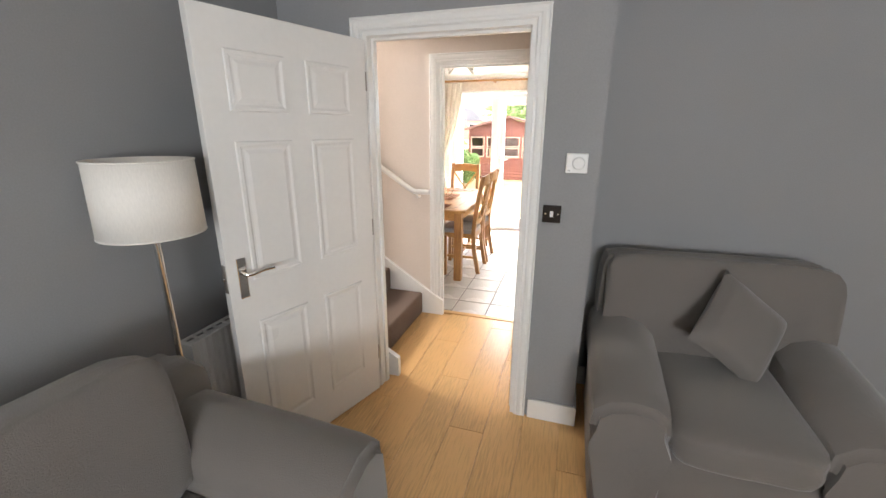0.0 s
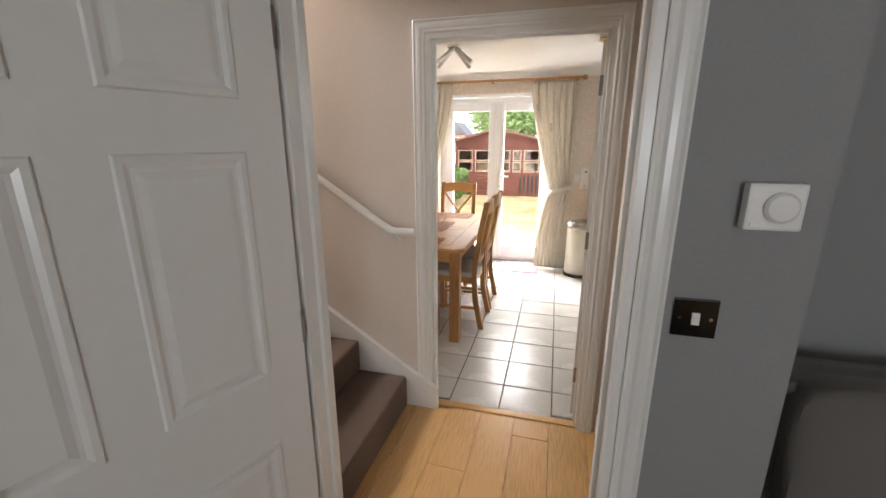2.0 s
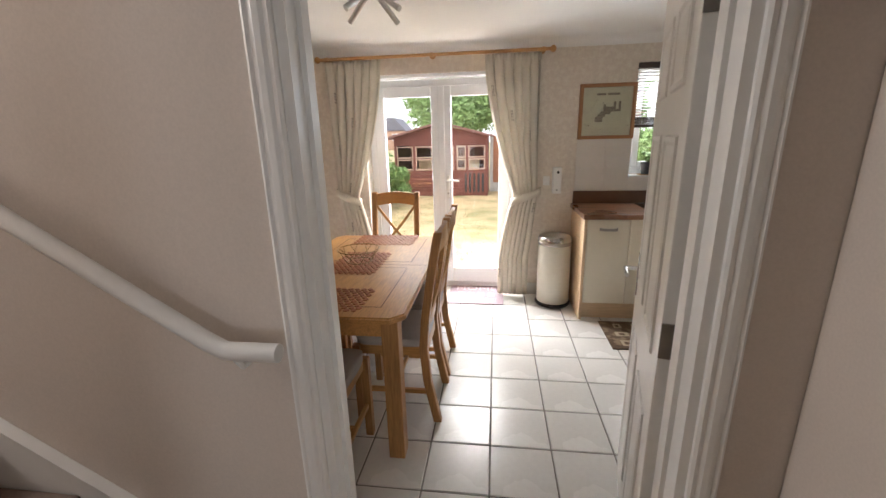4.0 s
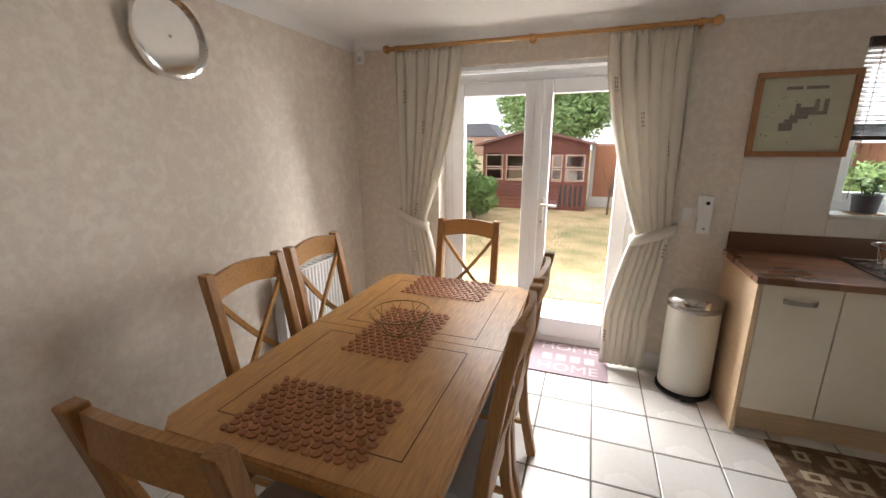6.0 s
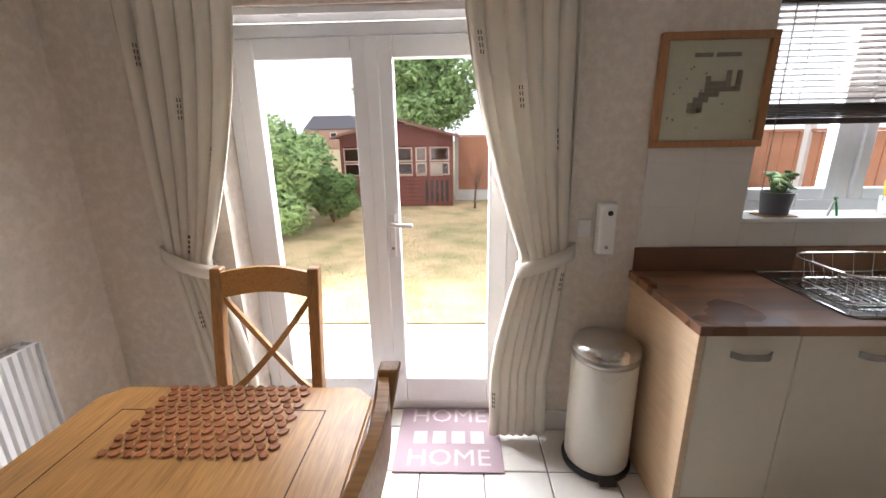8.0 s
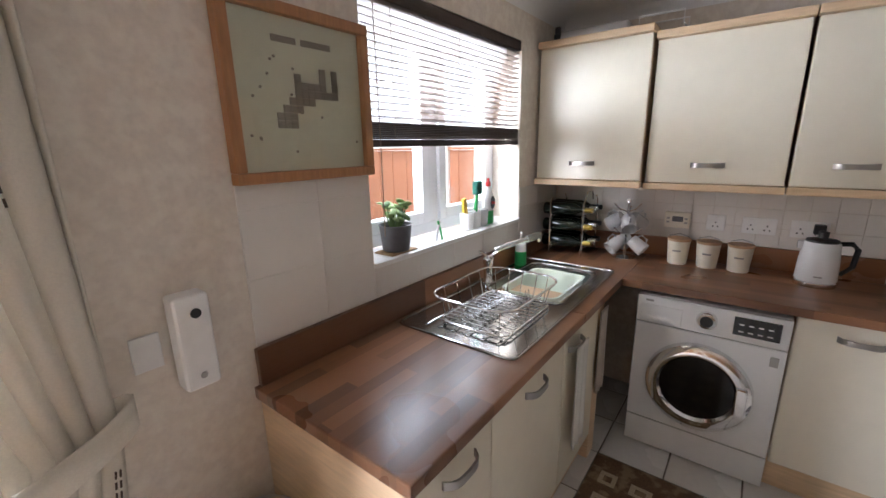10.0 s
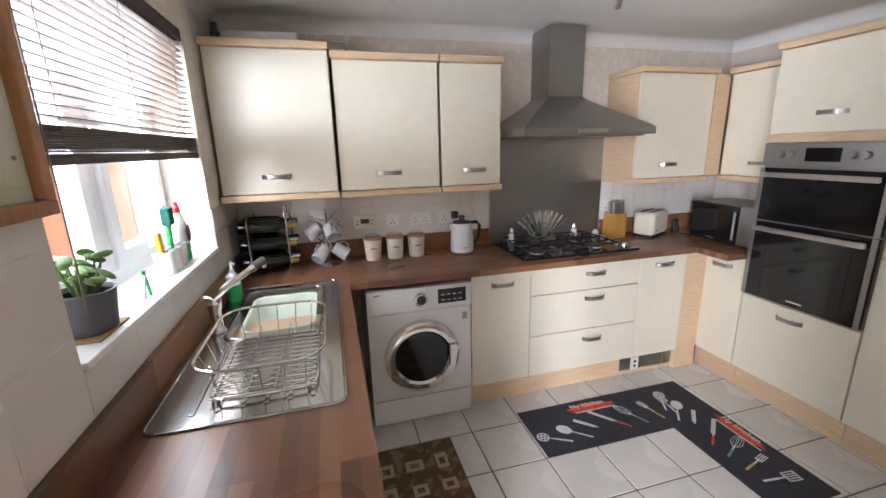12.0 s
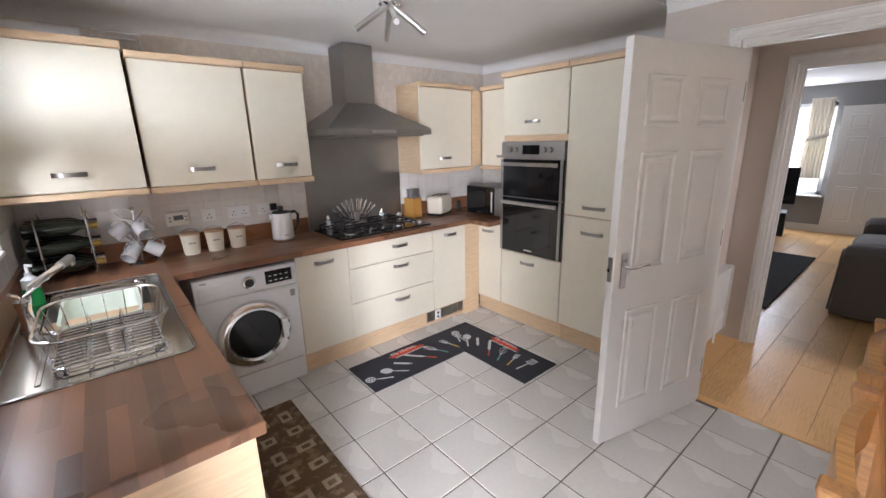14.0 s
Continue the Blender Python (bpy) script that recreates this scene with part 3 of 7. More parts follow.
# ---- garden doors and window ----
def french_doors():
    x0, x1, z0, z1 = FD
    w = thing("window_1", pose(0, FY + 0.16, 0), "closed white plastic double garden doors with clear glass", "garden doors", kind="structure")
    f = bmesh.new()
    zt = z1 - 0.03
    box(f, x0, x0 + 0.06, 0, 0.07, 0.0, zt, 0.006)
    box(f, x1 - 0.06, x1, 0, 0.07, 0.0, zt, 0.006)
    box(f, x0 + 0.06, x1 - 0.06, 0, 0.07, zt - 0.06, zt, 0.006)
    box(f, x0 + 0.06, x1 - 0.06, 0, 0.07, 0.0, 0.05, 0.006)
    part("frame", f, upvc, w)
    xm = (x0 + x1) / 2
    for a, b in ((x0 + 0.062, xm - 0.002), (xm + 0.002, x1 - 0.062)):
        s = bmesh.new()
        st = 0.095
        box(s, a, a + st, -0.012, 0.05, 0.055, zt - 0.062, 0.008)
        box(s, b - st, b, -0.012, 0.05, 0.055, zt - 0.062, 0.008)
        box(s, a + st, b - st, -0.012, 0.05, zt - 0.062 - st, zt - 0.062, 0.008)
        box(s, a + st, b - st, -0.012, 0.05, 0.055, 0.055 + st + 0.06, 0.008)
        sash = part("door_leaf", s, upvc, w)
        g = part("pane", boxm(a + st - 0.01, b - st + 0.01, 0.018, 0.022, 0.2, zt - 0.062 - st + 0.01), pane, sash, "clear glass pane")
        g.visible_shadow = False
    part("astragal", boxm(xm - 0.032, xm + 0.032, -0.024, -0.006, 0.06, zt - 0.065, 0.008), upvc, w)
    h = part("handle_plate", boxm(xm + 0.045, xm + 0.075, -0.026, -0.008, 0.94, 1.17, 0.006), white_plastic, w)
    bm = bmesh.new()
    tube(bm, [(xm + 0.06, -0.02, 1.12), (xm + 0.06, -0.06, 1.12), (xm + 0.075, -0.066, 1.12), (xm + 0.17, -0.062, 1.115)], 0.010, 10)
    part("lever", bm, white_plastic, h, smooth=True)
    part("keyhole", cylm((xm + 0.06, -0.024, 0.99), (xm + 0.06, -0.029, 0.99), 0.008), pewter, h)
    # plaster reveal head board
    structure("reveal_trim", boxm(x0, x1, FY + 0.02, FY + 0.158, z1 - 0.029, z1 - 0.002), upvc, "white boarded door head", "trim")
    structure("sill_outside", boxm(x0 - 0.05, x1 + 0.05, FY + 0.24, FY + 0.42, -0.14, -0.01, 0.01), concrete, "concrete door step outside", "step")


french_doors()


def kitchen_window():
    x0, x1, z0, z1 = WIN
    w = thing("window_2", pose(0, FY + 0.17, 0), "white plastic kitchen window with opening casement", "window", kind="structure")
    f = bmesh.new()
    box(f, x0, x0 + 0.055, 0, 0.07, z0 + 0.02, z1, 0.006)
    box(f, x1 - 0.055, x1, 0, 0.07, z0 + 0.02, z1, 0.006)
    box(f, x0 + 0.055, x1 - 0.055, 0, 0.07, z1 - 0.055, z1, 0.006)
    box(f, x0 + 0.055, x1 - 0.055, 0, 0.07, z0 + 0.02, z0 + 0.075, 0.006)
    xm = (x0 + x1) / 2
    box(f, xm - 0.035, xm + 0.035, 0, 0.07, z0 + 0.075, z1 - 0.055, 0.006)
    part("window_frame", f, upvc, w)
    for k, (a, b) in enumerate(((x0 + 0.057, xm - 0.037), (xm + 0.037, x1 - 0.057))):
        s = bmesh.new()
        st = 0.055
        za, zb = z0 + 0.077, z1 - 0.057
        box(s, a, a + st, -0.014, 0.045, za, zb, 0.006)
        box(s, b - st, b, -0.014, 0.045, za, zb, 0.006)
        box(s, a + st, b - st, -0.014, 0.045, zb - st, zb, 0.006)
        box(s, a + st, b - st, -0.014, 0.045, za, za + st, 0.006)
        c = part("casement", s, upvc, w)
        g = part("pane", boxm(a + st - 0.008, b - st + 0.008, 0.014, 0.018, za + st - 0.008, zb - st + 0.008), pane, c, "clear glass pane")
        g.visible_shadow = False
        bm = bmesh.new()
        tube(bm, [((a + b) / 2, -0.014, za + 0.025), ((a + b) / 2, -0.04, za + 0.025), ((a + b) / 2 + 0.03, -0.045, za + 0.03), ((a + b) / 2 + 0.03, -0.045, za - 0.03)], 0.007, 8)
        part("catch", bm, white_plastic, c)
    part("window_sill", boxm(x0 + 0.001, x1 - 0.001, -0.185, -0.001, z0 - 0.0, z0 + 0.019, 0.004), white_gloss, w, "white tiled sill board")


kitchen_window()


def front_window():
    x0, x1, z0, z1 = FRONT_WIN
    w = thing("window_3", pose(0, LY0 - 0.08, 0), "white framed front window with net curtain", "window", kind="structure")
    f = bmesh.new()
    for a, b, c, d in ((x0, x0 + 0.06, z0, z1), (x1 - 0.06, x1, z0, z1), (x0, x1, z0, z0 + 0.06), (x0, x1, z1 - 0.06, z1), ((x0 + x1) / 2 - 0.035, (x0 + x1) / 2 + 0.035, z0, z1)):
        box(f, a, b, 0, 0.06, c, d, 0.005)
    part("window_frame", f, upvc, w)
    g = part("pane", boxm(x0 + 0.05, x1 - 0.05, 0.026, 0.03, z0 + 0.05, z1 - 0.05), pane, w)
    g.visible_shadow = False
    part("window_sill", boxm(x0 - 0.03, x1 + 0.03, 0.06, 0.20, z0 - 0.025, z0 - 0.001, 0.006), white_gloss, w)


front_window()

# ---- curtains ----
motif = mat("brown_woven_motif", (0.10, 0.07, 0.055), 0.9, vary=0.1, scale=100)


def curtain(m, w_top, w_tie, w_bot, shift, length, tie, label, seed):
    """Pleated tied-back curtain hanging from z=0 down; shift is the sideways pull at the tie."""
    rnd = random.Random(seed)
    c = thing("curtain", m, label, "curtain", "garden door curtains")
    nx, nz = 110, 60
    bm = bmesh.new()
    vs = []
    def surf(u, v, off=0.0):
        z = -length * v
        k = tie / length
        if v < k:
            s = v / k
            w = w_top + (w_tie - w_top) * s ** 1.6
            dx = shift * s ** 1.6
        else:
            s = (v - k) / (1 - k)
            w = w_tie + (w_bot - w_tie) * min(1, s * 2.2) ** 0.7
            dx = shift * (1 - 0.75 * min(1, s * 1.6) ** 0.8)
        amp = 0.019 * (w / w_top) ** 0.2 * (0.6 + 0.5 * min(1, v * 6))
        ph = u * 2 * math.pi * 6.5 + 0.6 * math.sin(u * 9 + v * 2) + 0.3 * math.sin(v * 5)
        head = max(0.0, 1 - v * 18)
        y = amp * math.sin(ph) * (1 - 0.6 * head) + 0.006 * math.sin(u * 2 * math.pi * 22) * (0.25 + head) + off
        x = (u - 0.5) * w + dx + 0.012 * math.cos(ph)
        return Vector((x, y, z))
    for j in range(nz + 1):
        vs.append([bm.verts.new(surf(i / nx, j / nz)) for i in range(nx + 1)])
    for j in range(nz):
        for i in range(nx):
            bm.faces.new((vs[j][i], vs[j][i + 1], vs[j + 1][i + 1], vs[j + 1][i]))
    cl = part("cloth", bm, curtain_cloth, c, smooth=True)
    sol = cl.modifiers.new("thickness", "SOLIDIFY")
    sol.thickness = 0.004
    for k in range(9):
        u = 0.08 + 0.84 * ((k * 0.37 + rnd.random() * 0.1) % 1.0)
        v = 0.10 + 0.85 * (k + 0.3 * rnd.random()) / 9
        bm = bmesh.new()
        for q in range(4):
            for side in (0, 1):
                vv = v + q * 0.011
                p = surf(u + side * 0.012, vv)
                d = surf(u + side * 0.012, vv + 0.007)
                p.y -= 0.006
                d.y -= 0.006
                tube(bm, [p, d], 0.0022, 5)
        part("woven_motif", bm, motif, c)
    zt = -tie
    bm = bmesh.new()
    pts = []
    for a in range(20):
        t = 2 * math.pi * a / 20
        pts.append((shift + math.cos(t) * (w_tie / 2 + 0.02), math.sin(t) * 0.05, zt + 0.05 * math.cos(t) * (1 if shift > 0 else -1)))
    rows = [[bm.verts.new((x, y, z + dz)) for x, y, z in pts] for dz in (-0.035, 0.035)]
    for i in range(20):
        j = (i + 1) % 20
        bm.faces.new((rows[0][i], rows[0][j], rows[1][j], rows[1][i]))
    tb = part("tie_back", bm, curtain_cloth, c, smooth=True)
    tb.modifiers.new("thickness", "SOLIDIFY").thickness = 0.006
    return c


curtain(pose(0.37, FY - 0.075, 2.205), 0.50, 0.22, 0.30, 0.14, 2.18, 1.22, "cream tied-back curtain with brown woven dashes beside the bin", 3)
curtain(pose(-1.05, FY - 0.075, 2.205), 0.54, 0.20, 0.28, -0.13, 2.18, 1.22, "cream tied-back curtain with brown woven dashes in the corner", 5)


def curtain_pole():
    p = thing("curtain_pole", pose(0, FY - 0.075, 2.225), "honey wood curtain pole with ball ends", "curtain pole")
    bm = bmesh.new()
    cyl(bm, (-1.33, 0, 0), (0.66, 0, 0), 0.014)
    part("pole", bm, oak, p, smooth=True)
    for s, x in ((-1, -1.33), (1, 0.66)):
        part("finial", lathe([(0.012, 0), (0.016, 0.008), (0.012, 0.014), (0.024, 0.028), (0.029, 0.042), (0.024, 0.058), (0.008, 0.068)], 20, pose(x, 0, 0, 0, 90 * s, 0)), oak, p, smooth=True)
    for x in (-1.28, -0.33, 0.62):
        bm = bmesh.new()
        cyl(bm, (x, 0, 0), (x, 0.074, 0), 0.011)
        cyl(bm, (x, 0.062, 0), (x, 0.0745, 0), 0.026)
        cyl(bm, (x - 0.01, 0, 0), (x + 0.01, 0, 0), 0.02)
        part("bracket", bm, oak, p, smooth=True)
    k = 0
    for a, b in ((-1.30, -0.82), (0.14, 0.60)):
        for i in range(9):
            x = a + (b - a) * i / 8
            bm = bmesh.new()
            tube(bm, [(x, 0.020 * math.cos(t), 0.020 * math.sin(t) - 0.004) for t in [2 * math.pi * q / 14 for q in range(14)]], 0.003, 6, closed=True)
            part("ring", bm, oak, p)


curtain_pole()

# ---- kitchen units ----
def bar_handle(parent, x, z, y=0.0, length=0.13, upright=False):
    """Bowed pewter bar handle on a front whose face is at y, looking to -y."""
    bm = bmesh.new()
    n = 10
    rows = []
    for i in range(n + 1):
        t = i / n * 2 - 1
        out = -0.028 * (1 - abs(t) ** 4) - 0.002
        w = 0.010 + 0.002 * abs(t)
        c = t * length / 2
        if upright:
            rows.append([bm.verts.new((x + a, y + out + b, z + c)) for a, b in ((-w, 0), (w, 0), (w, -0.007), (-w, -0.007))])
        else:
            rows.append([bm.verts.new((x + c, y + out + b, z + a)) for a, b in ((-w, 0), (w, 0), (w, -0.007), (-w, -0.007))])
    for a, b in zip(rows, rows[1:]):
        for i in range(4):
            bm.faces.new((a[i], a[(i + 1) % 4], b[(i + 1) % 4], b[i]))
    bm.faces.new(rows[0])
    bm.faces.new(rows[-1])
    return part("handle", bm, pewter, parent, "pewter bow handle", smooth=True)


def front(parent, x0, x1, z0, z1, handle=None, upright=False, name="door", length=0.14):
    g = 0.002
    f = part(name, boxm(x0 + g, x1 - g, 0, 0.019, z0 + g, z1 - g, 0.005, 2), cream_door, parent)
    if handle:
        bar_handle(f, handle[0], handle[1], 0.0, length, upright)
    return f


def base_unit(m, width, fronts, label, depth=0.56, top=0.87, end=0):
    """Base cabinet; fronts lists (x0, x1, z0, z1, handle x, handle z, name)."""
    u = thing("base_cabinet", m, label, "kitchen cabinet", "base cabinets")
    bm = bmesh.new()
    box(bm, 0.001, width - 0.001, 0.021, depth, 0.15, top - 0.002)
    part("body", bm, maple, u)
    part("plinth", boxm(0.0, width, 0.05, 0.066, 0.0, 0.148), maple, u, "maple plinth board")
    for x0, x1, z0, z1, hx, hz, nm in fronts:
        front(u, x0, x1, z0, z1, (hx, hz), name=nm)
    return u


SY = 6.425   # front of the sink run
HOBX = 2.56  # front of the cooker run
TY = 3.985   # front of the tall run
base_unit(pose(0.97, SY, 0), 0.33, [(0, 0.33, 0.15, 0.87, 0.165, 0.79, "door")], "cream fronted base cabinet at the worktop end")
base_unit(pose(1.30, SY, 0), 0.55, [(0, 0.55, 0.15, 0.87, 0.275, 0.79, "door")], "wide cream base cabinet under the draining board")
base_unit(pose(1.85, SY, 0), 0.42, [(0, 0.42, 0.15, 0.87, 0.10, 0.79, "door")], "cream sink cabinet with a towel on its handle")
tagged(mesh_ob("end_panel", boxm(0.945, 0.968, SY - 0.005, FY - 0.003, 0.0, 0.868, 0.002), maple), "pale maple end panel of the sink run", "cabinet panel")
tagged(mesh_ob("corner_post", boxm(2.275, 2.37, SY + 0.004, SY + 0.05, 0.0, 0.868, 0.002), maple), "pale maple corner filler beside the washing machine", "cabinet panel")

base_unit(pose(HOBX, 5.715, 0, 0, 0, -90), 0.385, [(0, 0.385, 0.15, 0.87, 0.20, 0.80, "door")], "narrow cream base cabinet beside the washing machine", 0.555)
base_unit(pose(HOBX, 5.33, 0, 0, 0, -90), 0.785, [(0, 0.785, 0.695, 0.87, 0.45, 0.805, "drawer"), (0, 0.785, 0.425, 0.695, 0.45, 0.64, "drawer"), (0, 0.785, 0.15, 0.425, 0.45, 0.36, "drawer")], "cream three-drawer cabinet below the hob", 0.555)
base_unit(pose(HOBX, 4.545, 0, 0, 0, -90), 0.375, [(0, 0.375, 0.15, 0.87, 0.19, 0.81, "door")], "cream base cabinet near the kitchen corner", 0.555)
tagged(mesh_ob("corner_post", boxm(HOBX + 0.012, HOBX + 0.06, TY + 0.001, 4.168, 0.0, 0.868, 0.002), maple), "pale maple corner post between cabinet runs", "cabinet panel")
base_unit(pose(2.61, TY, 0, 0, 0, 180), 0.315, [(0, 0.315, 0.15, 0.87, 0.16, 0.80, "door")], "narrow cream base cabinet beside the oven tower", 0.58)


def plinth_heater():
    h = thing("plinth_vent", pose(HOBX + 0.048, 4.60, 0, 0, 0, -90), "grey vent grille and socket set in the plinth", "vent")
    for x0, x1 in ((0.0, 0.09), (0.16, 0.36), (0.37, 0.45)):
        v = part("grille", boxm(x0, x1, -0.004, 0.0015, 0.03, 0.12), dark_steel, h)
        for i in range(6):
            part("slat", boxm(x0 + 0.004, x1 - 0.004, -0.007, -0.0042, 0.038 + i * 0.013, 0.044 + i * 0.013), pewter, v)
    part("socket_plate", boxm(0.095, 0.155, -0.006, 0.0015, 0.03, 0.12), white_plastic, h)
    for z in (0.055, 0.09):
        part("socket", cylm((0.125, -0.006, z), (0.125, -0.009, z), 0.01), black_matt, h)


plinth_heater()


def wall_unit(m, width, z0, z1, handle_x, label, depth=0.32, side=False):
    u = thing("wall_cabinet", m, label, "kitchen cabinet", "wall cabinets")
    part("body", boxm(0.001, width - 0.001, 0.021, depth, z0, z1 - 0.002), maple, u)
    front(u, 0, width, z0, z1, (handle_x, z0 + 0.09))
    part("cornice", boxm(-0.004, width + 0.004, -0.03, depth, z1, z1 + 0.035, 0.006), maple, u, "pale maple cornice")
    part("light_rail", boxm(-0.004, width + 0.004, -0.022, depth, z0 - 0.035, z0 - 0.001, 0.006), maple, u, "pale maple light rail")
    return u


wall_unit(pose(2.76, 6.985, 0, 0, 0, -90), 0.58, 1.375, 2.085, 0.27, "large cream wall cabinet beside the window", 0.355)
wall_unit(pose(2.785, 6.39, 0, 0, 0, -90), 0.568, 1.37, 2.05, 0.27, "cream wall cabinet above the storage jars", 0.33)
wall_unit(pose(2.785, 5.81, 0, 0, 0, -90), 0.37, 1.37, 2.05, 0.20, "narrow cream wall cabinet beside the cooker hood", 0.33)
wall_unit(pose(2.785, 4.47, 0, 0, 0, -90), 0.60, 1.355, 2.03, 0.27, "cream wall cabinet with maple side past the hood", 0.33)
tagged(mesh_ob("corner_post", boxm(2.79, 2.84, 3.74, 3.864, 1.355, 2.03, 0.002), maple), "pale maple wall cabinet corner post", "cabinet panel")
wall_unit(pose(2.78, 3.735, 0, 0, 0, 180), 0.475, 1.355, 2.03, 0.27, "cream corner wall cabinet above the microwave", 0.34)


def oven_tower():
    u = thing("oven_tower", pose(2.292, TY, 0, 0, 0, 180), "tall cream oven housing with a built-in double oven", "oven cabinet")
    w = 0.612
    part("body", boxm(0.001, w - 0.001, 0.021, 0.60, 0.15, 2.06), maple, u)
    part("plinth", boxm(0, w, 0.05, 0.066, 0, 0.148), maple, u, "maple plinth board")
    front(u, 0, w, 0.15, 0.655, (0.29, 0.585))
    front(u, 0, w, 1.62, 2.065, (0.30, 1.72))
    part("cornice", boxm(-0.004, w, -0.03, 0.60, 2.066, 2.10, 0.006), maple, u, "pale maple cornice")


def double_oven():
    o = thing("double_oven", pose(2.292 - 0.006, TY - 0.002, 0, 0, 0, 180), "stainless double oven with black glass doors", "oven")
    w = 0.60
    part("chassis", boxm(0.0, w, 0.0, 0.02, 0.66, 1.575, 0.003), dark_steel, o)
    cp = part("control_panel", boxm(0.0, w, -0.02, -0.0005, 1.445, 1.572, 0.003), dark_steel, o)
    part("display", boxm(0.22, 0.38, -0.024, -0.0205, 1.475, 1.545), black_gloss, cp)
    for x in (0.10, 0.155, 0.43, 0.485):
        part("knob", lathe([(0.02, 0), (0.02, 0.012), (0.016, 0.022), (0.004, 0.023)], 18, pose(x, -0.0205, 1.51, 90, 0, 0)), dark_steel, cp, smooth=True)
    for z0, z1 in ((1.135, 1.435), (0.67, 1.125)):
        d = part("oven_door", boxm(0.0, w, -0.024, -0.0005, z0, z1, 0.004), black_gloss, o, "black glass oven door")
        for x in (0.012, w - 0.012):
            part("edge_trim", boxm(x - 0.012, x + 0.012, -0.027, -0.0245, z0, z1), dark_steel, d)
        part("inner_window", boxm(0.09, w - 0.09, -0.026, -0.0245, z0 + 0.06, z1 - 0.09), black_gloss, d)
        bm = bmesh.new()
        box(bm, 0.03, w - 0.03, -0.065, -0.045, z1 - 0.05, z1 - 0.022, 0.006)
        box(bm, 0.05, 0.075, -0.05, -0.0245, z1 - 0.046, z1 - 0.026)
        box(bm, w - 0.075, w - 0.05, -0.05, -0.0245, z1 - 0.046, z1 - 0.026)
        part("bar", bm, steel, d, "steel oven door bar")
    part("maker_mark", boxm(0.26, 0.34, -0.0255, -0.0245, 0.695, 0.705), steel, o)


oven_tower()
double_oven()


def tall_unit():
    u = thing("tall_cabinet", pose(1.677, TY, 0, 0, 0, 180), "tall cream fridge freezer housing with two doors", "tall cabinet")
    w = 0.60
    part("body", boxm(0.001, w, 0.021, 0.60, 0.15, 2.06), maple, u)
    part("plinth", boxm(0, w, 0.05, 0.066, 0, 0.148), maple, u, "maple plinth board")
    front(u, 0, w, 0.15, 1.035, (0.24, 0.925), length=0.17)
    front(u, 0, w, 1.04, 2.065, (0.24, 1.11), length=0.17)
    part("cornice", boxm(0, w, -0.03, 0.60, 2.066, 2.10, 0.006), maple, u, "pale maple cornice")


tall_unit()

# ---- worktops ----
def worktops():
    # gap left for the sink bowl
    bx0, bx1, by0, by1 = 1.98, 2.56, 6.50, 6.90
    w = thing("worktop", pose(0, 0, 0), "walnut block-effect laminate worktop with the sink set in", "worktop")
    y0, y1, z0, z1 = 6.395, FY - 0.002, 0.872, 0.91
    part("end_slab", boxm(0.93, bx0, y0, y1, z0, z1, 0.005), worktop_x, w)
    part("corner_slab", boxm(bx1, KX1 - 0.002, y0, y1, z0, z1), worktop_x, w)
    part("front_edge", boxm(bx0 + 0.0005, bx1 - 0.0005, y0, by0, z0, z1), worktop_x, w)
    part("back_edge", boxm(bx0 + 0.0005, bx1 - 0.0005, by1, y1, z0, z1), worktop_x, w)
    tagged(mesh_ob("worktop", boxm(2.525, KX1 - 0.002, 4.14, 6.393, z0, z1 - 0.0002, 0.004), worktop_y), "walnut block-effect laminate worktop under the hob", "worktop")
    tagged(mesh_ob("worktop", boxm(2.30, KX1 - 0.002, NICHE + 0.002, 4.138, z0, z1 - 0.0004, 0.004), worktop_y), "walnut block-effect laminate worktop beside the oven", "worktop")
    u = bmesh.new()
    box(u, 0.945, KX1 - 0.025, FY - 0.024, FY - 0.003, 0.9105, 1.025, 0.003)
    tagged(mesh_ob("upstand", u, worktop_x), "walnut laminate upstand below the window", "upstand")
    for q in ((KX1 - 0.023, KX1 - 0.002, 5.385, FY - 0.003), (KX1 - 0.023, KX1 - 0.002, NICHE + 0.025, 4.47), (2.30, KX1 - 0.002, NICHE + 0.002, NICHE + 0.023)):
        tagged(mesh_ob("upstand", boxm(*q, 0.9105, 1.025, 0.003), worktop_y), "walnut laminate upstand behind the appliances", "upstand", "upstands")


worktops()


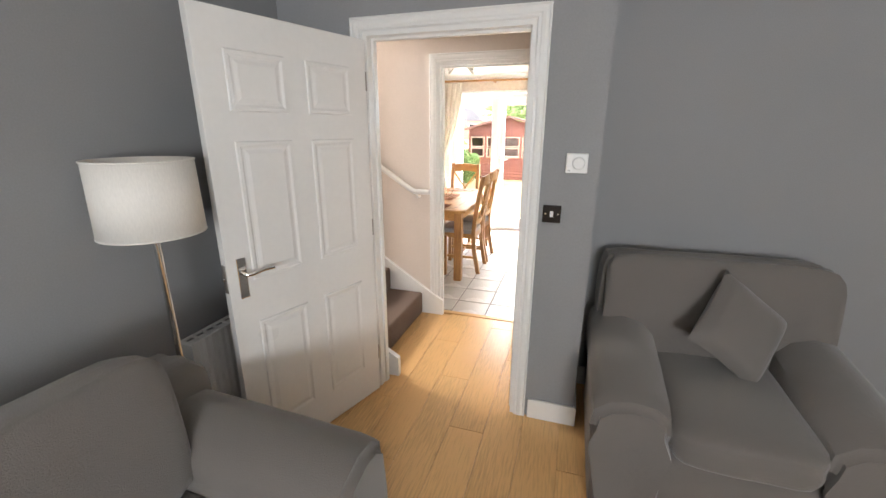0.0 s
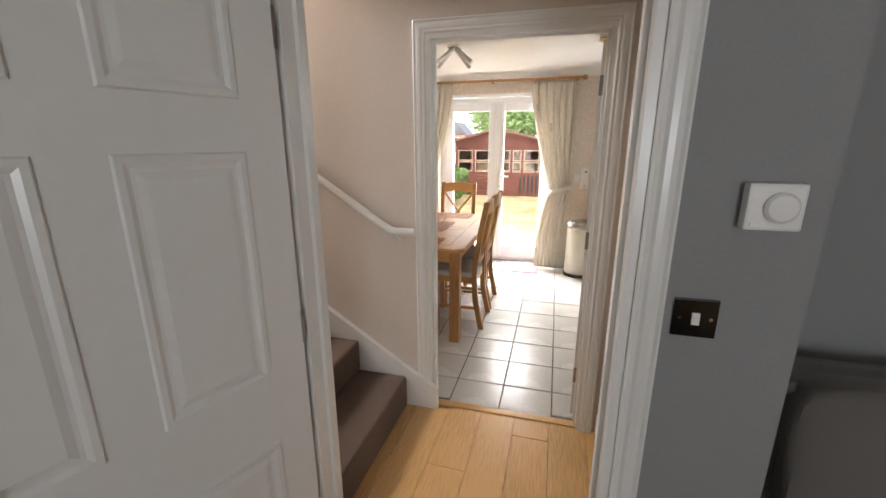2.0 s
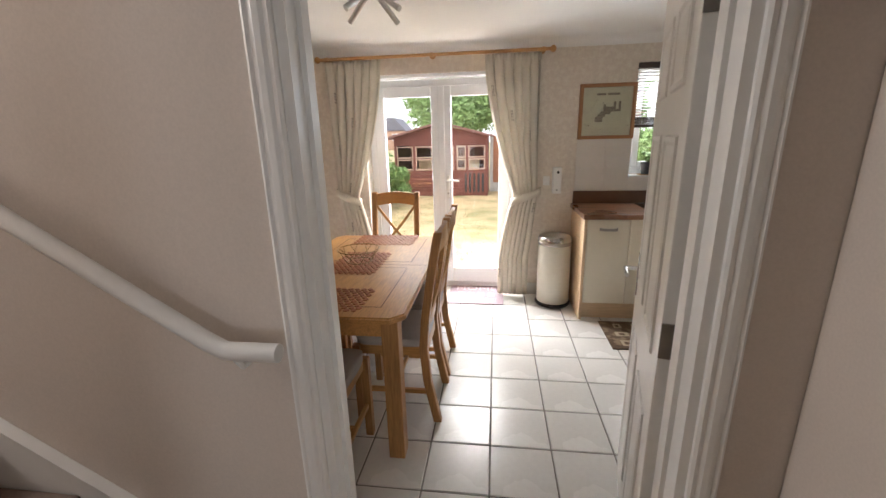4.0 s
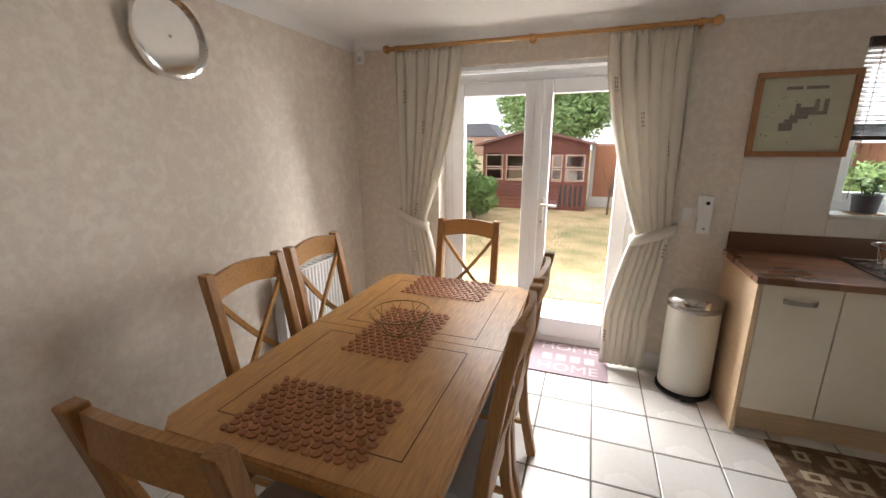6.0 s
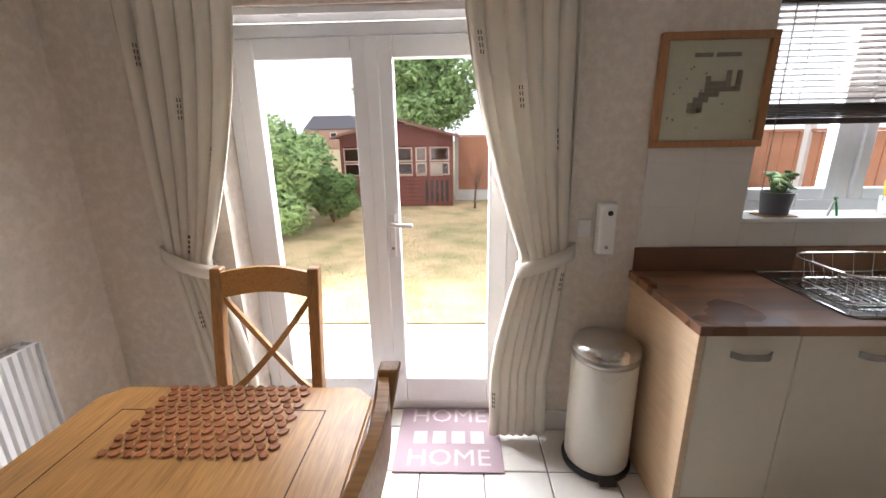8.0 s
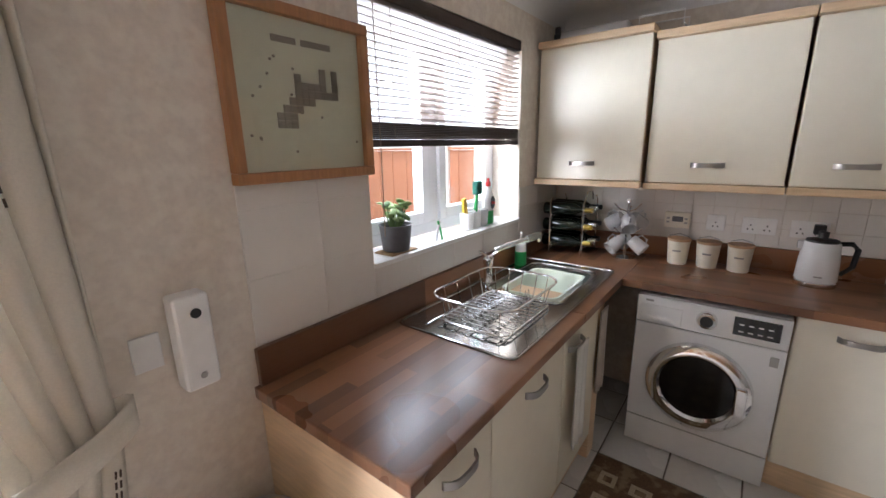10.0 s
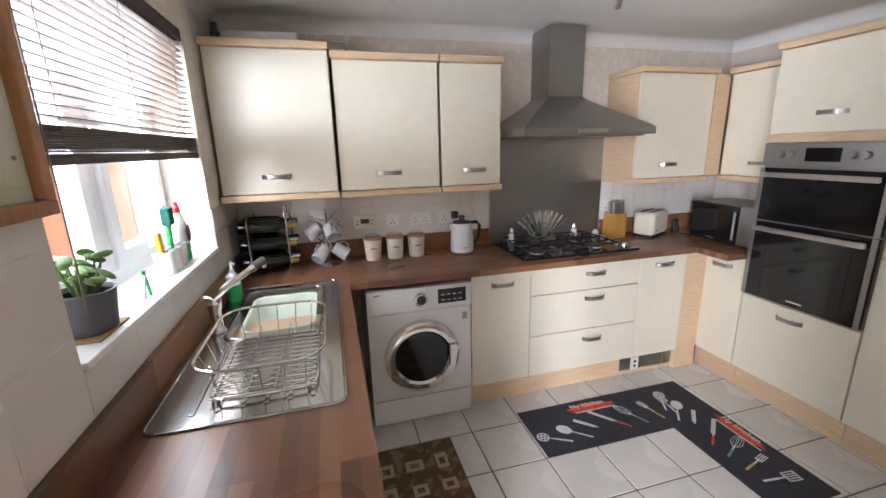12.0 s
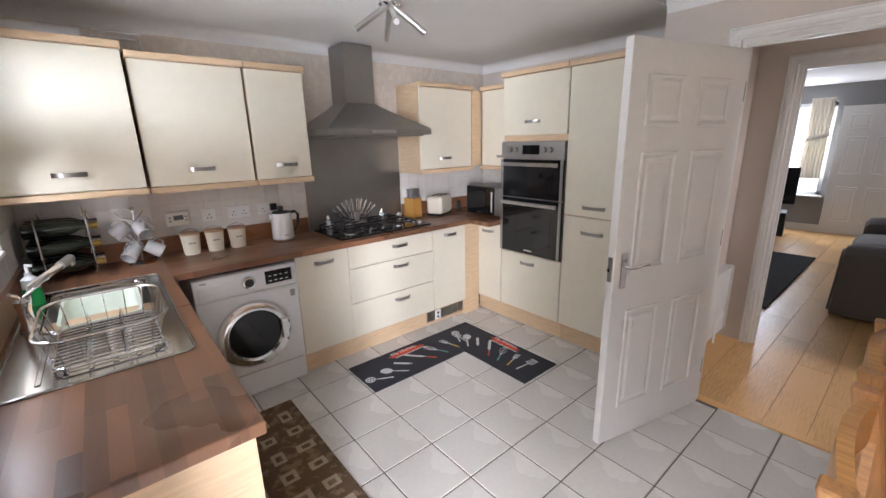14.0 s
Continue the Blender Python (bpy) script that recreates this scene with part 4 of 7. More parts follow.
def sink():
    s = thing("sink", pose(0, 0, 0.91), "stainless steel inset sink with draining board", "sink")
    bm = bmesh.new()
    x0, x1, y0, y1 = 1.485, 2.62, 6.455, 6.955
    bx0, bx1, by0, by1 = 2.0, 2.54, 6.52, 6.88
    xs = [x0, bx0, bx1, x1]
    ys = [y0, by0, by1, y1]
    vv = [[bm.verts.new((x, y, 0.004)) for x in xs] for y in ys]
    for j in range(3):
        for i in range(3):
            if (i, j) != (1, 1):
                bm.faces.new((vv[j][i], vv[j][i + 1], vv[j + 1][i + 1], vv[j + 1][i]))
    ring = [vv[1][1], vv[1][2], vv[2][2], vv[2][1]]
    low = [bm.verts.new((v.co.x + dx, v.co.y + dy, -0.16)) for v, dx, dy in zip(ring, (0.03, -0.03, -0.03, 0.03), (0.03, 0.03, -0.03, -0.03))]
    for i in range(4):
        bm.faces.new((ring[i], ring[(i + 1) % 4], low[(i + 1) % 4], low[i]))
    bm.faces.new(low)
    bmesh.ops.bevel(bm, geom=[e for e in bm.edges if all(v in low for v in e.verts) or (e.verts[0] in ring) != (e.verts[1] in ring) and (e.verts[0] in low or e.verts[1] in low)], offset=0.03, segments=4, affect="EDGES")
    part("bowl_and_drainer", bm, sink_steel, s, smooth=True)
    rim = bmesh.new()
    pts = []
    for cx, cy, a0 in ((x1 - 0.03, y1 - 0.03, 0), (x0 + 0.03, y1 - 0.03, 90), (x0 + 0.03, y0 + 0.03, 180), (x1 - 0.03, y0 + 0.03, 270)):
        pts += [(cx + 0.03 * math.cos(radians(a0 + k * 22.5)), cy + 0.03 * math.sin(radians(a0 + k * 22.5)), 0.003) for k in range(5)]
    tube(rim, pts, 0.0055, 8, closed=True)
    part("rim", rim, sink_steel, s, smooth=True)
    pts = []
    for cx, cy, a0 in ((bx1 - 0.05, by1 - 0.05, 0), (bx0 + 0.05, by1 - 0.05, 90), (bx0 + 0.05, by0 + 0.05, 180), (bx1 - 0.05, by0 + 0.05, 270)):
        pts += [(cx + 0.055 * math.cos(radians(a0 + k * 18)), cy + 0.055 * math.sin(radians(a0 + k * 18)), 0.004) for k in range(6)]
    rim = bmesh.new()
    tube(rim, pts, 0.007, 8, closed=True)
    part("bowl_lip", rim, sink_steel, s, smooth=True)
    for i in range(6):
        y = 6.54 + i * 0.062
        part("drain_rib", boxm(1.54, 1.95, y, y + 0.014, 0.0035, 0.008, 0.003), sink_steel, s)
    part("waste", lathe([(0.035, -0.158), (0.035, -0.154), (0.012, -0.156)], 20, Matrix.Translation((2.27, 6.70, 0))), chrome, s)


sink()


def mixer_tap():
    t = thing("mixer_tap", pose(2.09, 6.915, 0.9145), "chrome lever mixer tap with long swivel spout", "tap")
    part("base", lathe([(0.03, 0), (0.03, 0.01), (0.022, 0.02), (0.021, 0.09), (0.025, 0.10), (0.025, 0.12), (0.01, 0.135)], 22), chrome, t, smooth=True)
    bm = bmesh.new()
    tube(bm, [(0, 0, 0.06), (0.002, -0.015, 0.13), (0.018, -0.03, 0.162), (0.06, -0.055, 0.176), (0.215, -0.13, 0.202), (0.245, -0.144, 0.203), (0.256, -0.149, 0.182)], 0.014, 12)
    part("spout", bm, chrome, t, smooth=True)
    bm = bmesh.new()
    tube(bm, [(0, 0, 0.12), (-0.02, 0.01, 0.15), (-0.05, 0.02, 0.165)], 0.007, 8)
    part("lever", bm, chrome, t, smooth=True)
    part("spray_head", cylm((0.185, -0.115, 0.197), (0.256, -0.149, 0.209), 0.018), dark_steel, t, smooth=True)


mixer_tap()


def washing_machine():
    w = thing("washing_machine", pose(HOBX - 0.01, 6.318, 0, 0, 0, -90), "white front-loading washing machine with chrome porthole", "washing machine")
    W, T = 0.60, 0.845
    part("cabinet", boxm(0.002, W - 0.002, 0.012, 0.555, 0.012, T, 0.008), white_enamel, w)
    part("front_panel", boxm(0.002, W - 0.002, -0.004, 0.0115, 0.17, 0.70, 0.006), white_enamel, w)
    part("kick_panel", boxm(0.002, W - 0.002, -0.002, 0.0115, 0.012, 0.165, 0.005), white_enamel, w)
    part("control_panel", boxm(0.002, W - 0.002, -0.008, 0.0115, 0.705, T - 0.002, 0.006), white_enamel, w)
    d = part("drawer_front", boxm(0.025, 0.20, -0.013, -0.0085, 0.715, 0.80, 0.004), white_enamel, w)
    part("drawer_pull", boxm(0.06, 0.17, -0.016, -0.0135, 0.725, 0.745, 0.002), white_plastic, d)
    part("maker_mark", boxm(0.04, 0.075, -0.010, -0.0085, 0.815, 0.825), dark_steel, w)
    part("dial", lathe([(0.042, 0), (0.042, 0.012), (0.036, 0.024), (0.03, 0.026), (0.004, 0.026)], 30, pose(0.30, -0.008, 0.775, 90, 0, 0)), chrome, w, smooth=True)
    part("dial_face", cylm((0.30, -0.034, 0.775), (0.30, -0.0365, 0.775), 0.026, n=28), black_matt, w)
    disp = part("display", boxm(0.40, 0.565, -0.012, -0.0085, 0.735, 0.82, 0.002), black_gloss, w)
    for i in range(4):
        for j in range(2):
            part("button_mark", boxm(0.42 + i * 0.034, 0.438 + i * 0.034, -0.0135, -0.0122, 0.752 + j * 0.032, 0.757 + j * 0.032), white_plastic, disp)
    part("energy_sticker", boxm(0.545, 0.575, -0.006, -0.0045, 0.62, 0.665), dark_steel, w)
    cx, cz = 0.295, 0.435
    dr = part("porthole_ring", lathe([(0.155, 0.0), (0.215, 0.0), (0.222, 0.015), (0.215, 0.04), (0.19, 0.052), (0.165, 0.05), (0.152, 0.03)], 48, pose(cx, -0.0045, cz, 90, 0, 0)), chrome, w, "chrome porthole door ring", smooth=True)
    part("porthole_glass", lathe([(0.0005, 0.012), (0.06, 0.014), (0.11, 0.022), (0.154, 0.034)], 40, pose(cx, -0.0045, cz, 90, 0, 0)), black_gloss, dr, "dark curved door glass", smooth=True)
    part("door_grip", boxm(cx + 0.15, cx + 0.195, -0.066, -0.050, cz - 0.07, cz + 0.07, 0.008), chrome, dr)
    for x in (0.05, W - 0.05):
        part("foot", cylm((x, 0.05, 0), (x, 0.05, 0.014), 0.018), black_matt, w)
    part("soap_panel_line", boxm(0.02, W - 0.02, -0.0055, -0.0042, 0.166, 0.169), dark_steel, w)


washing_machine()


def cooker_hood():
    h = thing("cooker_hood", pose(KX1 - 0.012, 4.96, 0), "stainless chimney cooker hood over the hob", "cooker hood")
    d, hw = 0.545, 0.435
    bm = bmesh.new()
    rows = []
    for z, f, w in ((1.645, d, hw), (1.685, d, hw), (1.695, d - 0.012, hw - 0.012), (1.75, 0.445, 0.335), (1.81, 0.34, 0.235), (1.86, 0.262, 0.155), (1.885, 0.235, 0.127)):
        rows.append([bm.verts.new(p) for p in ((0, -w, z), (-f, -w, z), (-f, w, z), (0, w, z))])
    for a, b in zip(rows, rows[1:]):
        for i in range(4):
            bm.faces.new((a[i], a[(i + 1) % 4], b[(i + 1) % 4], b[i]))
    bm.faces.new(rows[0])
    bm.faces.new(rows[-1])
    part("canopy", bm, dark_steel, h)
    part("chimney", boxm(-0.232, 0, -0.124, 0.124, 1.886, CEIL - 0.02, 0.003), dark_steel, h)
    part("filter", boxm(-d + 0.04, -0.05, -hw + 0.05, hw - 0.05, 1.635, 1.6445), pewter, h)
    part("control_strip", boxm(-d - 0.004, -d - 0.0005, -0.10, 0.10, 1.655, 1.678), steel, h)


cooker_hood()
tagged(mesh_ob("splashback", boxm(KX1 - 0.011, KX1 - 0.003, 4.48, 5.375, 0.912, 1.66, 0.002), dark_steel), "brushed stainless steel splashback panel", "splashback")


def gas_hob():
    h = thing("gas_hob", pose(2.60, 5.355, 0.9105, 0, 0, -90), "black five-burner gas hob with iron pan supports", "hob")
    W, D = 0.83, 0.47
    part("glass_base", boxm(0, W, 0, D, 0, 0.012, 0.005), black_gloss, h)
    for x, y, r in ((0.15, 0.13, 0.045), (0.15, 0.34, 0.035), (0.37, 0.235, 0.06), (0.58, 0.13, 0.035), (0.58, 0.34, 0.045)):
        b = part("burner", lathe([(r * 1.1, 0.012), (r * 1.1, 0.02), (r, 0.024), (r, 0.034), (r * 0.8, 0.038), (0.003, 0.038)], 22, Matrix.Translation((x, y, 0))), black_matt, h, smooth=True)
        part("burner_ring", lathe([(r * 1.15, 0.012), (r * 1.15, 0.018), (r * 1.02, 0.02)], 22, Matrix.Translation((x, y, 0))), steel, b)
    for x0, x1 in ((0.04, 0.255), (0.265, 0.475), (0.485, 0.69)):
        bm = bmesh.new()
        z = 0.052
        for a, b in (((x0, 0.03), (x1, 0.03)), ((x1, 0.03), (x1, D - 0.03)), ((x1, D - 0.03), (x0, D - 0.03)), ((x0, D - 0.03), (x0, 0.03)), ((x0, D / 2), (x1, D / 2)), (((x0 + x1) / 2, 0.03), ((x0 + x1) / 2, 0.10)), (((x0 + x1) / 2, 0.38), ((x0 + x1) / 2, D - 0.03)), ((x0, 0.13), (x0 + 0.07, 0.13)), ((x1, 0.13), (x1 - 0.07, 0.13)), ((x0, 0.34), (x0 + 0.07, 0.34)), ((x1, 0.34), (x1 - 0.07, 0.34))):
            cyl(bm, (*a, z), (*b, z), 0.0055, n=6)
        for p in ((x0, 0.03), (x1, 0.03), (x1, D - 0.03), (x0, D - 0.03)):
            cyl(bm, (*p, 0.0115), (*p, z), 0.006, n=6)
        part("pan_support", bm, black_matt, h)
    for i in range(5):
        part("knob", lathe([(0.019, 0.012), (0.019, 0.03), (0.015, 0.036), (0.003, 0.036)], 16, Matrix.Translation((0.77, 0.08 + i * 0.075, 0))), steel, h, smooth=True)


gas_hob()

# ---- dining set ----
weave = mat("brown_leather_weave", (0.36, 0.13, 0.05), 0.45, vary=0.15, scale=60, bump=0.15)
line_dark = mat("dark_inlay_line", (0.09, 0.035, 0.012), 0.6, vary=0.1)
brass = mat("bronze_wire", (0.32, 0.21, 0.10), 0.3, metal=1, vary=0.1)
TX0, TX1, TY0, TY1, TZ = -1.045, -0.16, 4.70, 6.25, 0.77


def dining_table():
    t = thing("dining_table", pose(0, 0, 0), "long honey oak dining table with inset panel lines", "table")
    bm = bmesh.new()
    out = [(TX0 + 0.06, TY0), (TX1 - 0.06, TY0), (TX1, TY0 + 0.06), (TX1, TY1 - 0.06), (TX1 - 0.06, TY1), (TX0 + 0.06, TY1), (TX0, TY1 - 0.06), (TX0, TY0 + 0.06)]
    a = [bm.verts.new((x, y, TZ - 0.032)) for x, y in out]
    b = [bm.verts.new((x, y, TZ)) for x, y in out]
    bm.faces.new(a)
    top = bm.faces.new(b)
    for i in range(8):
        bm.faces.new((a[i], a[(i + 1) % 8], b[(i + 1) % 8], b[i]))
    bmesh.ops.bevel(bm, geom=[e for e in bm.edges if e.verts[0].co.z > TZ - 0.001 and e.verts[1].co.z > TZ - 0.001 or abs(e.verts[0].co.z - e.verts[1].co.z) < 1e-6], offset=0.008, segments=3, affect="EDGES")
    tt = part("tabletop", bm, oak, t)
    ym = (TY0 + TY1) / 2
    for y0, y1 in ((TY0 + 0.12, ym - 0.06), (ym + 0.06, TY1 - 0.12)):
        x0, x1 = TX0 + 0.13, TX1 - 0.13
        bm = bmesh.new()
        for p, q, r, s in ((x0, x1, y0, y0 + 0.004), (x0, x1, y1 - 0.004, y1), (x0, x0 + 0.004, y0 + 0.004, y1 - 0.004), (x1 - 0.004, x1, y0 + 0.004, y1 - 0.004)):
            box(bm, p, q, r, s, TZ - 0.001, TZ + 0.0006)
        part("inset_line", bm, line_dark, tt)
    part("joint_line", boxm(TX0 + 0.002, TX1 - 0.002, ym - 0.0015, ym + 0.0015, TZ - 0.001, TZ + 0.0005), line_dark, tt)
    for x0, x1, y0, y1 in ((TX0 + 0.08, TX1 - 0.08, TY0 + 0.06, TY0 + 0.08), (TX0 + 0.08, TX1 - 0.08, TY1 - 0.08, TY1 - 0.06), (TX0 + 0.06, TX0 + 0.08, TY0 + 0.08, TY1 - 0.08), (TX1 - 0.08, TX1 - 0.06, TY0 + 0.08, TY1 - 0.08)):
        part("apron", boxm(x0, x1, y0, y1, TZ - 0.12, TZ - 0.033, 0.003), oak, t)
    for x in (TX0 + 0.035, TX1 - 0.115):
        for y in (TY0 + 0.035, TY1 - 0.115):
            part("leg", boxm(x, x + 0.08, y, y + 0.08, 0, TZ - 0.033, 0.006), oak_up, t)


dining_table()


def dining_chair():
    """Cross-back chair at the origin, facing +y, back at -y."""
    c = thing("dining_chair", pose(0, 0, 0), "honey oak cross-back dining chair with grey padded seat", "chair", "chairs round the table")
    w = 0.37
    bm = cushion_shape(0.385, 0.40, 0.06, 0.25, 8)
    bmesh.ops.transform(bm, matrix=Matrix.Translation((0, 0.0, 0.475)), verts=bm.verts)
    part("seat", bm, grey_cloth, c, "grey padded fabric seat", smooth=True)
    fr = bmesh.new()
    for x0, x1, y0, y1 in ((-w / 2 + 0.035, w / 2 - 0.035, 0.17, 0.192), (-w / 2 + 0.035, w / 2 - 0.035, -0.20, -0.178), (-w / 2 + 0.005, -w / 2 + 0.027, -0.178, 0.172), (w / 2 - 0.027, w / 2 - 0.005, -0.178, 0.172)):
        box(fr, x0, x1, y0, y1, 0.395, 0.455, 0.003)
    part("seat_frame", fr, oak, c)
    for s in (-1, 1):
        part("front_leg", boxm(s * w / 2 - 0.02, s * w / 2 + 0.02, 0.165, 0.205, 0, 0.455, 0.004), oak_up, c)
        # splayed and raked back post
        pts = [(-0.255, 0.0), (-0.205, 0.25), (-0.19, 0.45), (-0.205, 0.62), (-0.245, 0.88), (-0.285, 1.085)]
        out = [(y - 0.02, z) for y, z in pts] + [(y + 0.024, z) for y, z in reversed(pts)]
        m = Matrix.Rotation(radians(90), 4, "Z") @ Matrix.Translation((0, -s * w / 2 - 0.021, 0))
        p = prism(out, 0.042, m)
        bmesh.ops.bevel(p, geom=list(p.edges), offset=0.004, segments=1, affect="EDGES")
        part("back_post", p, oak_up, c)
    part("side_stretcher", boxm(-w / 2 - 0.008, -w / 2 + 0.012, -0.20, 0.17, 0.17, 0.195, 0.003), oak, c)
    part("side_stretcher", boxm(w / 2 - 0.012, w / 2 + 0.008, -0.20, 0.17, 0.17, 0.195, 0.003), oak, c)
    part("cross_stretcher", boxm(-w / 2 + 0.013, w / 2 - 0.013, -0.02, 0.002, 0.172, 0.193, 0.003), oak, c)
    def arc_board(x0, x1, zf, th, h, yb, name):
        bm = bmesh.new()
        n = 12
        rows = []
        for i in range(n + 1):
            t = i / n
            x = x0 + (x1 - x0) * t
            z, y = zf(t)
            rows.append([bm.verts.new(v) for v in ((x, y - th / 2, z - h / 2), (x, y + th / 2, z - h / 2), (x, y + th / 2, z + h / 2), (x, y - th / 2, z + h / 2))])
        for a, b in zip(rows, rows[1:]):
            for i in range(4):
                bm.faces.new((a[i], a[(i + 1) % 4], b[(i + 1) % 4], b[i]))
        bm.faces.new(rows[0])
        bm.faces.new(rows[-1])
        return part(name, bm, oak, c)
    yz = lambda z: -0.205 - (z - 0.62) * 0.165
    arc_board(-w / 2 + 0.016, w / 2 - 0.016, lambda t: (1.02 + 0.018 * math.sin(math.pi * t), yz(1.02) - 0.02 * math.sin(math.pi * t)), 0.022, 0.10, 0, "top_rail")
    arc_board(-w / 2 + 0.016, w / 2 - 0.016, lambda t: (0.575, yz(0.575) - 0.012 * math.sin(math.pi * t)), 0.02, 0.05, 0, "lower_rail")
    for s in (-1, 1):
        arc_board(-s * (w / 2 - 0.02), s * (w / 2 - 0.02), lambda t: (0.60 + 0.365 * (t ** 1.25 if True else t), yz(0.60 + 0.365 * t ** 1.25) - 0.018 * math.sin(math.pi * t) - s * 0.004), 0.016, 0.034, 0, "cross_brace")
    return c


chair = dining_chair()
chair.matrix_world = pose(-0.62, 6.255, 0, 0, 0, 180)
for x, y, r in ((-0.95, 5.29, -90), (-0.95, 5.745, -90), (-0.325, 5.22, 90), (-0.325, 5.68, 90), (-0.605, 4.715, 0)):
    copy_thing(chair, pose(x, y, 0, 0, 0, r))


def place_mat(m, w, d, label):
    """Woven mat of leather ovals in offset rows."""
    p = thing("place_mat", m, label, "place mat", "woven table mats")
    bm = bmesh.new()
    nx, ny = int(w / 0.034), int(d / 0.026)
    for j in range(ny):
        for i in range(nx):
            x = (i + 0.5) * w / nx - w / 2 + (0.008 if j % 2 else -0.008)
            y = (j + 0.5) * d / ny - d / 2
            mm = Matrix.Translation((x, y, 0.004)) @ Matrix.Rotation(radians(38 if (i + j) % 2 else -38), 4, "Z") @ Matrix.Rotation(radians(6), 4, "X")
            bmesh.ops.create_cone(bm, cap_ends=True, segments=8, radius1=0.0165, radius2=0.0135, depth=0.004, matrix=mm @ Matrix.Diagonal((1.0, 0.72, 1, 1)))
    o = part("woven_leather", bm, weave, p)
    o["kind"] = "stuff"
    return p


place_mat(pose(-0.61, 4.90, TZ + 0.001), 0.46, 0.29, "brown woven leather mat on the near table end")
place_mat(pose(-0.62, 5.50, TZ + 0.001), 0.31, 0.46, "brown woven leather mat under the wire bowl")
place_mat(pose(-0.60, 6.09, TZ + 0.001), 0.46, 0.31, "brown woven leather mat by the garden end")


def wire_bowl():
    b = thing("wire_bowl", pose(-0.62, 5.50, TZ + 0.0085), "open bronze wire fruit bowl, empty", "bowl")
    for r, z in ((0.13, 0.085), (0.075, 0.006)):
        bm = bmesh.new()
        tube(bm, [(r * math.cos(t), r * math.sin(t), z) for t in [2 * math.pi * k / 40 for k in range(40)]], 0.0028, 6, closed=True)
        part("hoop", bm, brass, b)
    for k in range(16):
        t = 2 * math.pi * k / 16
        t2 = t + 0.5 * (1 if k % 2 else -1)
        bm = bmesh.new()
        tube(bm, [((0.13 - 0.055 * s ** 0.7) * math.cos(t + (t2 - t) * s), (0.13 - 0.055 * s ** 0.7) * math.sin(t + (t2 - t) * s), 0.085 * (1 - s) ** 1.4 + 0.006 * s) for s in [q / 6 for q in range(7)]], 0.0017, 5)
        part("wire", bm, brass, b)


wire_bowl()


def wall_clock():
    c = thing("wall_clock", pose(KX0 + 0.002, 5.47, 2.02, 0, 90, 0), "round silver-rimmed wall clock with pale green face", "clock")
    face = mat("pale_clock_face", (0.76, 0.79, 0.74), 0.5, vary=0.02)
    part("rim", lathe([(0.135, 0.0), (0.175, 0.0), (0.18, 0.02), (0.172, 0.04), (0.16, 0.042), (0.157, 0.02)], 48), chrome, c, smooth=True)
    part("face", cylm((0, 0, 0.004), (0, 0, 0.016), 0.158, n=48), face, c)
    for k in range(12):
        m = Matrix.Rotation(2 * math.pi * k / 12, 4, "Z")
        part("hour_mark", boxm(0.125, 0.148, -0.002, 0.002, 0.0162, 0.0175, 0, 1, m), pewter, c)
    for a, ln in ((200, 0.085), (155, 0.12)):
        part("hand_pointer", boxm(-0.02, ln, -0.003, 0.003, 0.0185, 0.0195, 0, 1, Matrix.Rotation(radians(a), 4, "Z")), pewter, c)
    part("pin", cylm((0, 0, 0.016), (0, 0, 0.021), 0.007), pewter, c)


wall_clock()

# ---- living room ----
def soft_box(w, d, h, puff, m, p=7.0):
    bm = cushion_shape(w, d, h, puff, p=p)
    bmesh.ops.transform(bm, matrix=m, verts=bm.verts)
    return bm


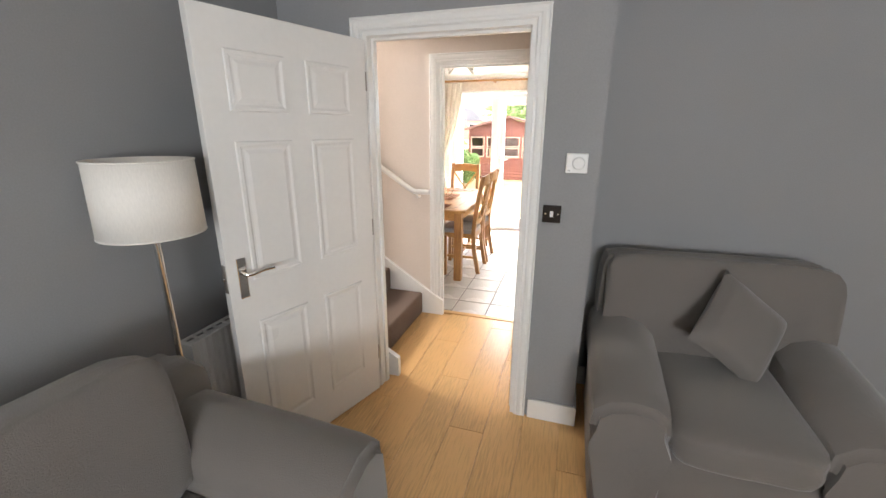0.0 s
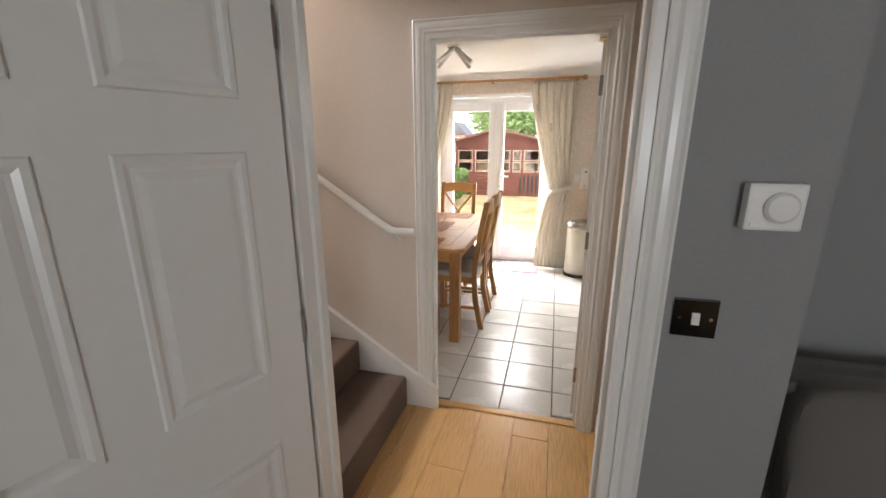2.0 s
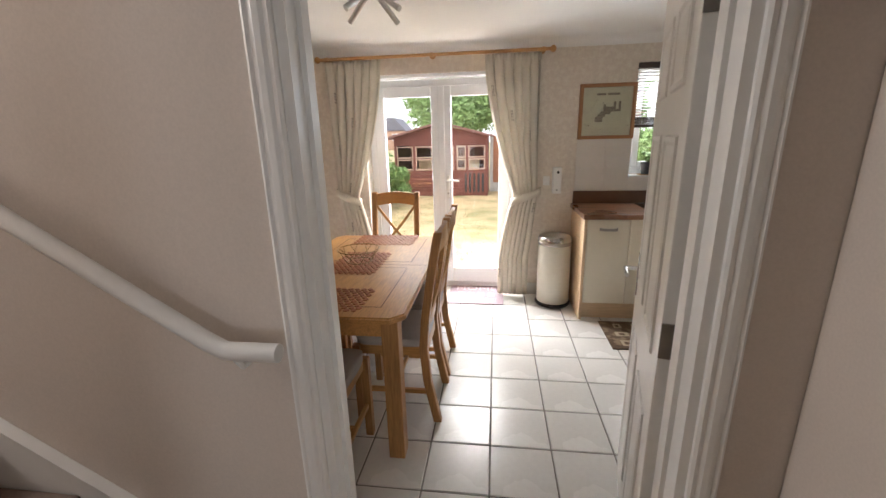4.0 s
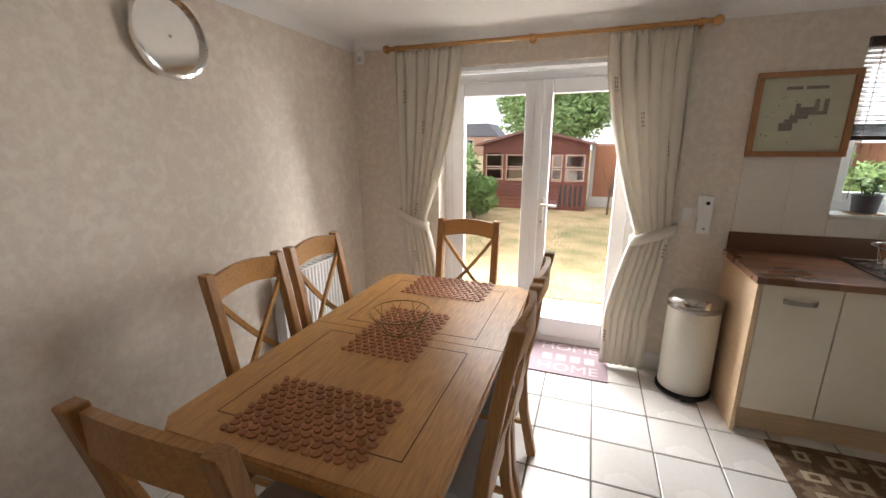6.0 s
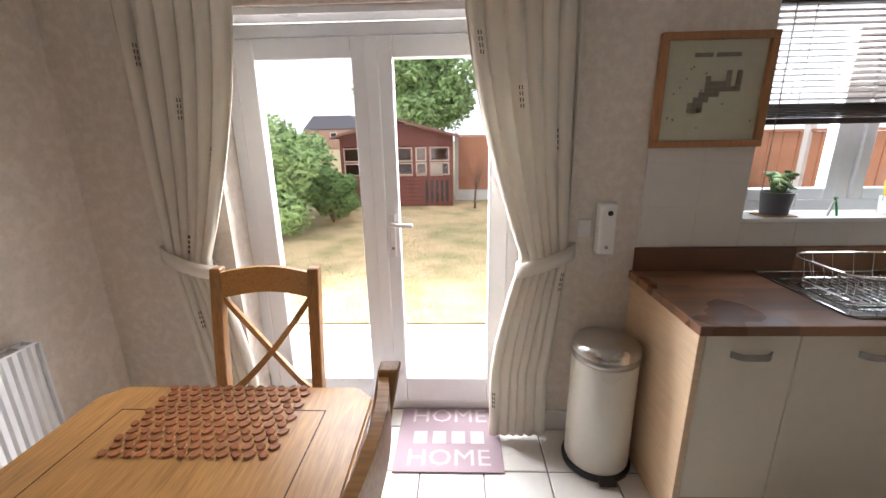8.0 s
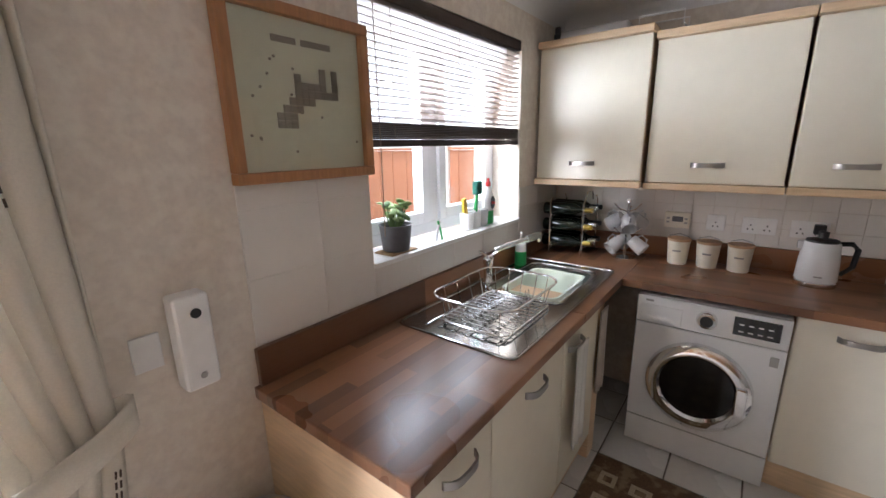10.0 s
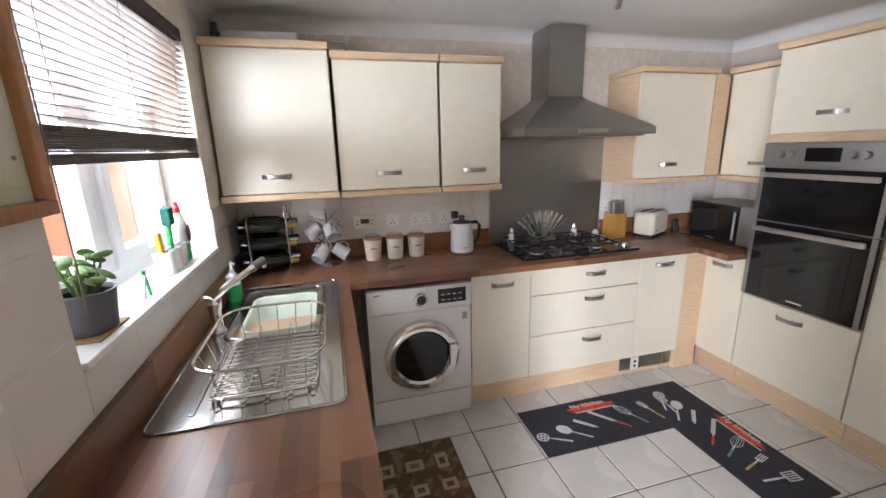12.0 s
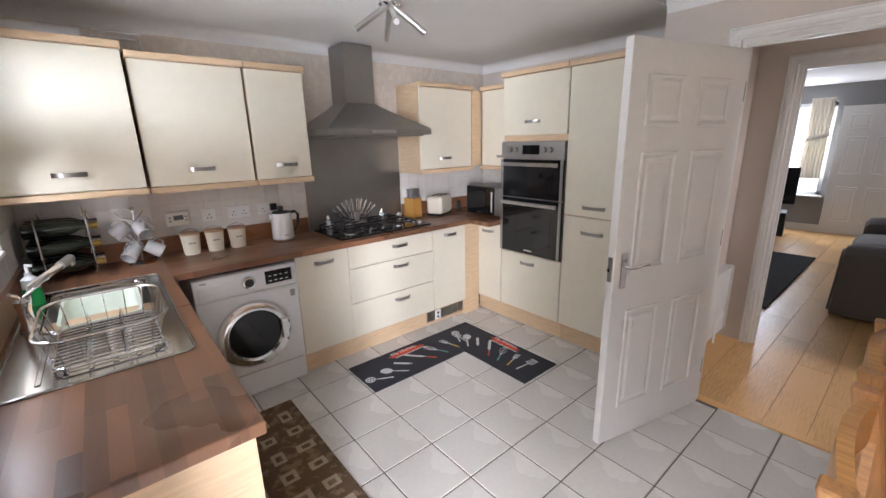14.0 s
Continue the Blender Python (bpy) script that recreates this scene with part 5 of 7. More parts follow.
def seat_shell(name, m, width, label, category, cushions, back=0.92, drop=0.04, whole_back=False):
    """Upholstered seat; local x across, front at -y, back at +y, origin at floor centre of the back."""
    s = thing(name, m, label, category)
    d = 0.92
    part("base", soft_box(width - 0.1, d - 0.12, 0.30, 0.0, Matrix.Translation((0, -d / 2 + 0.0, 0.19))), sofa_cloth, s, smooth=True)
    for k in (-1, 1):
        bm = bmesh.new()
        prof = [(-0.13, 0.02), (0.13, 0.02), (0.135, 0.40), (0.15, 0.50), (0.14, 0.58), (0.08, 0.635), (0.0, 0.65), (-0.09, 0.63), (-0.15, 0.57), (-0.16, 0.48), (-0.135, 0.40)]
        rows = []
        n = 14
        for i in range(n + 1):
            t = i / n
            y = -d + 0.02 + (d - 0.10) * t
            e = min(1, 0.55 + 0.45 * math.sin(math.pi / 2 * min(1, t * 7)))
            lift = 0.03 - drop * (1 - t) ** 1.3
            rows.append([bm.verts.new((k * (width / 2 - 0.15) + x * (0.92 + 0.08 * e), y + (0 if z < 0.4 else 0.04 * (1 - e)), z * (0.93 + 0.07 * e) + lift * (z / 0.65) + 0.006 * noise.noise(Vector((x * 9, y * 5, z * 8))))) for x, z in prof])
        for a, b in zip(rows, rows[1:]):
            for i in range(len(prof)):
                j = (i + 1) % len(prof)
                bm.faces.new((a[i], a[j], b[j], b[i]))
        bm.faces.new(rows[0])
        bm.faces.new(rows[-1])
        bmesh.ops.bevel(bm, geom=[e for f in bm.faces if len(f.verts) > 4 for e in f.edges], offset=0.025, segments=3, affect="EDGES")
        part("arm", bm, sofa_cloth, s, smooth=True)
    n = cushions
    iw = width - 0.58
    part("back_frame", soft_box(width - 0.06, 0.22, back, 0.0, Matrix.Translation((0, -0.11, 0.07 + back / 2)) @ Matrix.Rotation(radians(-5), 4, "X"), 14.0), sofa_cloth, s, smooth=True)
    for i in range(n):
        x = -iw / 2 + (i + 0.5) * iw / n
        part("seat_cushion", soft_box(iw / n - 0.005, 0.70, 0.17, 0.14, Matrix.Translation((x, -0.56, 0.41)) @ Matrix.Rotation(radians(3), 4, "X")), sofa_cloth, s, smooth=True)
        bw, bh, bz = (width - 0.10, 0.60, 0.665) if whole_back else (iw / n + 0.05, 0.46, 0.72)
        part("back_cushion", soft_box(bw, bh, 0.19, 0.22, Matrix.Translation((x, -0.20 if whole_back else -0.255, bz)) @ Matrix.Rotation(radians(80), 4, "X"), 9.0), sofa_cloth, s, smooth=True)
    for k in (-1, 1):
        for y in (-0.82, -0.1):
            part("foot", boxm(k * (width / 2 - 0.12) - 0.03, k * (width / 2 - 0.12) + 0.03, y - 0.03, y + 0.03, 0, 0.06, 0.004), black_matt, s)
    return s


seat_shell("armchair", pose(1.56, NICHE - 0.19, 0, 0, 0, 0), 1.10, "wide taupe fabric armchair standing in the wall recess", "armchair", 1, 0.88, 0.13, True)
seat_shell("sofa", pose(LX0 + 0.15, 0.78, 0, 0, 0, 90), 2.10, "taupe fabric sofa with loose back cushions", "sofa", 2, 0.72)


def scatter_cushion(m, size, label):
    bm = bmesh.new()
    n = 14
    rows = []
    for s in (1, -1):
        g = []
        for j in range(n + 1):
            g.append([])
            for i in range(n + 1):
                u, v = i / n * 2 - 1, j / n * 2 - 1
                pin_in = 1 - 0.08 * (1 - u * u) * (v * v) - 0.0
                pin_v = 1 - 0.08 * (1 - v * v) * (u * u)
                h = 0.075 * ((1 - u ** 4) * (1 - v ** 4)) ** 0.6
                g[-1].append(bm.verts.new((u * size / 2 * pin_v, v * size / 2 * pin_in, s * h)))
        for j in range(n):
            for i in range(n):
                bm.faces.new((g[j][i], g[j][i + 1], g[j + 1][i + 1], g[j + 1][i]))
    bmesh.ops.remove_doubles(bm, verts=bm.verts, dist=1e-4)
    ob = mesh_ob("scatter_cushion", bm, sofa_cloth, smooth=True)
    ob.matrix_world = m
    return tagged(ob, label, "cushion", "scatter cushions")


scatter_cushion(pose(1.63, 2.80, 0.70, 58, 38, 8), 0.39, "taupe scatter cushion tipped on the armchair")


def floor_lamp():
    l = thing("floor_lamp", pose(-0.52, 1.812, 0), "floor lamp with white drum shade and chrome pole", "floor lamp")
    shade_m = mat("white_linen_shade", (0.80, 0.77, 0.72), 0.9, vary=0.03, scale=220, bump=0.1, stretch=(1, 1, 0.3))
    part("base", lathe([(0.14, 0), (0.14, 0.015), (0.12, 0.022), (0.012, 0.03)], 36), chrome, l, smooth=True)
    part("pole", cylm((0, 0, 0.028), (0, 0, 1.30), 0.012), chrome, l, smooth=True)
    bm = bmesh.new()
    bmesh.ops.create_cone(bm, cap_ends=False, segments=56, radius1=0.160, radius2=0.155, depth=0.25, matrix=Matrix.Translation((0, 0, 1.345)))
    sh = part("shade", bm, shade_m, l, "white fabric drum shade", smooth=True)
    sh.modifiers.new("thickness", "SOLIDIFY").thickness = 0.003
    for z, r in ((1.222, 0.159), (1.468, 0.156)):
        bm = bmesh.new()
        tube(bm, [(r * math.cos(t), r * math.sin(t), z) for t in [2 * math.pi * k / 48 for k in range(48)]], 0.003, 6, closed=True)
        part("hoop", bm, shade_m, l)
    bm = bmesh.new()
    for k in range(3):
        t = 2 * math.pi * k / 3
        cyl(bm, (0, 0, 1.30), (0.157 * math.cos(t), 0.157 * math.sin(t), 1.30), 0.003, n=6)
    part("spider", bm, chrome, l)
    part("bulb", lathe([(0.013, 1.30), (0.013, 1.33), (0.03, 1.37), (0.024, 1.40), (0.003, 1.412)], 18), white_plastic, l, smooth=True)


floor_lamp()


def wall_controls():
    t = thing("room_thermostat", pose(0.860, LY - 0.001, 1.42), "white square room thermostat with round dial", "thermostat")
    part("case", boxm(-0.048, 0.048, -0.03, 0, -0.045, 0.045, 0.006), white_plastic, t)
    part("dial", lathe([(0.029, 0), (0.029, 0.006), (0.024, 0.011), (0.002, 0.011)], 28, pose(0.008, -0.03, 0, 90, 0, 0)), white_plastic, t, smooth=True)
    part("mark", boxm(-0.038, -0.026, -0.0312, -0.030, -0.036, -0.030), dark_steel, t)
    s = thing("light_switch", pose(0.766, LY - 0.001, 1.174), "black nickel light switch with white rocker", "light switch")
    nickel = mat("black_nickel", (0.05, 0.05, 0.055), 0.15, metal=1, vary=0.05)
    part("plate", boxm(-0.043, 0.043, -0.006, 0, -0.043, 0.043, 0.002), nickel, s)
    part("rocker", boxm(-0.008, 0.008, -0.012, -0.0062, -0.014, 0.014, 0.002), white_plastic, s)
    for x in (-0.03, 0.03):
        part("screw", cylm((x, -0.006, 0), (x, -0.0075, 0), 0.004, n=10), chrome, s)


wall_controls()


def television():
    t = thing("television", pose(1.78, -1.70, 0, 0, 0, 8), "black flat television on a stand near the front window", "television")
    part("screen", boxm(-0.52, 0.52, -0.02, 0.02, 0.50, 1.08, 0.008), black_gloss, t)
    part("neck", boxm(-0.04, 0.04, -0.02, 0.02, 0.40, 0.51), black_matt, t)
    part("stand", boxm(-0.45, 0.5, -0.2, 0.2, 0.0, 0.38, 0.01), black_matt, t)
    part("foot", boxm(-0.2, 0.2, -0.1, 0.1, 0.381, 0.40, 0.005), black_matt, t)


television()
rug_cloth = mat("black_shag_rug", (0.012, 0.011, 0.011), 1.0, vary=0.3, scale=200, bump=1.0)
tagged(mesh_ob("living_room_rug", boxm(0.72, 1.75, -0.35, 2.05, 0.0, 0.022, 0.008), rug_cloth), "black shaggy rug on the living room boards", "rug")
panel_door("door_3", 0.80, 1.98, pose(1.0, LY0 + 0.025, 0, 0, 0, 180), "closed white panelled front door")
net = mat("white_net_curtain", (0.8, 0.8, 0.8), 0.9, vary=0.03, scale=200)
for cx in (1.24, 2.2):
    c0 = curtain(pose(cx, LY0 + 0.09, 2.12), 0.30, 0.26, 0.28, 0.0, 1.25, 0.6, "white gathered curtain at the front window", 9)
    c0["group"] = "front window curtains"

# ---- garden ----
GZ = -0.22
structure("ground", boxm(-60, 60, FY + 0.3, 140, GZ - 0.4, GZ - 0.03), lawn_mat, "dry yellow-green lawn", "ground")


def lawn():
    bm = bmesh.new()
    n = 60
    vs = [[bm.verts.new((-6 + 12 * i / n, 8.75 + 8.2 * j / n, GZ + 0.012 * noise.noise(Vector((i * 0.35, j * 0.35, 0))))) for i in range(n + 1)] for j in range(n + 1)]
    for j in range(n):
        for i in range(n):
            bm.faces.new((vs[j][i], vs[j][i + 1], vs[j + 1][i + 1], vs[j + 1][i]))
    structure("lawn", bm, lawn_mat, "dry patchy garden lawn", "lawn", smooth=True)
    rnd = random.Random(4)
    verts, faces = [], []
    for k in range(26000):
        x, y = rnd.uniform(-3.2, 4.4), 8.76 + 7.6 * rnd.random() ** 1.5
        a = rnd.uniform(0, math.pi)
        h, w = rnd.uniform(0.012, 0.035), 0.004
        b = len(verts)
        verts += [(x - w * math.cos(a), y - w * math.sin(a), GZ), (x + w * math.cos(a), y + w * math.sin(a), GZ), (x + rnd.uniform(-0.02, 0.02), y + rnd.uniform(-0.02, 0.02), GZ + h)]
        faces.append((b, b + 1, b + 2))
    me = bpy.data.meshes.new("grass")
    me.from_pydata(verts, [], faces)
    me.materials.append(lawn_mat)
    tagged(new("grass", me), "short dry grass blades on the lawn", "grass", kind="stuff")


lawn()


def patio():
    p = structure("patio", boxm(-4.5, 4.6, FY + 0.3, 8.74, GZ - 0.06, GZ - 0.012), concrete, "pale slab patio outside the garden doors", "patio")
    s = boxm(-0.295, 0.295, -0.295, 0.295, -0.03, 0.0, 0.006, 1)
    first = None
    for j in range(2):
        for i in range(14):
            x, y = -4.0 + i * 0.6, 7.82 + j * 0.6
            if first is None:
                first = part("slab", s, slab_mat, p)
                ob = first
            else:
                ob = new("slab", first.data)
                ob.parent = p
            ob.matrix_basis = pose(x, y, GZ + random.uniform(0, 0.003))


patio()


def summer_house():
    SYD = 15.6
    x0, x1 = -2.85, 0.0
    h = thing("summer_house", pose(0, SYD, GZ), "red-brown timber summer house with pale framed windows", "shed")
    eave, apex = 1.78, 2.12
    xm = (x0 + x1) / 2
    d = 2.2
    part("back_wall", boxm(x0, x1, d - 0.04, d, 0, eave), shed_wood, h)
    part("side_wall", boxm(x0, x0 + 0.04, 0.04, d - 0.04, 0, eave), shed_wood, h)
    part("side_wall", boxm(x1 - 0.04, x1, 0.04, d - 0.04, 0, eave), shed_wood, h)
    part("floor_deck", boxm(x0, x1, 0, d, 0.0, 0.05), shed_wood, h)
    for i in range(7):
        part("board", boxm(x0, x1, -0.012, 0.02, 0.05 + i * 0.105, 0.148 + i * 0.105, 0.004, 1), shed_wood, h)
    part("lattice_panel", boxm(x1 - 0.75, x1 - 0.05, -0.03, -0.013, 0.08, 0.72, 0.003), shed_wood, h)
    for i in range(5):
        part("lattice_gap", boxm(x1 - 0.70 + i * 0.13, x1 - 0.63 + i * 0.13, -0.034, -0.0305, 0.12, 0.68), black_matt, h)
    part("gable", prism([(x0, eave - 0.25), (x1, eave - 0.25), (x1, eave), (xm, apex), (x0, eave)], 0.03), shed_wood, h)
    for x in (x0 + 0.04, x0 + 0.62, xm - 0.2, xm + 0.45, x1 - 0.62, x1 - 0.04):
        part("post", boxm(x - 0.04, x + 0.04, -0.02, 0.04, 0.78, eave - 0.2), shed_wood, h)
    pale = mat("pale_window_frame_timber", (0.52, 0.36, 0.28), 0.7, vary=0.1, scale=20)
    for a, b in ((x0 + 0.08, x0 + 0.58), (x0 + 0.66, xm - 0.24), (xm - 0.16, xm + 0.41), (xm + 0.49, x1 - 0.66), (x1 - 0.58, x1 - 0.08)):
        for z0, z1 in ((0.80, 1.12), (1.15, 1.50)):
            f = bmesh.new()
            for p, q, r, s in ((a, b, z0, z0 + 0.03), (a, b, z1 - 0.03, z1), (a, a + 0.03, z0 + 0.03, z1 - 0.03), (b - 0.03, b, z0 + 0.03, z1 - 0.03)):
                box(f, p, q, -0.015, 0.015, r, s)
            w = part("window", f, pale, h, "pale framed summer house window")
            part("pane", boxm(a + 0.03, b - 0.03, -0.002, 0.002, z0 + 0.03, z1 - 0.03), pane, w)
    for s, xa in ((-1, x0 - 0.18), (1, x1 + 0.18)):
        za = eave - 0.06
        bm = prism([(xa, za), (xm, apex + 0.03), (xm, apex + 0.09), (xa, za + 0.06)], d + 0.4, Matrix.Translation((0, -0.22, 0)))
        part("roof_slope", bm, mat("weathered_roof_felt", (0.20, 0.10, 0.085), 0.9, vary=0.15, scale=40), h)
    part("table", boxm(x0 + 0.5, x1 - 0.6, 0.8, 1.5, 0.7, 0.75), maple, h)
    for x in (x0 + 0.5, x1 - 0.75):
        part("seat_back", boxm(x, x + 0.45, 1.2, 1.3, 0.4, 1.05, 0.05), maple, h, "pale wicker chair back inside")


summer_house()


def fence(x, y, along, count, label):
    """Panel fence with concrete posts; along is 'x' or 'y'."""
    f = thing("fence", pose(x, y, GZ, 0, 0, 0 if along == "x" else 90), label, "fence", "garden fences")
    b0 = boxm(0.0, 0.148, -0.01, 0.01, 0.30, 1.74)
    first = None
    for k in range(count):
        px = k * 1.88
        part("post", boxm(px - 0.05, px + 0.05, -0.05, 0.05, 0, 1.85, 0.008), concrete, f, "concrete fence post")
        part("gravel_board", boxm(px + 0.05, px + 1.83, -0.025, 0.025, 0.0, 0.29), concrete, f)
        for i in range(12):
            if first is None:
                first = part("board", b0, fence_wood, f)
                ob = first
            else:
                ob = new("board", first.data)
                ob.parent = f
            ob.matrix_basis = pose(px + 0.052 + i * 0.148, (i % 2) * 0.016 - 0.03, 0)
        part("capping", boxm(px + 0.05, px + 1.83, -0.045, 0.03, 1.745, 1.78, 0.004), fence_wood, f)


fence(0.10, 16.6, "x", 5, "orange-brown panel fence at the garden end")
fence(5.2, 7.6, "y", 5, "orange-brown panel fence along the garden side")


def leaf_cloud(name, centre, radius, count, size, materials_, parent, seed, squash=(1, 1, 1), lumps=9):
    """Many small folded leaves gathered in uneven clumps."""
    rnd = random.Random(seed)
    cs = []
    for k in range(lumps):
        d = Vector((rnd.gauss(0, 1), rnd.gauss(0, 1), rnd.gauss(0, 1))).normalized() * rnd.uniform(0.25, 0.85)
        cs.append((Vector((d.x * squash[0], d.y * squash[1], d.z * squash[2])) * radius, radius * rnd.uniform(0.28, 0.5)))
    verts, faces = [], []
    for k in range(count):
        c, r = rnd.choice(cs)
        d = Vector((rnd.gauss(0, 1), rnd.gauss(0, 1), rnd.gauss(0, 1))).normalized()
        p = Vector(centre) + c + d * r * rnd.uniform(0.55, 1.08)
        u = Vector((rnd.gauss(0, 1), rnd.gauss(0, 1), rnd.gauss(0, 0.6))).normalized()
        v = u.cross(d).normalized() if u.cross(d).length > 1e-3 else Vector((1, 0, 0))
        s = size * rnd.uniform(0.6, 1.3)
        n = u.cross(v) * s * 0.25
        b = len(verts)
        verts += [p - u * s, p + v * s * 0.45 + n, p + u * s, p - v * s * 0.45 + n]
        faces += [(b, b + 1, b + 2), (b, b + 2, b + 3)]
    me = bpy.data.meshes.new(name)
    me.from_pydata([tuple(v) for v in verts], [], faces)
    me.materials.append(materials_)
    ob = new(name, me)
    ob.parent = parent
    return ob


def tree(x, y, height, radius, label, seed, material, leaves=9000, size=0.16):
    rnd = random.Random(seed)
    t = thing("tree", pose(x, y, GZ), label, "tree", "garden trees")
    bm = bmesh.new()
    tube(bm, [(0, 0, 0), (0.04, 0, height * 0.25), (-0.03, 0.05, height * 0.5), (0.05, 0, height * 0.8)], 0.12, 10)
    for v in bm.verts:
        k = 1 - 0.7 * v.co.z / height
        v.co.x *= k
        v.co.y *= k
    part("trunk", bm, bark, t, smooth=True)
    for k in range(9):
        a = rnd.uniform(0, 6.28)
        z = height * rnd.uniform(0.35, 0.75)
        r = radius * rnd.uniform(0.5, 0.85)
        bm = bmesh.new()
        cyl(bm, (0, 0, z), (r * math.cos(a), r * math.sin(a), z + r * 0.7), 0.045, 0.012, 7)
        part("limb", bm, bark, t)
    leaf_cloud("crown", (0, 0, height * 0.68), radius, leaves, size, material, t, seed, (1, 1, 0.95), 22)
    return t


tree(-1.5, 22.0, 5.8, 2.5, "leafy green tree rising behind the summer house", 2, leaf_light, 20000, 0.13)
tree(2.3, 24.0, 3.6, 1.2, "dark red-leaved tree behind the fence", 7, mat("red_leaf", (0.14, 0.03, 0.045), 0.6, vary=0.25, scale=6), 4000, 0.12)
tree(5.0, 21.0, 4.2, 1.7, "leafy green tree beyond the side fence", 11, leaf_light, 9000, 0.13)
tree(3.6, 19.0, 3.2, 1.2, "pale green tree beyond the garden end", 13, leaf_light, 6000, 0.12)


def shrub(x, y, r, label, seed, material, h=1.0, count=5000, size=0.07):
    t = thing("shrub", pose(x, y, GZ), label, "shrub", "garden shrubs")
    bm = bmesh.new()
    for k in range(5):
        a = k * 1.26
        cyl(bm, (0, 0, 0), (0.3 * r * math.cos(a), 0.3 * r * math.sin(a), r * h * 0.9), 0.02, 0.006, 6)
    part("stems", bm, bark, t)
    leaf_cloud("foliage", (0, 0, r * h), r, count, size, material, t, seed, (0.9, 0.9, h * 0.95), 14)


shrub(-2.55, 13.6, 0.62, "dark green bush beside the summer house", 21, leaf, 0.95, 7000, 0.055)
shrub(-3.3, 12.4, 1.0, "tall green hedge bush along the garden side", 22, leaf_light, 1.15, 8000, 0.075)
shrub(-3.5, 14.4, 1.05, "tall yellow-green hedge bush", 23, leaf_light, 1.2, 8000, 0.075)
shrub(4.3, 14.8, 0.9, "bright green bush by the side fence", 24, leaf_light, 1.25, 7000, 0.075)
shrub(4.5, 12.2, 0.7, "bright green bush at the side border", 25, leaf_light, 1.2, 5000, 0.07)


def bare_sapling():
    t = thing("sapling", pose(0.55, 15.2, GZ), "thin bare twiggy sapling by the fence", "sapling")
    rnd = random.Random(31)
    part("trunk", cylm((0, 0, 0), (0.02, 0, 0.6), 0.03, 0.02, 8), bark, t)
    for k in range(16):
        a, r = rnd.uniform(0, 6.28), rnd.uniform(0.15, 0.4)
        bm = bmesh.new()
        cyl(bm, (0.02, 0, rnd.uniform(0.4, 0.6)), (r * math.cos(a), r * math.sin(a), rnd.uniform(0.8, 1.3)), 0.008, 0.003, 5)
        part("twig", bm, bark, t)


bare_sapling()


def far_house(x, y, w, label, brick_c, roof_c, seed):
    h = thing("house", pose(x, y, GZ), label, "house", "far houses")
    wm = mat("far_brick", brick_c, 0.9, vary=0.1, scale=30)
    rm = mat("far_roof_tile", roof_c, 0.9, vary=0.15, scale=30, stretch=(1, 1, 6))
    part("wall", boxm(-w / 2, w / 2, 0, 7, 0, 3.0), wm, h)
    part("roof", prism([(-w / 2 - 0.3, 2.9), (w / 2 + 0.3, 2.9), (w / 2 - 1.6, 5.0), (-w / 2 + 1.6, 5.0)], 7), rm, h)
    for k in range(3):
        xx = -w / 2 + w * (k + 0.5) / 3
        win = part("window", boxm(xx - 0.5, xx + 0.5, -0.04, 0.02, 1.4, 2.5), upvc, h)
        part("pane", boxm(xx - 0.43, xx + 0.43, -0.05, -0.042, 1.47, 2.43), black_gloss, win)


far_house(-19, 70, 9, "distant house with grey tiled roof", (0.4, 0.25, 0.18), (0.16, 0.16, 0.19), 1)
far_house(12, 58, 10, "distant house with reddish tiled roof", (0.42, 0.27, 0.2), (0.28, 0.12, 0.11), 2)

# ---- small kitchen things ----
green_plastic = mat("green_plastic", (0.02, 0.35, 0.08), 0.35, vary=0.05)
red_plastic = mat("red_plastic", (0.55, 0.03, 0.03), 0.4, vary=0.05)
yellow_plastic = mat("yellow_plastic", (0.70, 0.45, 0.04), 0.5, vary=0.08)
teal_sponge = mat("green_sponge", (0.03, 0.16, 0.12), 0.95, vary=0.2, scale=120, bump=0.5)
clear_plastic = clear_glass("clear_plastic", (0.9, 0.93, 0.92), 0.05)
bottle_glass = mat("dark_bottle_glass", (0.01, 0.014, 0.01), 0.08, vary=0.05)
cream_tin = mat("cream_enamel_tin", (0.76, 0.70, 0.58), 0.35, vary=0.02)
lid_wood = mat("pale_beech_lid", (0.50, 0.30, 0.16), 0.5, vary=0.1, scale=14, stretch=(1, 10, 1))
grey_china = mat("grey_white_china", (0.58, 0.57, 0.57), 0.2, vary=0.03)
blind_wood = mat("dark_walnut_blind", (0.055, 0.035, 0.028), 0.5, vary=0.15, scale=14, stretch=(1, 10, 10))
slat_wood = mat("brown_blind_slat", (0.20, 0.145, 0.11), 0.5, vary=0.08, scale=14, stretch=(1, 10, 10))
bin_cream = mat("pale_cream_bin_enamel", (0.72, 0.70, 0.62), 0.3, vary=0.015)
mat_cloth = mat("charcoal_floor_mat", (0.025, 0.025, 0.035), 0.8, vary=0.15, scale=150, bump=0.2)
mat_white = mat("printed_white", (0.6, 0.6, 0.6), 0.8, vary=0.05)
mat_red = mat("printed_orange_red", (0.60, 0.07, 0.025), 0.8, vary=0.15, scale=40)
mauve = mat("mauve_doormat", (0.30, 0.225, 0.25), 1.0, vary=0.1, scale=200, bump=0.5)
mauve_light = mat("pale_mauve_print", (0.48, 0.40, 0.43), 1.0, vary=0.1, scale=200)
rug_brown = two_tone(mat("brown_rug", (0.11, 0.065, 0.035), 1.0, vary=0.2, scale=160, bump=0.4), (0.22, 0.15, 0.09), 18, 0.5, 0.6)
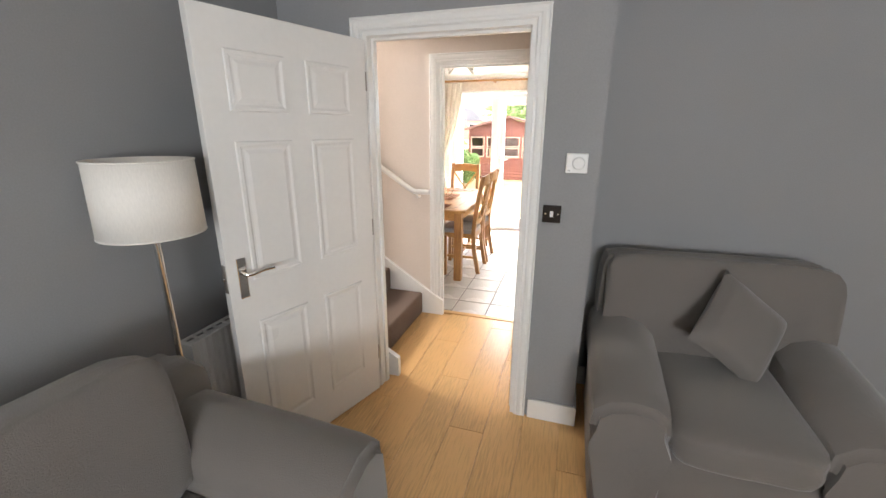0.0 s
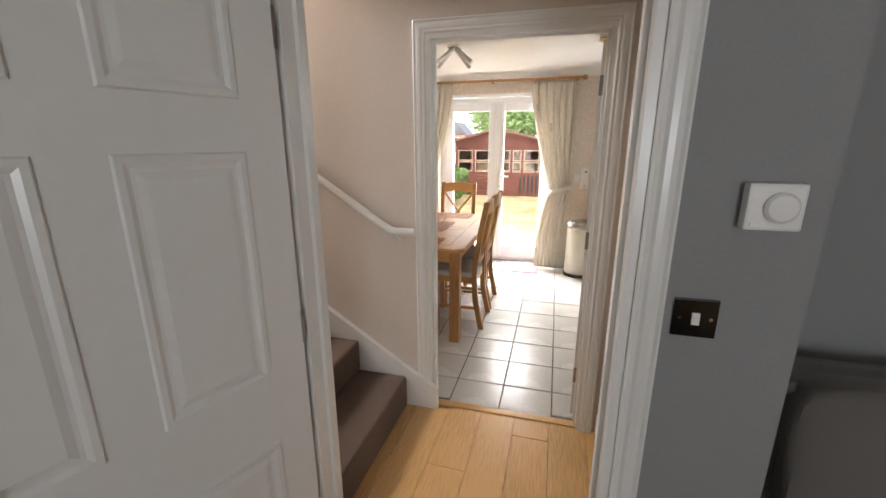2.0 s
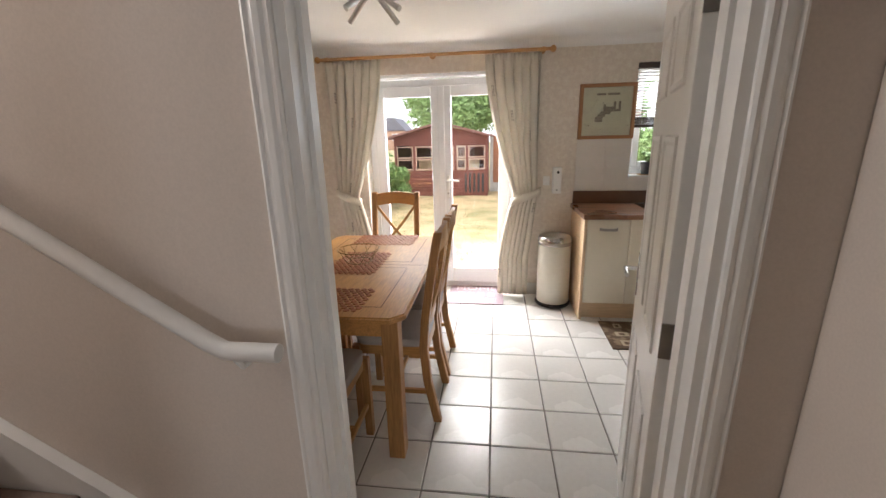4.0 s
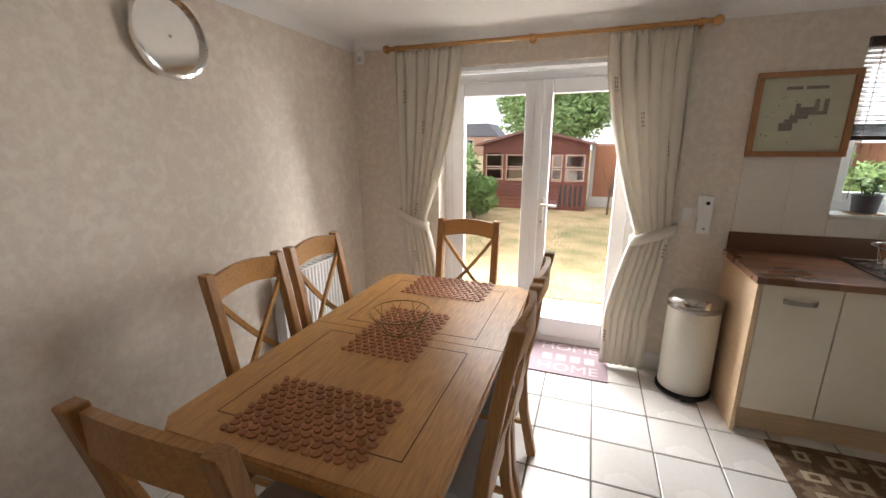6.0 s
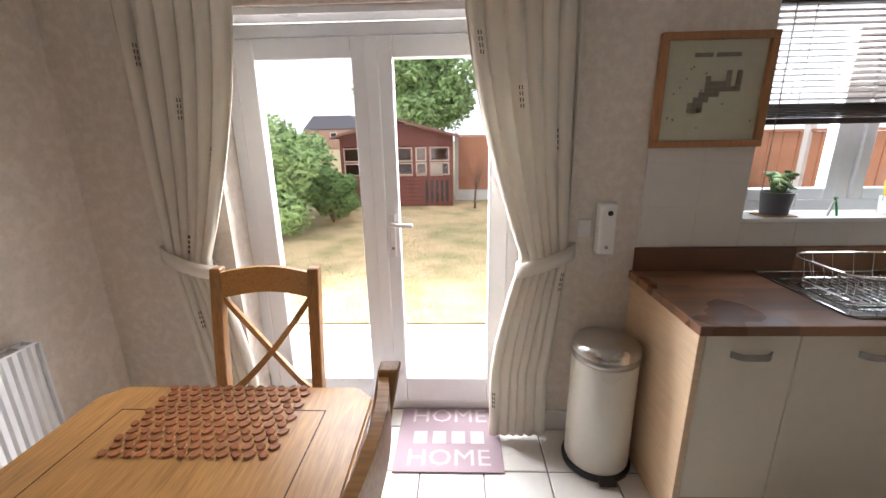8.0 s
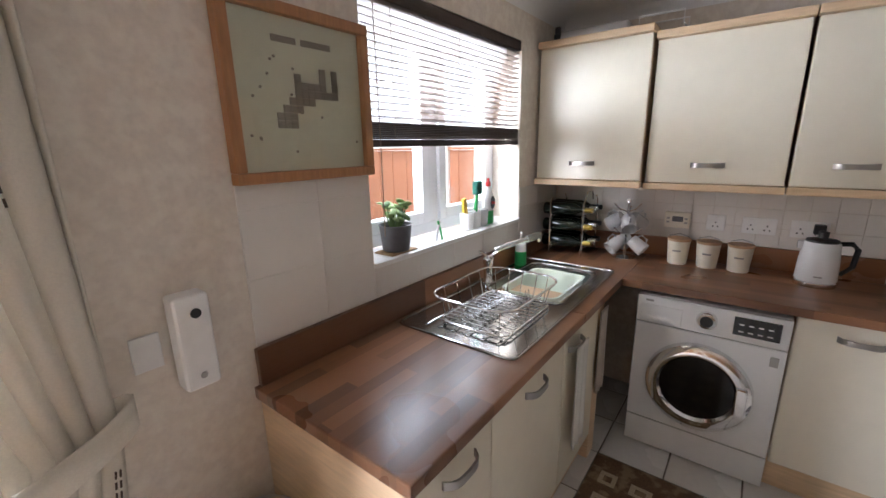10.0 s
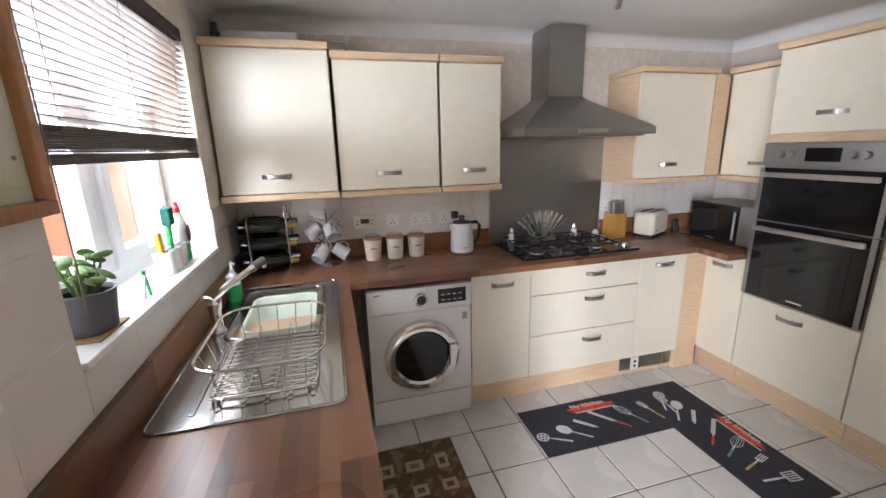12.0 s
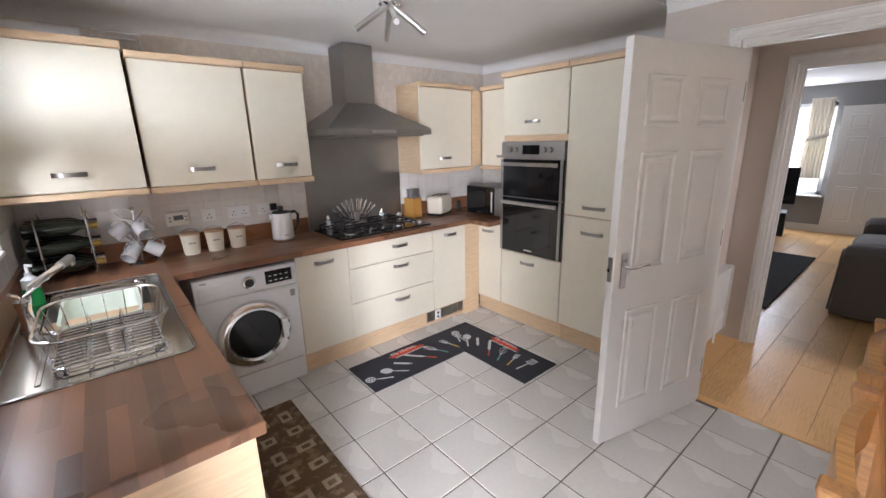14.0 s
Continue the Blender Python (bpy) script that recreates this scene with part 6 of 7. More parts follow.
rug_beige = mat("rug_beige_print", (0.40, 0.32, 0.22), 1.0, vary=0.15, scale=120)
towel_cloth = mat("white_towel", (0.72, 0.70, 0.66), 1.0, vary=0.04, scale=220, bump=0.5)
towel_beige = mat("beige_towel", (0.45, 0.38, 0.32), 1.0, vary=0.08, scale=220, bump=0.5)
soil = mat("soil", (0.05, 0.035, 0.025), 1.0, vary=0.3, scale=90, bump=0.8)
pot_grey = mat("dark_grey_pot", (0.10, 0.10, 0.11), 0.5, vary=0.1, scale=30)
cork = mat("cork_coaster", (0.40, 0.25, 0.13), 0.9, vary=0.2, scale=90)
pic_card = mat("pale_sage_card", (0.55, 0.54, 0.40), 0.8, vary=0.03)
pic_ink = mat("brown_grey_tiles", (0.20, 0.17, 0.13), 0.8, vary=0.1)
frame_wood = mat("orange_pine_frame", (0.38, 0.18, 0.075), 0.45, vary=0.12, scale=10, stretch=(8, 8, 1))


def venetian_blind():
    b = thing("window_blind", pose((WIN[0] + WIN[1]) / 2, FY + 0.03, 0), "half-lowered wooden venetian blind with dark rail", "blind")
    w = (WIN[1] - WIN[0]) / 2 - 0.012
    part("head_rail", boxm(-w, w, -0.03, 0.03, 2.05, 2.098, 0.004), blind_wood, b)
    z = 2.035
    first = None
    while z > 1.665:
        if first is None:
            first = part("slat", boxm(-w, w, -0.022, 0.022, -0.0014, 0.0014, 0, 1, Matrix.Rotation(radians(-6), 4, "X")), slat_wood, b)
            ob = first
        else:
            ob = new("slat", first.data)
            ob.parent = b
        ob.matrix_basis = Matrix.Translation((0, 0, z))
        z -= 0.024
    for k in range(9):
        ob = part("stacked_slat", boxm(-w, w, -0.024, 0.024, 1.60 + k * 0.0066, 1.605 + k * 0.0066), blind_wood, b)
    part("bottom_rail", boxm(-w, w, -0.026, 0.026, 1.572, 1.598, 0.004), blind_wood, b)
    for x in (-w * 0.75, 0.0, w * 0.75):
        bm = bmesh.new()
        for y in (-0.025, 0.025):
            cyl(bm, (x, y, 1.60), (x, y, 2.05), 0.0012, n=5)
        part("ladder_cord", bm, slat_wood, b)
    bm = bmesh.new()
    tube(bm, [(-w + 0.05, -0.034, 2.05), (-w + 0.052, -0.036, 1.6), (-w + 0.05, -0.036, 1.25)], 0.0022, 5)
    part("pull_cord", bm, slat_wood, b)


venetian_blind()


def framed_picture():
    p = thing("framed_picture", pose(1.186, FY - 0.002, 1.712), "orange pine framed picture of tile letters", "picture")
    w, h = 0.235, 0.23
    f = bmesh.new()
    for a, b, c, d in ((-w, w, h - 0.03, h), (-w, w, -h, -h + 0.03), (-w, -w + 0.03, -h + 0.03, h - 0.03), (w - 0.03, w, -h + 0.03, h - 0.03)):
        box(f, a, b, -0.035, 0, c, d, 0.004)
    part("frame", f, frame_wood, p)
    part("card", boxm(-w + 0.03, w - 0.03, -0.014, -0.004, -h + 0.03, h - 0.03), pic_card, p)
    gl = part("glass", boxm(-w + 0.03, w - 0.03, -0.022, -0.020, -h + 0.03, h - 0.03), pane, p)
    gl.visible_shadow = False
    q = 0.021
    cells = [(-4, -5), (-3, -4), (-3, -5), (-2, -4), (-2, -3), (-1, -3), (-3, -3), (-1, -2), (0, -2), (1, -2), (0, -1), (0, 0), (-1, -1), (-2, -2), (1, -1), (2, -1), (3, -1), (3, 0), (3, 1), (3, 2), (5, -1), (4, -1), (5, 0), (5, 1), (5, 2), (1, 0), (2, 0), (-4, -4), (-2, -5), (-1, 0), (-1, 1)]
    for cx, cz in cells:
        part("letter_tile", boxm(cx * q - 0.010, cx * q + 0.010, -0.018, -0.0145, cz * q + 0.03 - 0.010, cz * q + 0.03 + 0.010), pic_ink, p)
    for a, b in ((-0.09, -0.015), (0.0, 0.10)):
        part("caption_bar", boxm(a, b, -0.0155, -0.0145, 0.135, 0.152), pic_ink, p)
    rnd = random.Random(8)
    for k in range(14):
        x, z = rnd.uniform(-0.18, 0.18), rnd.uniform(-0.18, 0.10)
        part("gem_dot", cylm((x, -0.0145, z), (x, -0.017, z), 0.004, n=8), pic_ink, p)


framed_picture()


def air_dispenser():
    d = thing("air_freshener", pose(0.79, FY - 0.002, 1.125), "white wall-mounted air freshener dispenser", "dispenser")
    part("case", boxm(-0.04, 0.04, -0.06, 0, -0.12, 0.12, 0.012, 3), white_plastic, d)
    part("nozzle", cylm((0.005, -0.0605, 0.075), (0.005, -0.064, 0.075), 0.012, n=14), black_matt, d)
    part("button", cylm((0.0, -0.0605, -0.085), (0.0, -0.063, -0.085), 0.008, n=14), dark_steel, d)
    s = thing("socket_plate", pose(0.70, FY - 0.002, 1.12), "white wall switch plate", "socket")
    part("plate", boxm(-0.03, 0.03, -0.009, 0, -0.043, 0.043, 0.003), white_plastic, s)


air_dispenser()


def pedal_bin():
    b = thing("pedal_bin", pose(0.775, 6.79, 0), "tall pale cream pedal bin with steel lid", "bin")
    part("base_ring", lathe([(0.155, 0), (0.16, 0.006), (0.16, 0.022), (0.145, 0.03)], 44), black_matt, b, smooth=True)
    part("body", lathe([(0.143, 0.03), (0.147, 0.04), (0.147, 0.565), (0.143, 0.572)], 44), bin_cream, b, smooth=True)
    part("collar", lathe([(0.147, 0.573), (0.151, 0.578), (0.151, 0.60), (0.146, 0.606)], 44), dark_steel, b, smooth=True)
    part("lid", lathe([(0.149, 0.607), (0.15, 0.625), (0.135, 0.647), (0.09, 0.661), (0.001, 0.667)], 44), steel, b, "brushed steel domed lid", smooth=True)
    part("pedal", boxm(-0.04, 0.04, -0.19, -0.148, 0.012, 0.026, 0.005), black_matt, b)


pedal_bin()


def door_mat():
    d = thing("doormat", pose(0.05, 6.955, 0.0), "mauve welcome doormat with pale printed words", "doormat")
    part("coir_mat", boxm(-0.27, 0.27, -0.275, 0.20, 0.0008, 0.010, 0.003), mauve, d)
    text_mesh("HOME", 0.15, mauve_light, pose(0, 0.12, 0.0104), d, width=0.4)
    text_mesh("HOME", 0.15, mauve_light, pose(0, -0.19, 0.0104), d, width=0.4)
    for x in (-0.15, -0.05, 0.05, 0.15):
        part("print_bar", boxm(x - 0.035, x + 0.035, -0.09, 0.0, 0.0095, 0.0108), mauve_light, d)


door_mat()


def kitchen_mat():
    k = thing("kitchen_mat", pose(0, 0, 0), "charcoal corner kitchen mat printed with utensils", "mat", "kitchen floor mats")
    out = [(2.425, 5.47), (2.045, 5.47), (2.045, 4.67), (1.455, 4.67), (1.455, 4.305), (2.425, 4.305)]
    bm = bmesh.new()
    a = [bm.verts.new((x, y, 0.0008)) for x, y in out]
    b = [bm.verts.new((x, y, 0.006)) for x, y in out]
    bm.faces.new(a)
    bm.faces.new(b)
    for i in range(6):
        bm.faces.new((a[i], a[(i + 1) % 6], b[(i + 1) % 6], b[i]))
    part("backing", bm, mat_cloth, k)
    part("seam", boxm(2.042, 2.428, 4.668, 4.672, 0.0055, 0.0064), black_matt, k)

    grip_red, grip_green, grip_yellow = mat_red, mat("printed_teal", (0.10, 0.30, 0.25), 0.8), mat("printed_ochre", (0.50, 0.36, 0.08), 0.8)

    def disc(bm, mm, x, y, rx, ry, z0, z1, n=16):
        bmesh.ops.create_cone(bm, cap_ends=True, segments=n, radius1=1, radius2=1, depth=z1 - z0, matrix=mm @ Matrix.Translation((x, y, (z0 + z1) / 2)) @ Matrix.Diagonal((rx, ry, 1, 1)))

    def leg(m, seed, step):
        rnd = random.Random(seed)
        bm = bmesh.new()
        edge = []
        for q in range(44):
            a = 2 * math.pi * q / 44
            r = rnd.uniform(0.72, 1.12)
            edge.append(m @ Vector((0.43 + 0.155 * r * math.cos(a), 0.305 + 0.042 * r * math.sin(a), 0.0064)))
        bm.faces.new([bm.verts.new(p) for p in edge])
        part("paint_splash", bm, mat_red, k)
        text_mesh("My kitchen", 0.052, mat_white, m @ pose(0.42, 0.328, 0.0070), k)
        part("print_bar", boxm(0.31, 0.58, 0.268, 0.276, 0.0068, 0.0074, 0, 1, m), mat_white, k)
        kinds = (("slotted", 62, mat_white), ("spoon", 50, mat_white), ("knife", 46, mat_cloth), ("long_knife", 40, grip_red), ("whisk", 26, grip_green), ("fork", 14, grip_yellow), ("turner", -6, mat_white))
        for q, (kind, lean, grip) in enumerate(kinds):
            mm = m @ Matrix.Translation((0.07 + step * q, 0.115 + 0.012 * q, 0)) @ Matrix.Rotation(radians(lean), 4, "Z")
            bm, gm = bmesh.new(), bmesh.new()
            box(gm, -0.006, 0.006, -0.10, -0.02, 0.0063, 0.0069, 0, 1, mm)
            box(bm, -0.004, 0.004, -0.02, 0.02, 0.0063, 0.0069, 0, 1, mm)
            if kind in ("slotted", "spoon"):
                disc(bm, mm, 0, 0.06, 0.034, 0.045 if kind == "spoon" else 0.036, 0.0063, 0.0069)
            elif kind in ("knife", "long_knife"):
                box(bm, -0.013, 0.009, 0.0, 0.12 if kind == "knife" else 0.15, 0.0063, 0.0069, 0, 1, mm)
            elif kind == "whisk":
                for w in (0.004, 0.016, 0.028):
                    loop = [mm @ Vector((w * math.sin(t), 0.06 - 0.055 * math.cos(t), 0.0066)) for t in [2 * math.pi * u / 18 for u in range(18)]]
                    tube(bm, loop, 0.0012, 4, closed=True)
            elif kind == "fork":
                box(bm, -0.017, 0.017, 0.018, 0.03, 0.0063, 0.0069, 0, 1, mm)
                for w in (-0.015, -0.005, 0.005, 0.015):
                    box(bm, w - 0.0025, w + 0.0025, 0.03, 0.085, 0.0063, 0.0069, 0, 1, mm)
            else:
                for w in (-0.026, -0.013, 0.0, 0.013, 0.026):
                    box(bm, w - 0.003, w + 0.003, 0.025, 0.085, 0.0063, 0.0069, 0, 1, mm)
                for w in (0.02, 0.085):
                    box(bm, -0.029, 0.029, w, w + 0.008, 0.0063, 0.0069, 0, 1, mm)
            head = part("printed_utensil", bm, mat_white, k)
            part("printed_grip", gm, grip, head)
            if kind == "slotted":
                hm = bmesh.new()
                for u in range(7):
                    a = u * math.pi / 3
                    r = 0.0 if u == 6 else 0.021
                    disc(hm, mm, r * math.cos(a), 0.06 + r * math.sin(a), 0.006, 0.006, 0.00705, 0.0074, 8)
                part("printed_holes", hm, mat_cloth, head)

    leg(Matrix.Translation((2.045, 5.44, 0)) @ Matrix.Rotation(radians(-90), 4, "Z"), 6, 0.138)
    leg(Matrix.Translation((2.34, 4.66, 0)) @ Matrix.Rotation(radians(180), 4, "Z"), 7, 0.112)


kitchen_mat()


def sink_rug():
    r = thing("sink_rug", pose(1.70, 6.15, 0), "brown and beige patterned runner before the sink", "rug")
    part("woven_mat", boxm(-0.60, 0.64, -0.23, 0.24, 0.0008, 0.008, 0.003), rug_brown, r)
    rnd = random.Random(12)
    for i in range(7):
        for j in range(3):
            x, y = -0.47 + i * 0.16, -0.14 + j * 0.145
            w, h = rnd.uniform(0.03, 0.06), rnd.uniform(0.03, 0.05)
            part("print_patch", boxm(x - w, x + w, y - h, y + h, 0.0076, 0.0086), rug_beige, r)
            part("print_mark", boxm(x - w * 0.5, x + w * 0.4, y - h * 0.5, y + h * 0.5, 0.0086, 0.009), rug_brown, r)


sink_rug()


def leaf_plant():
    p = thing("potted_plant", pose(1.60, FY + 0.055, WIN[2] + 0.0195), "small green succulent in a dark grey pot", "plant")
    part("coaster", boxm(-0.075, 0.075, -0.05, 0.05, 0, 0.006, 0.002), cork, p)
    part("pot", lathe([(0.05, 0.0065), (0.055, 0.01), (0.065, 0.105), (0.068, 0.112), (0.062, 0.113), (0.06, 0.10)], 30), pot_grey, p, smooth=True)
    part("soil", cylm((0, 0, 0.08), (0, 0, 0.10), 0.0605, n=24), soil, p)
    rnd = random.Random(17)
    for k in range(22):
        a, t = rnd.uniform(0, 6.28), rnd.uniform(0.1, 1.0)
        h = rnd.uniform(0.03, 0.10)
        c = Vector((0.065 * t * math.cos(a), 0.06 * t * math.sin(a), 0.10 + h))
        bm = bmesh.new()
        bmesh.ops.create_icosphere(bm, subdivisions=2, radius=1, matrix=Matrix.Translation(c) @ Euler((rnd.uniform(-0.8, 0.8), rnd.uniform(-0.8, 0.8), a)).to_matrix().to_4x4() @ Matrix.Diagonal((0.024, 0.014, 0.006, 1)))
        part("leaf", bm, leaf_light if k % 3 else leaf, p, smooth=True)
        part("stem", cylm((c.x * 0.4, c.y * 0.4, 0.098), c, 0.003, n=6), leaf, p)


leaf_plant()


def sill_things():
    z = WIN[2] + 0.0195
    c = thing("sink_caddy", pose(2.19, FY + 0.06, z), "white three-cup sink caddy with cleaning brushes", "caddy")
    for i, x in enumerate((-0.07, 0.0, 0.07)):
        part("cup", lathe([(0.026, 0), (0.032, 0.003), (0.036, 0.085), (0.033, 0.086), (0.029, 0.01)], 22, Matrix.Translation((x, 0, 0))), white_plastic if i < 2 else grey_china, c, smooth=True)
    part("bridge", boxm(-0.11, 0.11, -0.006, 0.006, 0.062, 0.09, 0.003), white_plastic, c)
    y = thing("scrub_brush", pose(2.12, FY + 0.06, z + 0.012), "yellow handled brush standing in the caddy", "brush", "washing-up brushes")
    part("grip", boxm(-0.016, 0.016, -0.008, 0.008, 0.0, 0.15, 0.007, 3, Matrix.Rotation(radians(-10), 4, "Y")), yellow_plastic, y)
    g = thing("scrub_brush", pose(2.19, FY + 0.06, z + 0.012), "green handled sponge brush standing in the caddy", "brush", "washing-up brushes")
    part("grip", cylm((0, 0, 0), (0.025, 0, 0.16), 0.011, 0.009), green_plastic, g, smooth=True)
    part("sponge", boxm(0.0, 0.055, -0.016, 0.016, 0.155, 0.225, 0.01, 3), teal_sponge, g)
    b = thing("washing_up_bottle", pose(2.325, FY + 0.06, z), "clear bottle of green washing-up liquid with red cap", "bottle")
    for pts, m, nm in (([(0.03, 0.0), (0.037, 0.006), (0.037, 0.07), (0.035, 0.072)], green_plastic, "green_liquid"), ([(0.0375, 0.073), (0.038, 0.12), (0.033, 0.16), (0.018, 0.19), (0.014, 0.20)], white_plastic, "upper_bottle"), ([(0.016, 0.201), (0.016, 0.222), (0.009, 0.228), (0.008, 0.243)], red_plastic, "cap")):
        part(nm, lathe(pts, 24, Matrix.Diagonal((1.0, 0.75, 1, 1))), m, b, smooth=True)
    part("oval_label", lathe([(0.002, 0.0), (0.025, 0.001), (0.024, 0.0025), (0.001, 0.003)], 24, pose(0, -0.0285, 0.115, 90, 0, 0) @ Matrix.Diagonal((0.95, 1.4, 1, 1))), pot_grey, b)
    part("label_bar", boxm(-0.016, 0.016, -0.0335, -0.0318, 0.108, 0.122), red_plastic, b)
    f = thing("garden_clip", pose(1.84, FY + 0.02, z), "small green plastic clip on the window sill", "clip")
    for s in (-1, 1):
        bm = bmesh.new()
        tube(bm, [(s * 0.022, 0, 0.003), (s * 0.01, 0, 0.05), (s * -0.006, 0, 0.09)], 0.005, 8)
        part("prong", bm, green_plastic if s > 0 else grey_china, f)
    d = thing("hand_soap", pose(2.46, 6.925, 0.9145), "clear pump bottle of green hand soap behind the sink", "soap bottle")
    part("liquid", lathe([(0.03, 0.0), (0.033, 0.004), (0.033, 0.075), (0.03, 0.078)], 24), green_plastic, d, smooth=True)
    part("shoulder", lathe([(0.0325, 0.079), (0.03, 0.12), (0.013, 0.135), (0.012, 0.15)], 24), grey_china, d, smooth=True)
    bm = bmesh.new()
    tube(bm, [(0, 0, 0.15), (0, 0, 0.185), (-0.035, -0.02, 0.185)], 0.006, 8)
    part("pump", bm, white_plastic, d)


sill_things()


def dish_rack():
    r = thing("dish_rack", pose(1.77, 6.68, 0.9185), "chrome wire dish drainer on the draining board", "dish rack")
    def loop(hx, hy, rad, z, thick, nm):
        pts = []
        for cx, cy, a0 in ((hx - rad, hy - rad, 0), (-hx + rad, hy - rad, 90), (-hx + rad, -hy + rad, 180), (hx - rad, -hy + rad, 270)):
            pts += [(cx + rad * math.cos(radians(a0 + k * 15)), cy + rad * math.sin(radians(a0 + k * 15)), z) for k in range(7)]
        bm = bmesh.new()
        tube(bm, pts, thick, 8, closed=True)
        part(nm, bm, chrome, r, smooth=True)
    loop(0.235, 0.175, 0.09, 0.115, 0.0045, "top_rim")
    loop(0.20, 0.145, 0.05, 0.010, 0.004, "base_rim")
    for k in range(13):
        x = -0.19 + k * 0.38 / 12
        bm = bmesh.new()
        tube(bm, [(x, -0.145, 0.010), (x, -0.05, 0.012), (x, -0.045, 0.055), (x, -0.035, 0.012), (x, 0.05, 0.012), (x, 0.055, 0.055), (x, 0.065, 0.012), (x, 0.145, 0.010)], 0.0022, 6)
        part("plate_wire", bm, chrome, r)
    for k in range(18):
        t = 2 * math.pi * k / 18
        c, s = math.cos(t), math.sin(t)
        bm = bmesh.new()
        cyl(bm, (0.195 * max(-1, min(1, c * 1.25)), 0.142 * max(-1, min(1, s * 1.25)), 0.010), (0.225 * max(-1, min(1, c * 1.15)), 0.168 * max(-1, min(1, s * 1.15)), 0.115), 0.002, n=6)
        part("side_wire", bm, chrome, r)
    for x, y in ((-0.18, -0.12), (0.18, -0.12), (-0.18, 0.12), (0.18, 0.12)):
        part("foot", cylm((x, y, 0), (x, y, 0.01), 0.006, n=8), chrome, r)
    w = thing("washing_up_bowl", pose(2.28, 6.70, 0.755), "cream plastic washing-up bowl sitting in the sink", "bowl")
    bm = bmesh.new()
    rows = []
    for hx, hy, z in ((0.17, 0.105, 0.0), (0.19, 0.125, 0.02), (0.205, 0.138, 0.145), (0.212, 0.145, 0.15), (0.20, 0.133, 0.148), (0.185, 0.12, 0.025)):
        rad = 0.05
        pts = []
        for cx, cy, a0 in ((hx - rad, hy - rad, 0), (-hx + rad, hy - rad, 90), (-hx + rad, -hy + rad, 180), (hx - rad, -hy + rad, 270)):
            pts += [bm.verts.new((cx + rad * math.cos(radians(a0 + k * 22.5)), cy + rad * math.sin(radians(a0 + k * 22.5)), z)) for k in range(5)]
        rows.append(pts)
    for a, b in zip(rows, rows[1:]):
        for i in range(20):
            bm.faces.new((a[i], a[(i + 1) % 20], b[(i + 1) % 20], b[i]))
    bm.faces.new(rows[0])
    bm.faces.new(rows[-1])
    part("bowl", bm, mat("pale_mint_plastic", (0.72, 0.78, 0.68), 0.35, vary=0.02), w, smooth=True)


dish_rack()


def wine_rack():
    w = thing("wine_rack", pose(2.93, 6.80, 0.9105, 0, 0, 90), "chrome wire wine rack filled with dark bottles", "wine rack")
    for x in (-0.10, 0.10):
        for y in (-0.13, 0.13):
            bm = bmesh.new()
            tube(bm, [(x, y, 0), (x, y, 0.32), (x, y * 0.8, 0.345)], 0.005, 8)
            part("upright", bm, chrome, w)
    bm = bmesh.new()
    tube(bm, [(-0.09, -0.07, 0.33), (-0.09, -0.05, 0.38), (-0.09, 0.05, 0.38), (-0.09, 0.07, 0.33)], 0.005, 8)
    part("carry_loop", bm, chrome, w)
    for z in (0.035, 0.135, 0.235):
        for x in (-0.09, 0.09):
            bm = bmesh.new()
            pts = [(x, -0.13 + 0.26 * t / 24, z + 0.014 * abs(math.sin(math.pi * 3 * t / 24))) for t in range(25)]
            tube(bm, pts, 0.0035, 6)
            part("cradle", bm, chrome, w)
    foil = [mat("gold_foil", (0.5, 0.36, 0.1), 0.3, metal=1), mat("silver_foil", (0.6, 0.6, 0.6), 0.25, metal=1), black_matt]
    k = 0
    for z in (0.078, 0.178, 0.278):
        for y in (-0.085, 0.0, 0.085):
            b = thing("wine_bottle", pose(2.93 + y, 6.955, 0.9105 + z, 90, 0, 0), "dark glass wine bottle lying in the rack", "bottle", "bottles in the wine rack")
            part("glass", lathe([(0.03, 0.0), (0.037, 0.005), (0.037, 0.17), (0.03, 0.20), (0.015, 0.225), (0.0145, 0.25)], 22), bottle_glass, b, smooth=True)
            part("foil_cap", lathe([(0.0155, 0.2505), (0.0155, 0.295), (0.012, 0.298)], 18), foil[k % 3], b, smooth=True)
            k += 1


wine_rack()


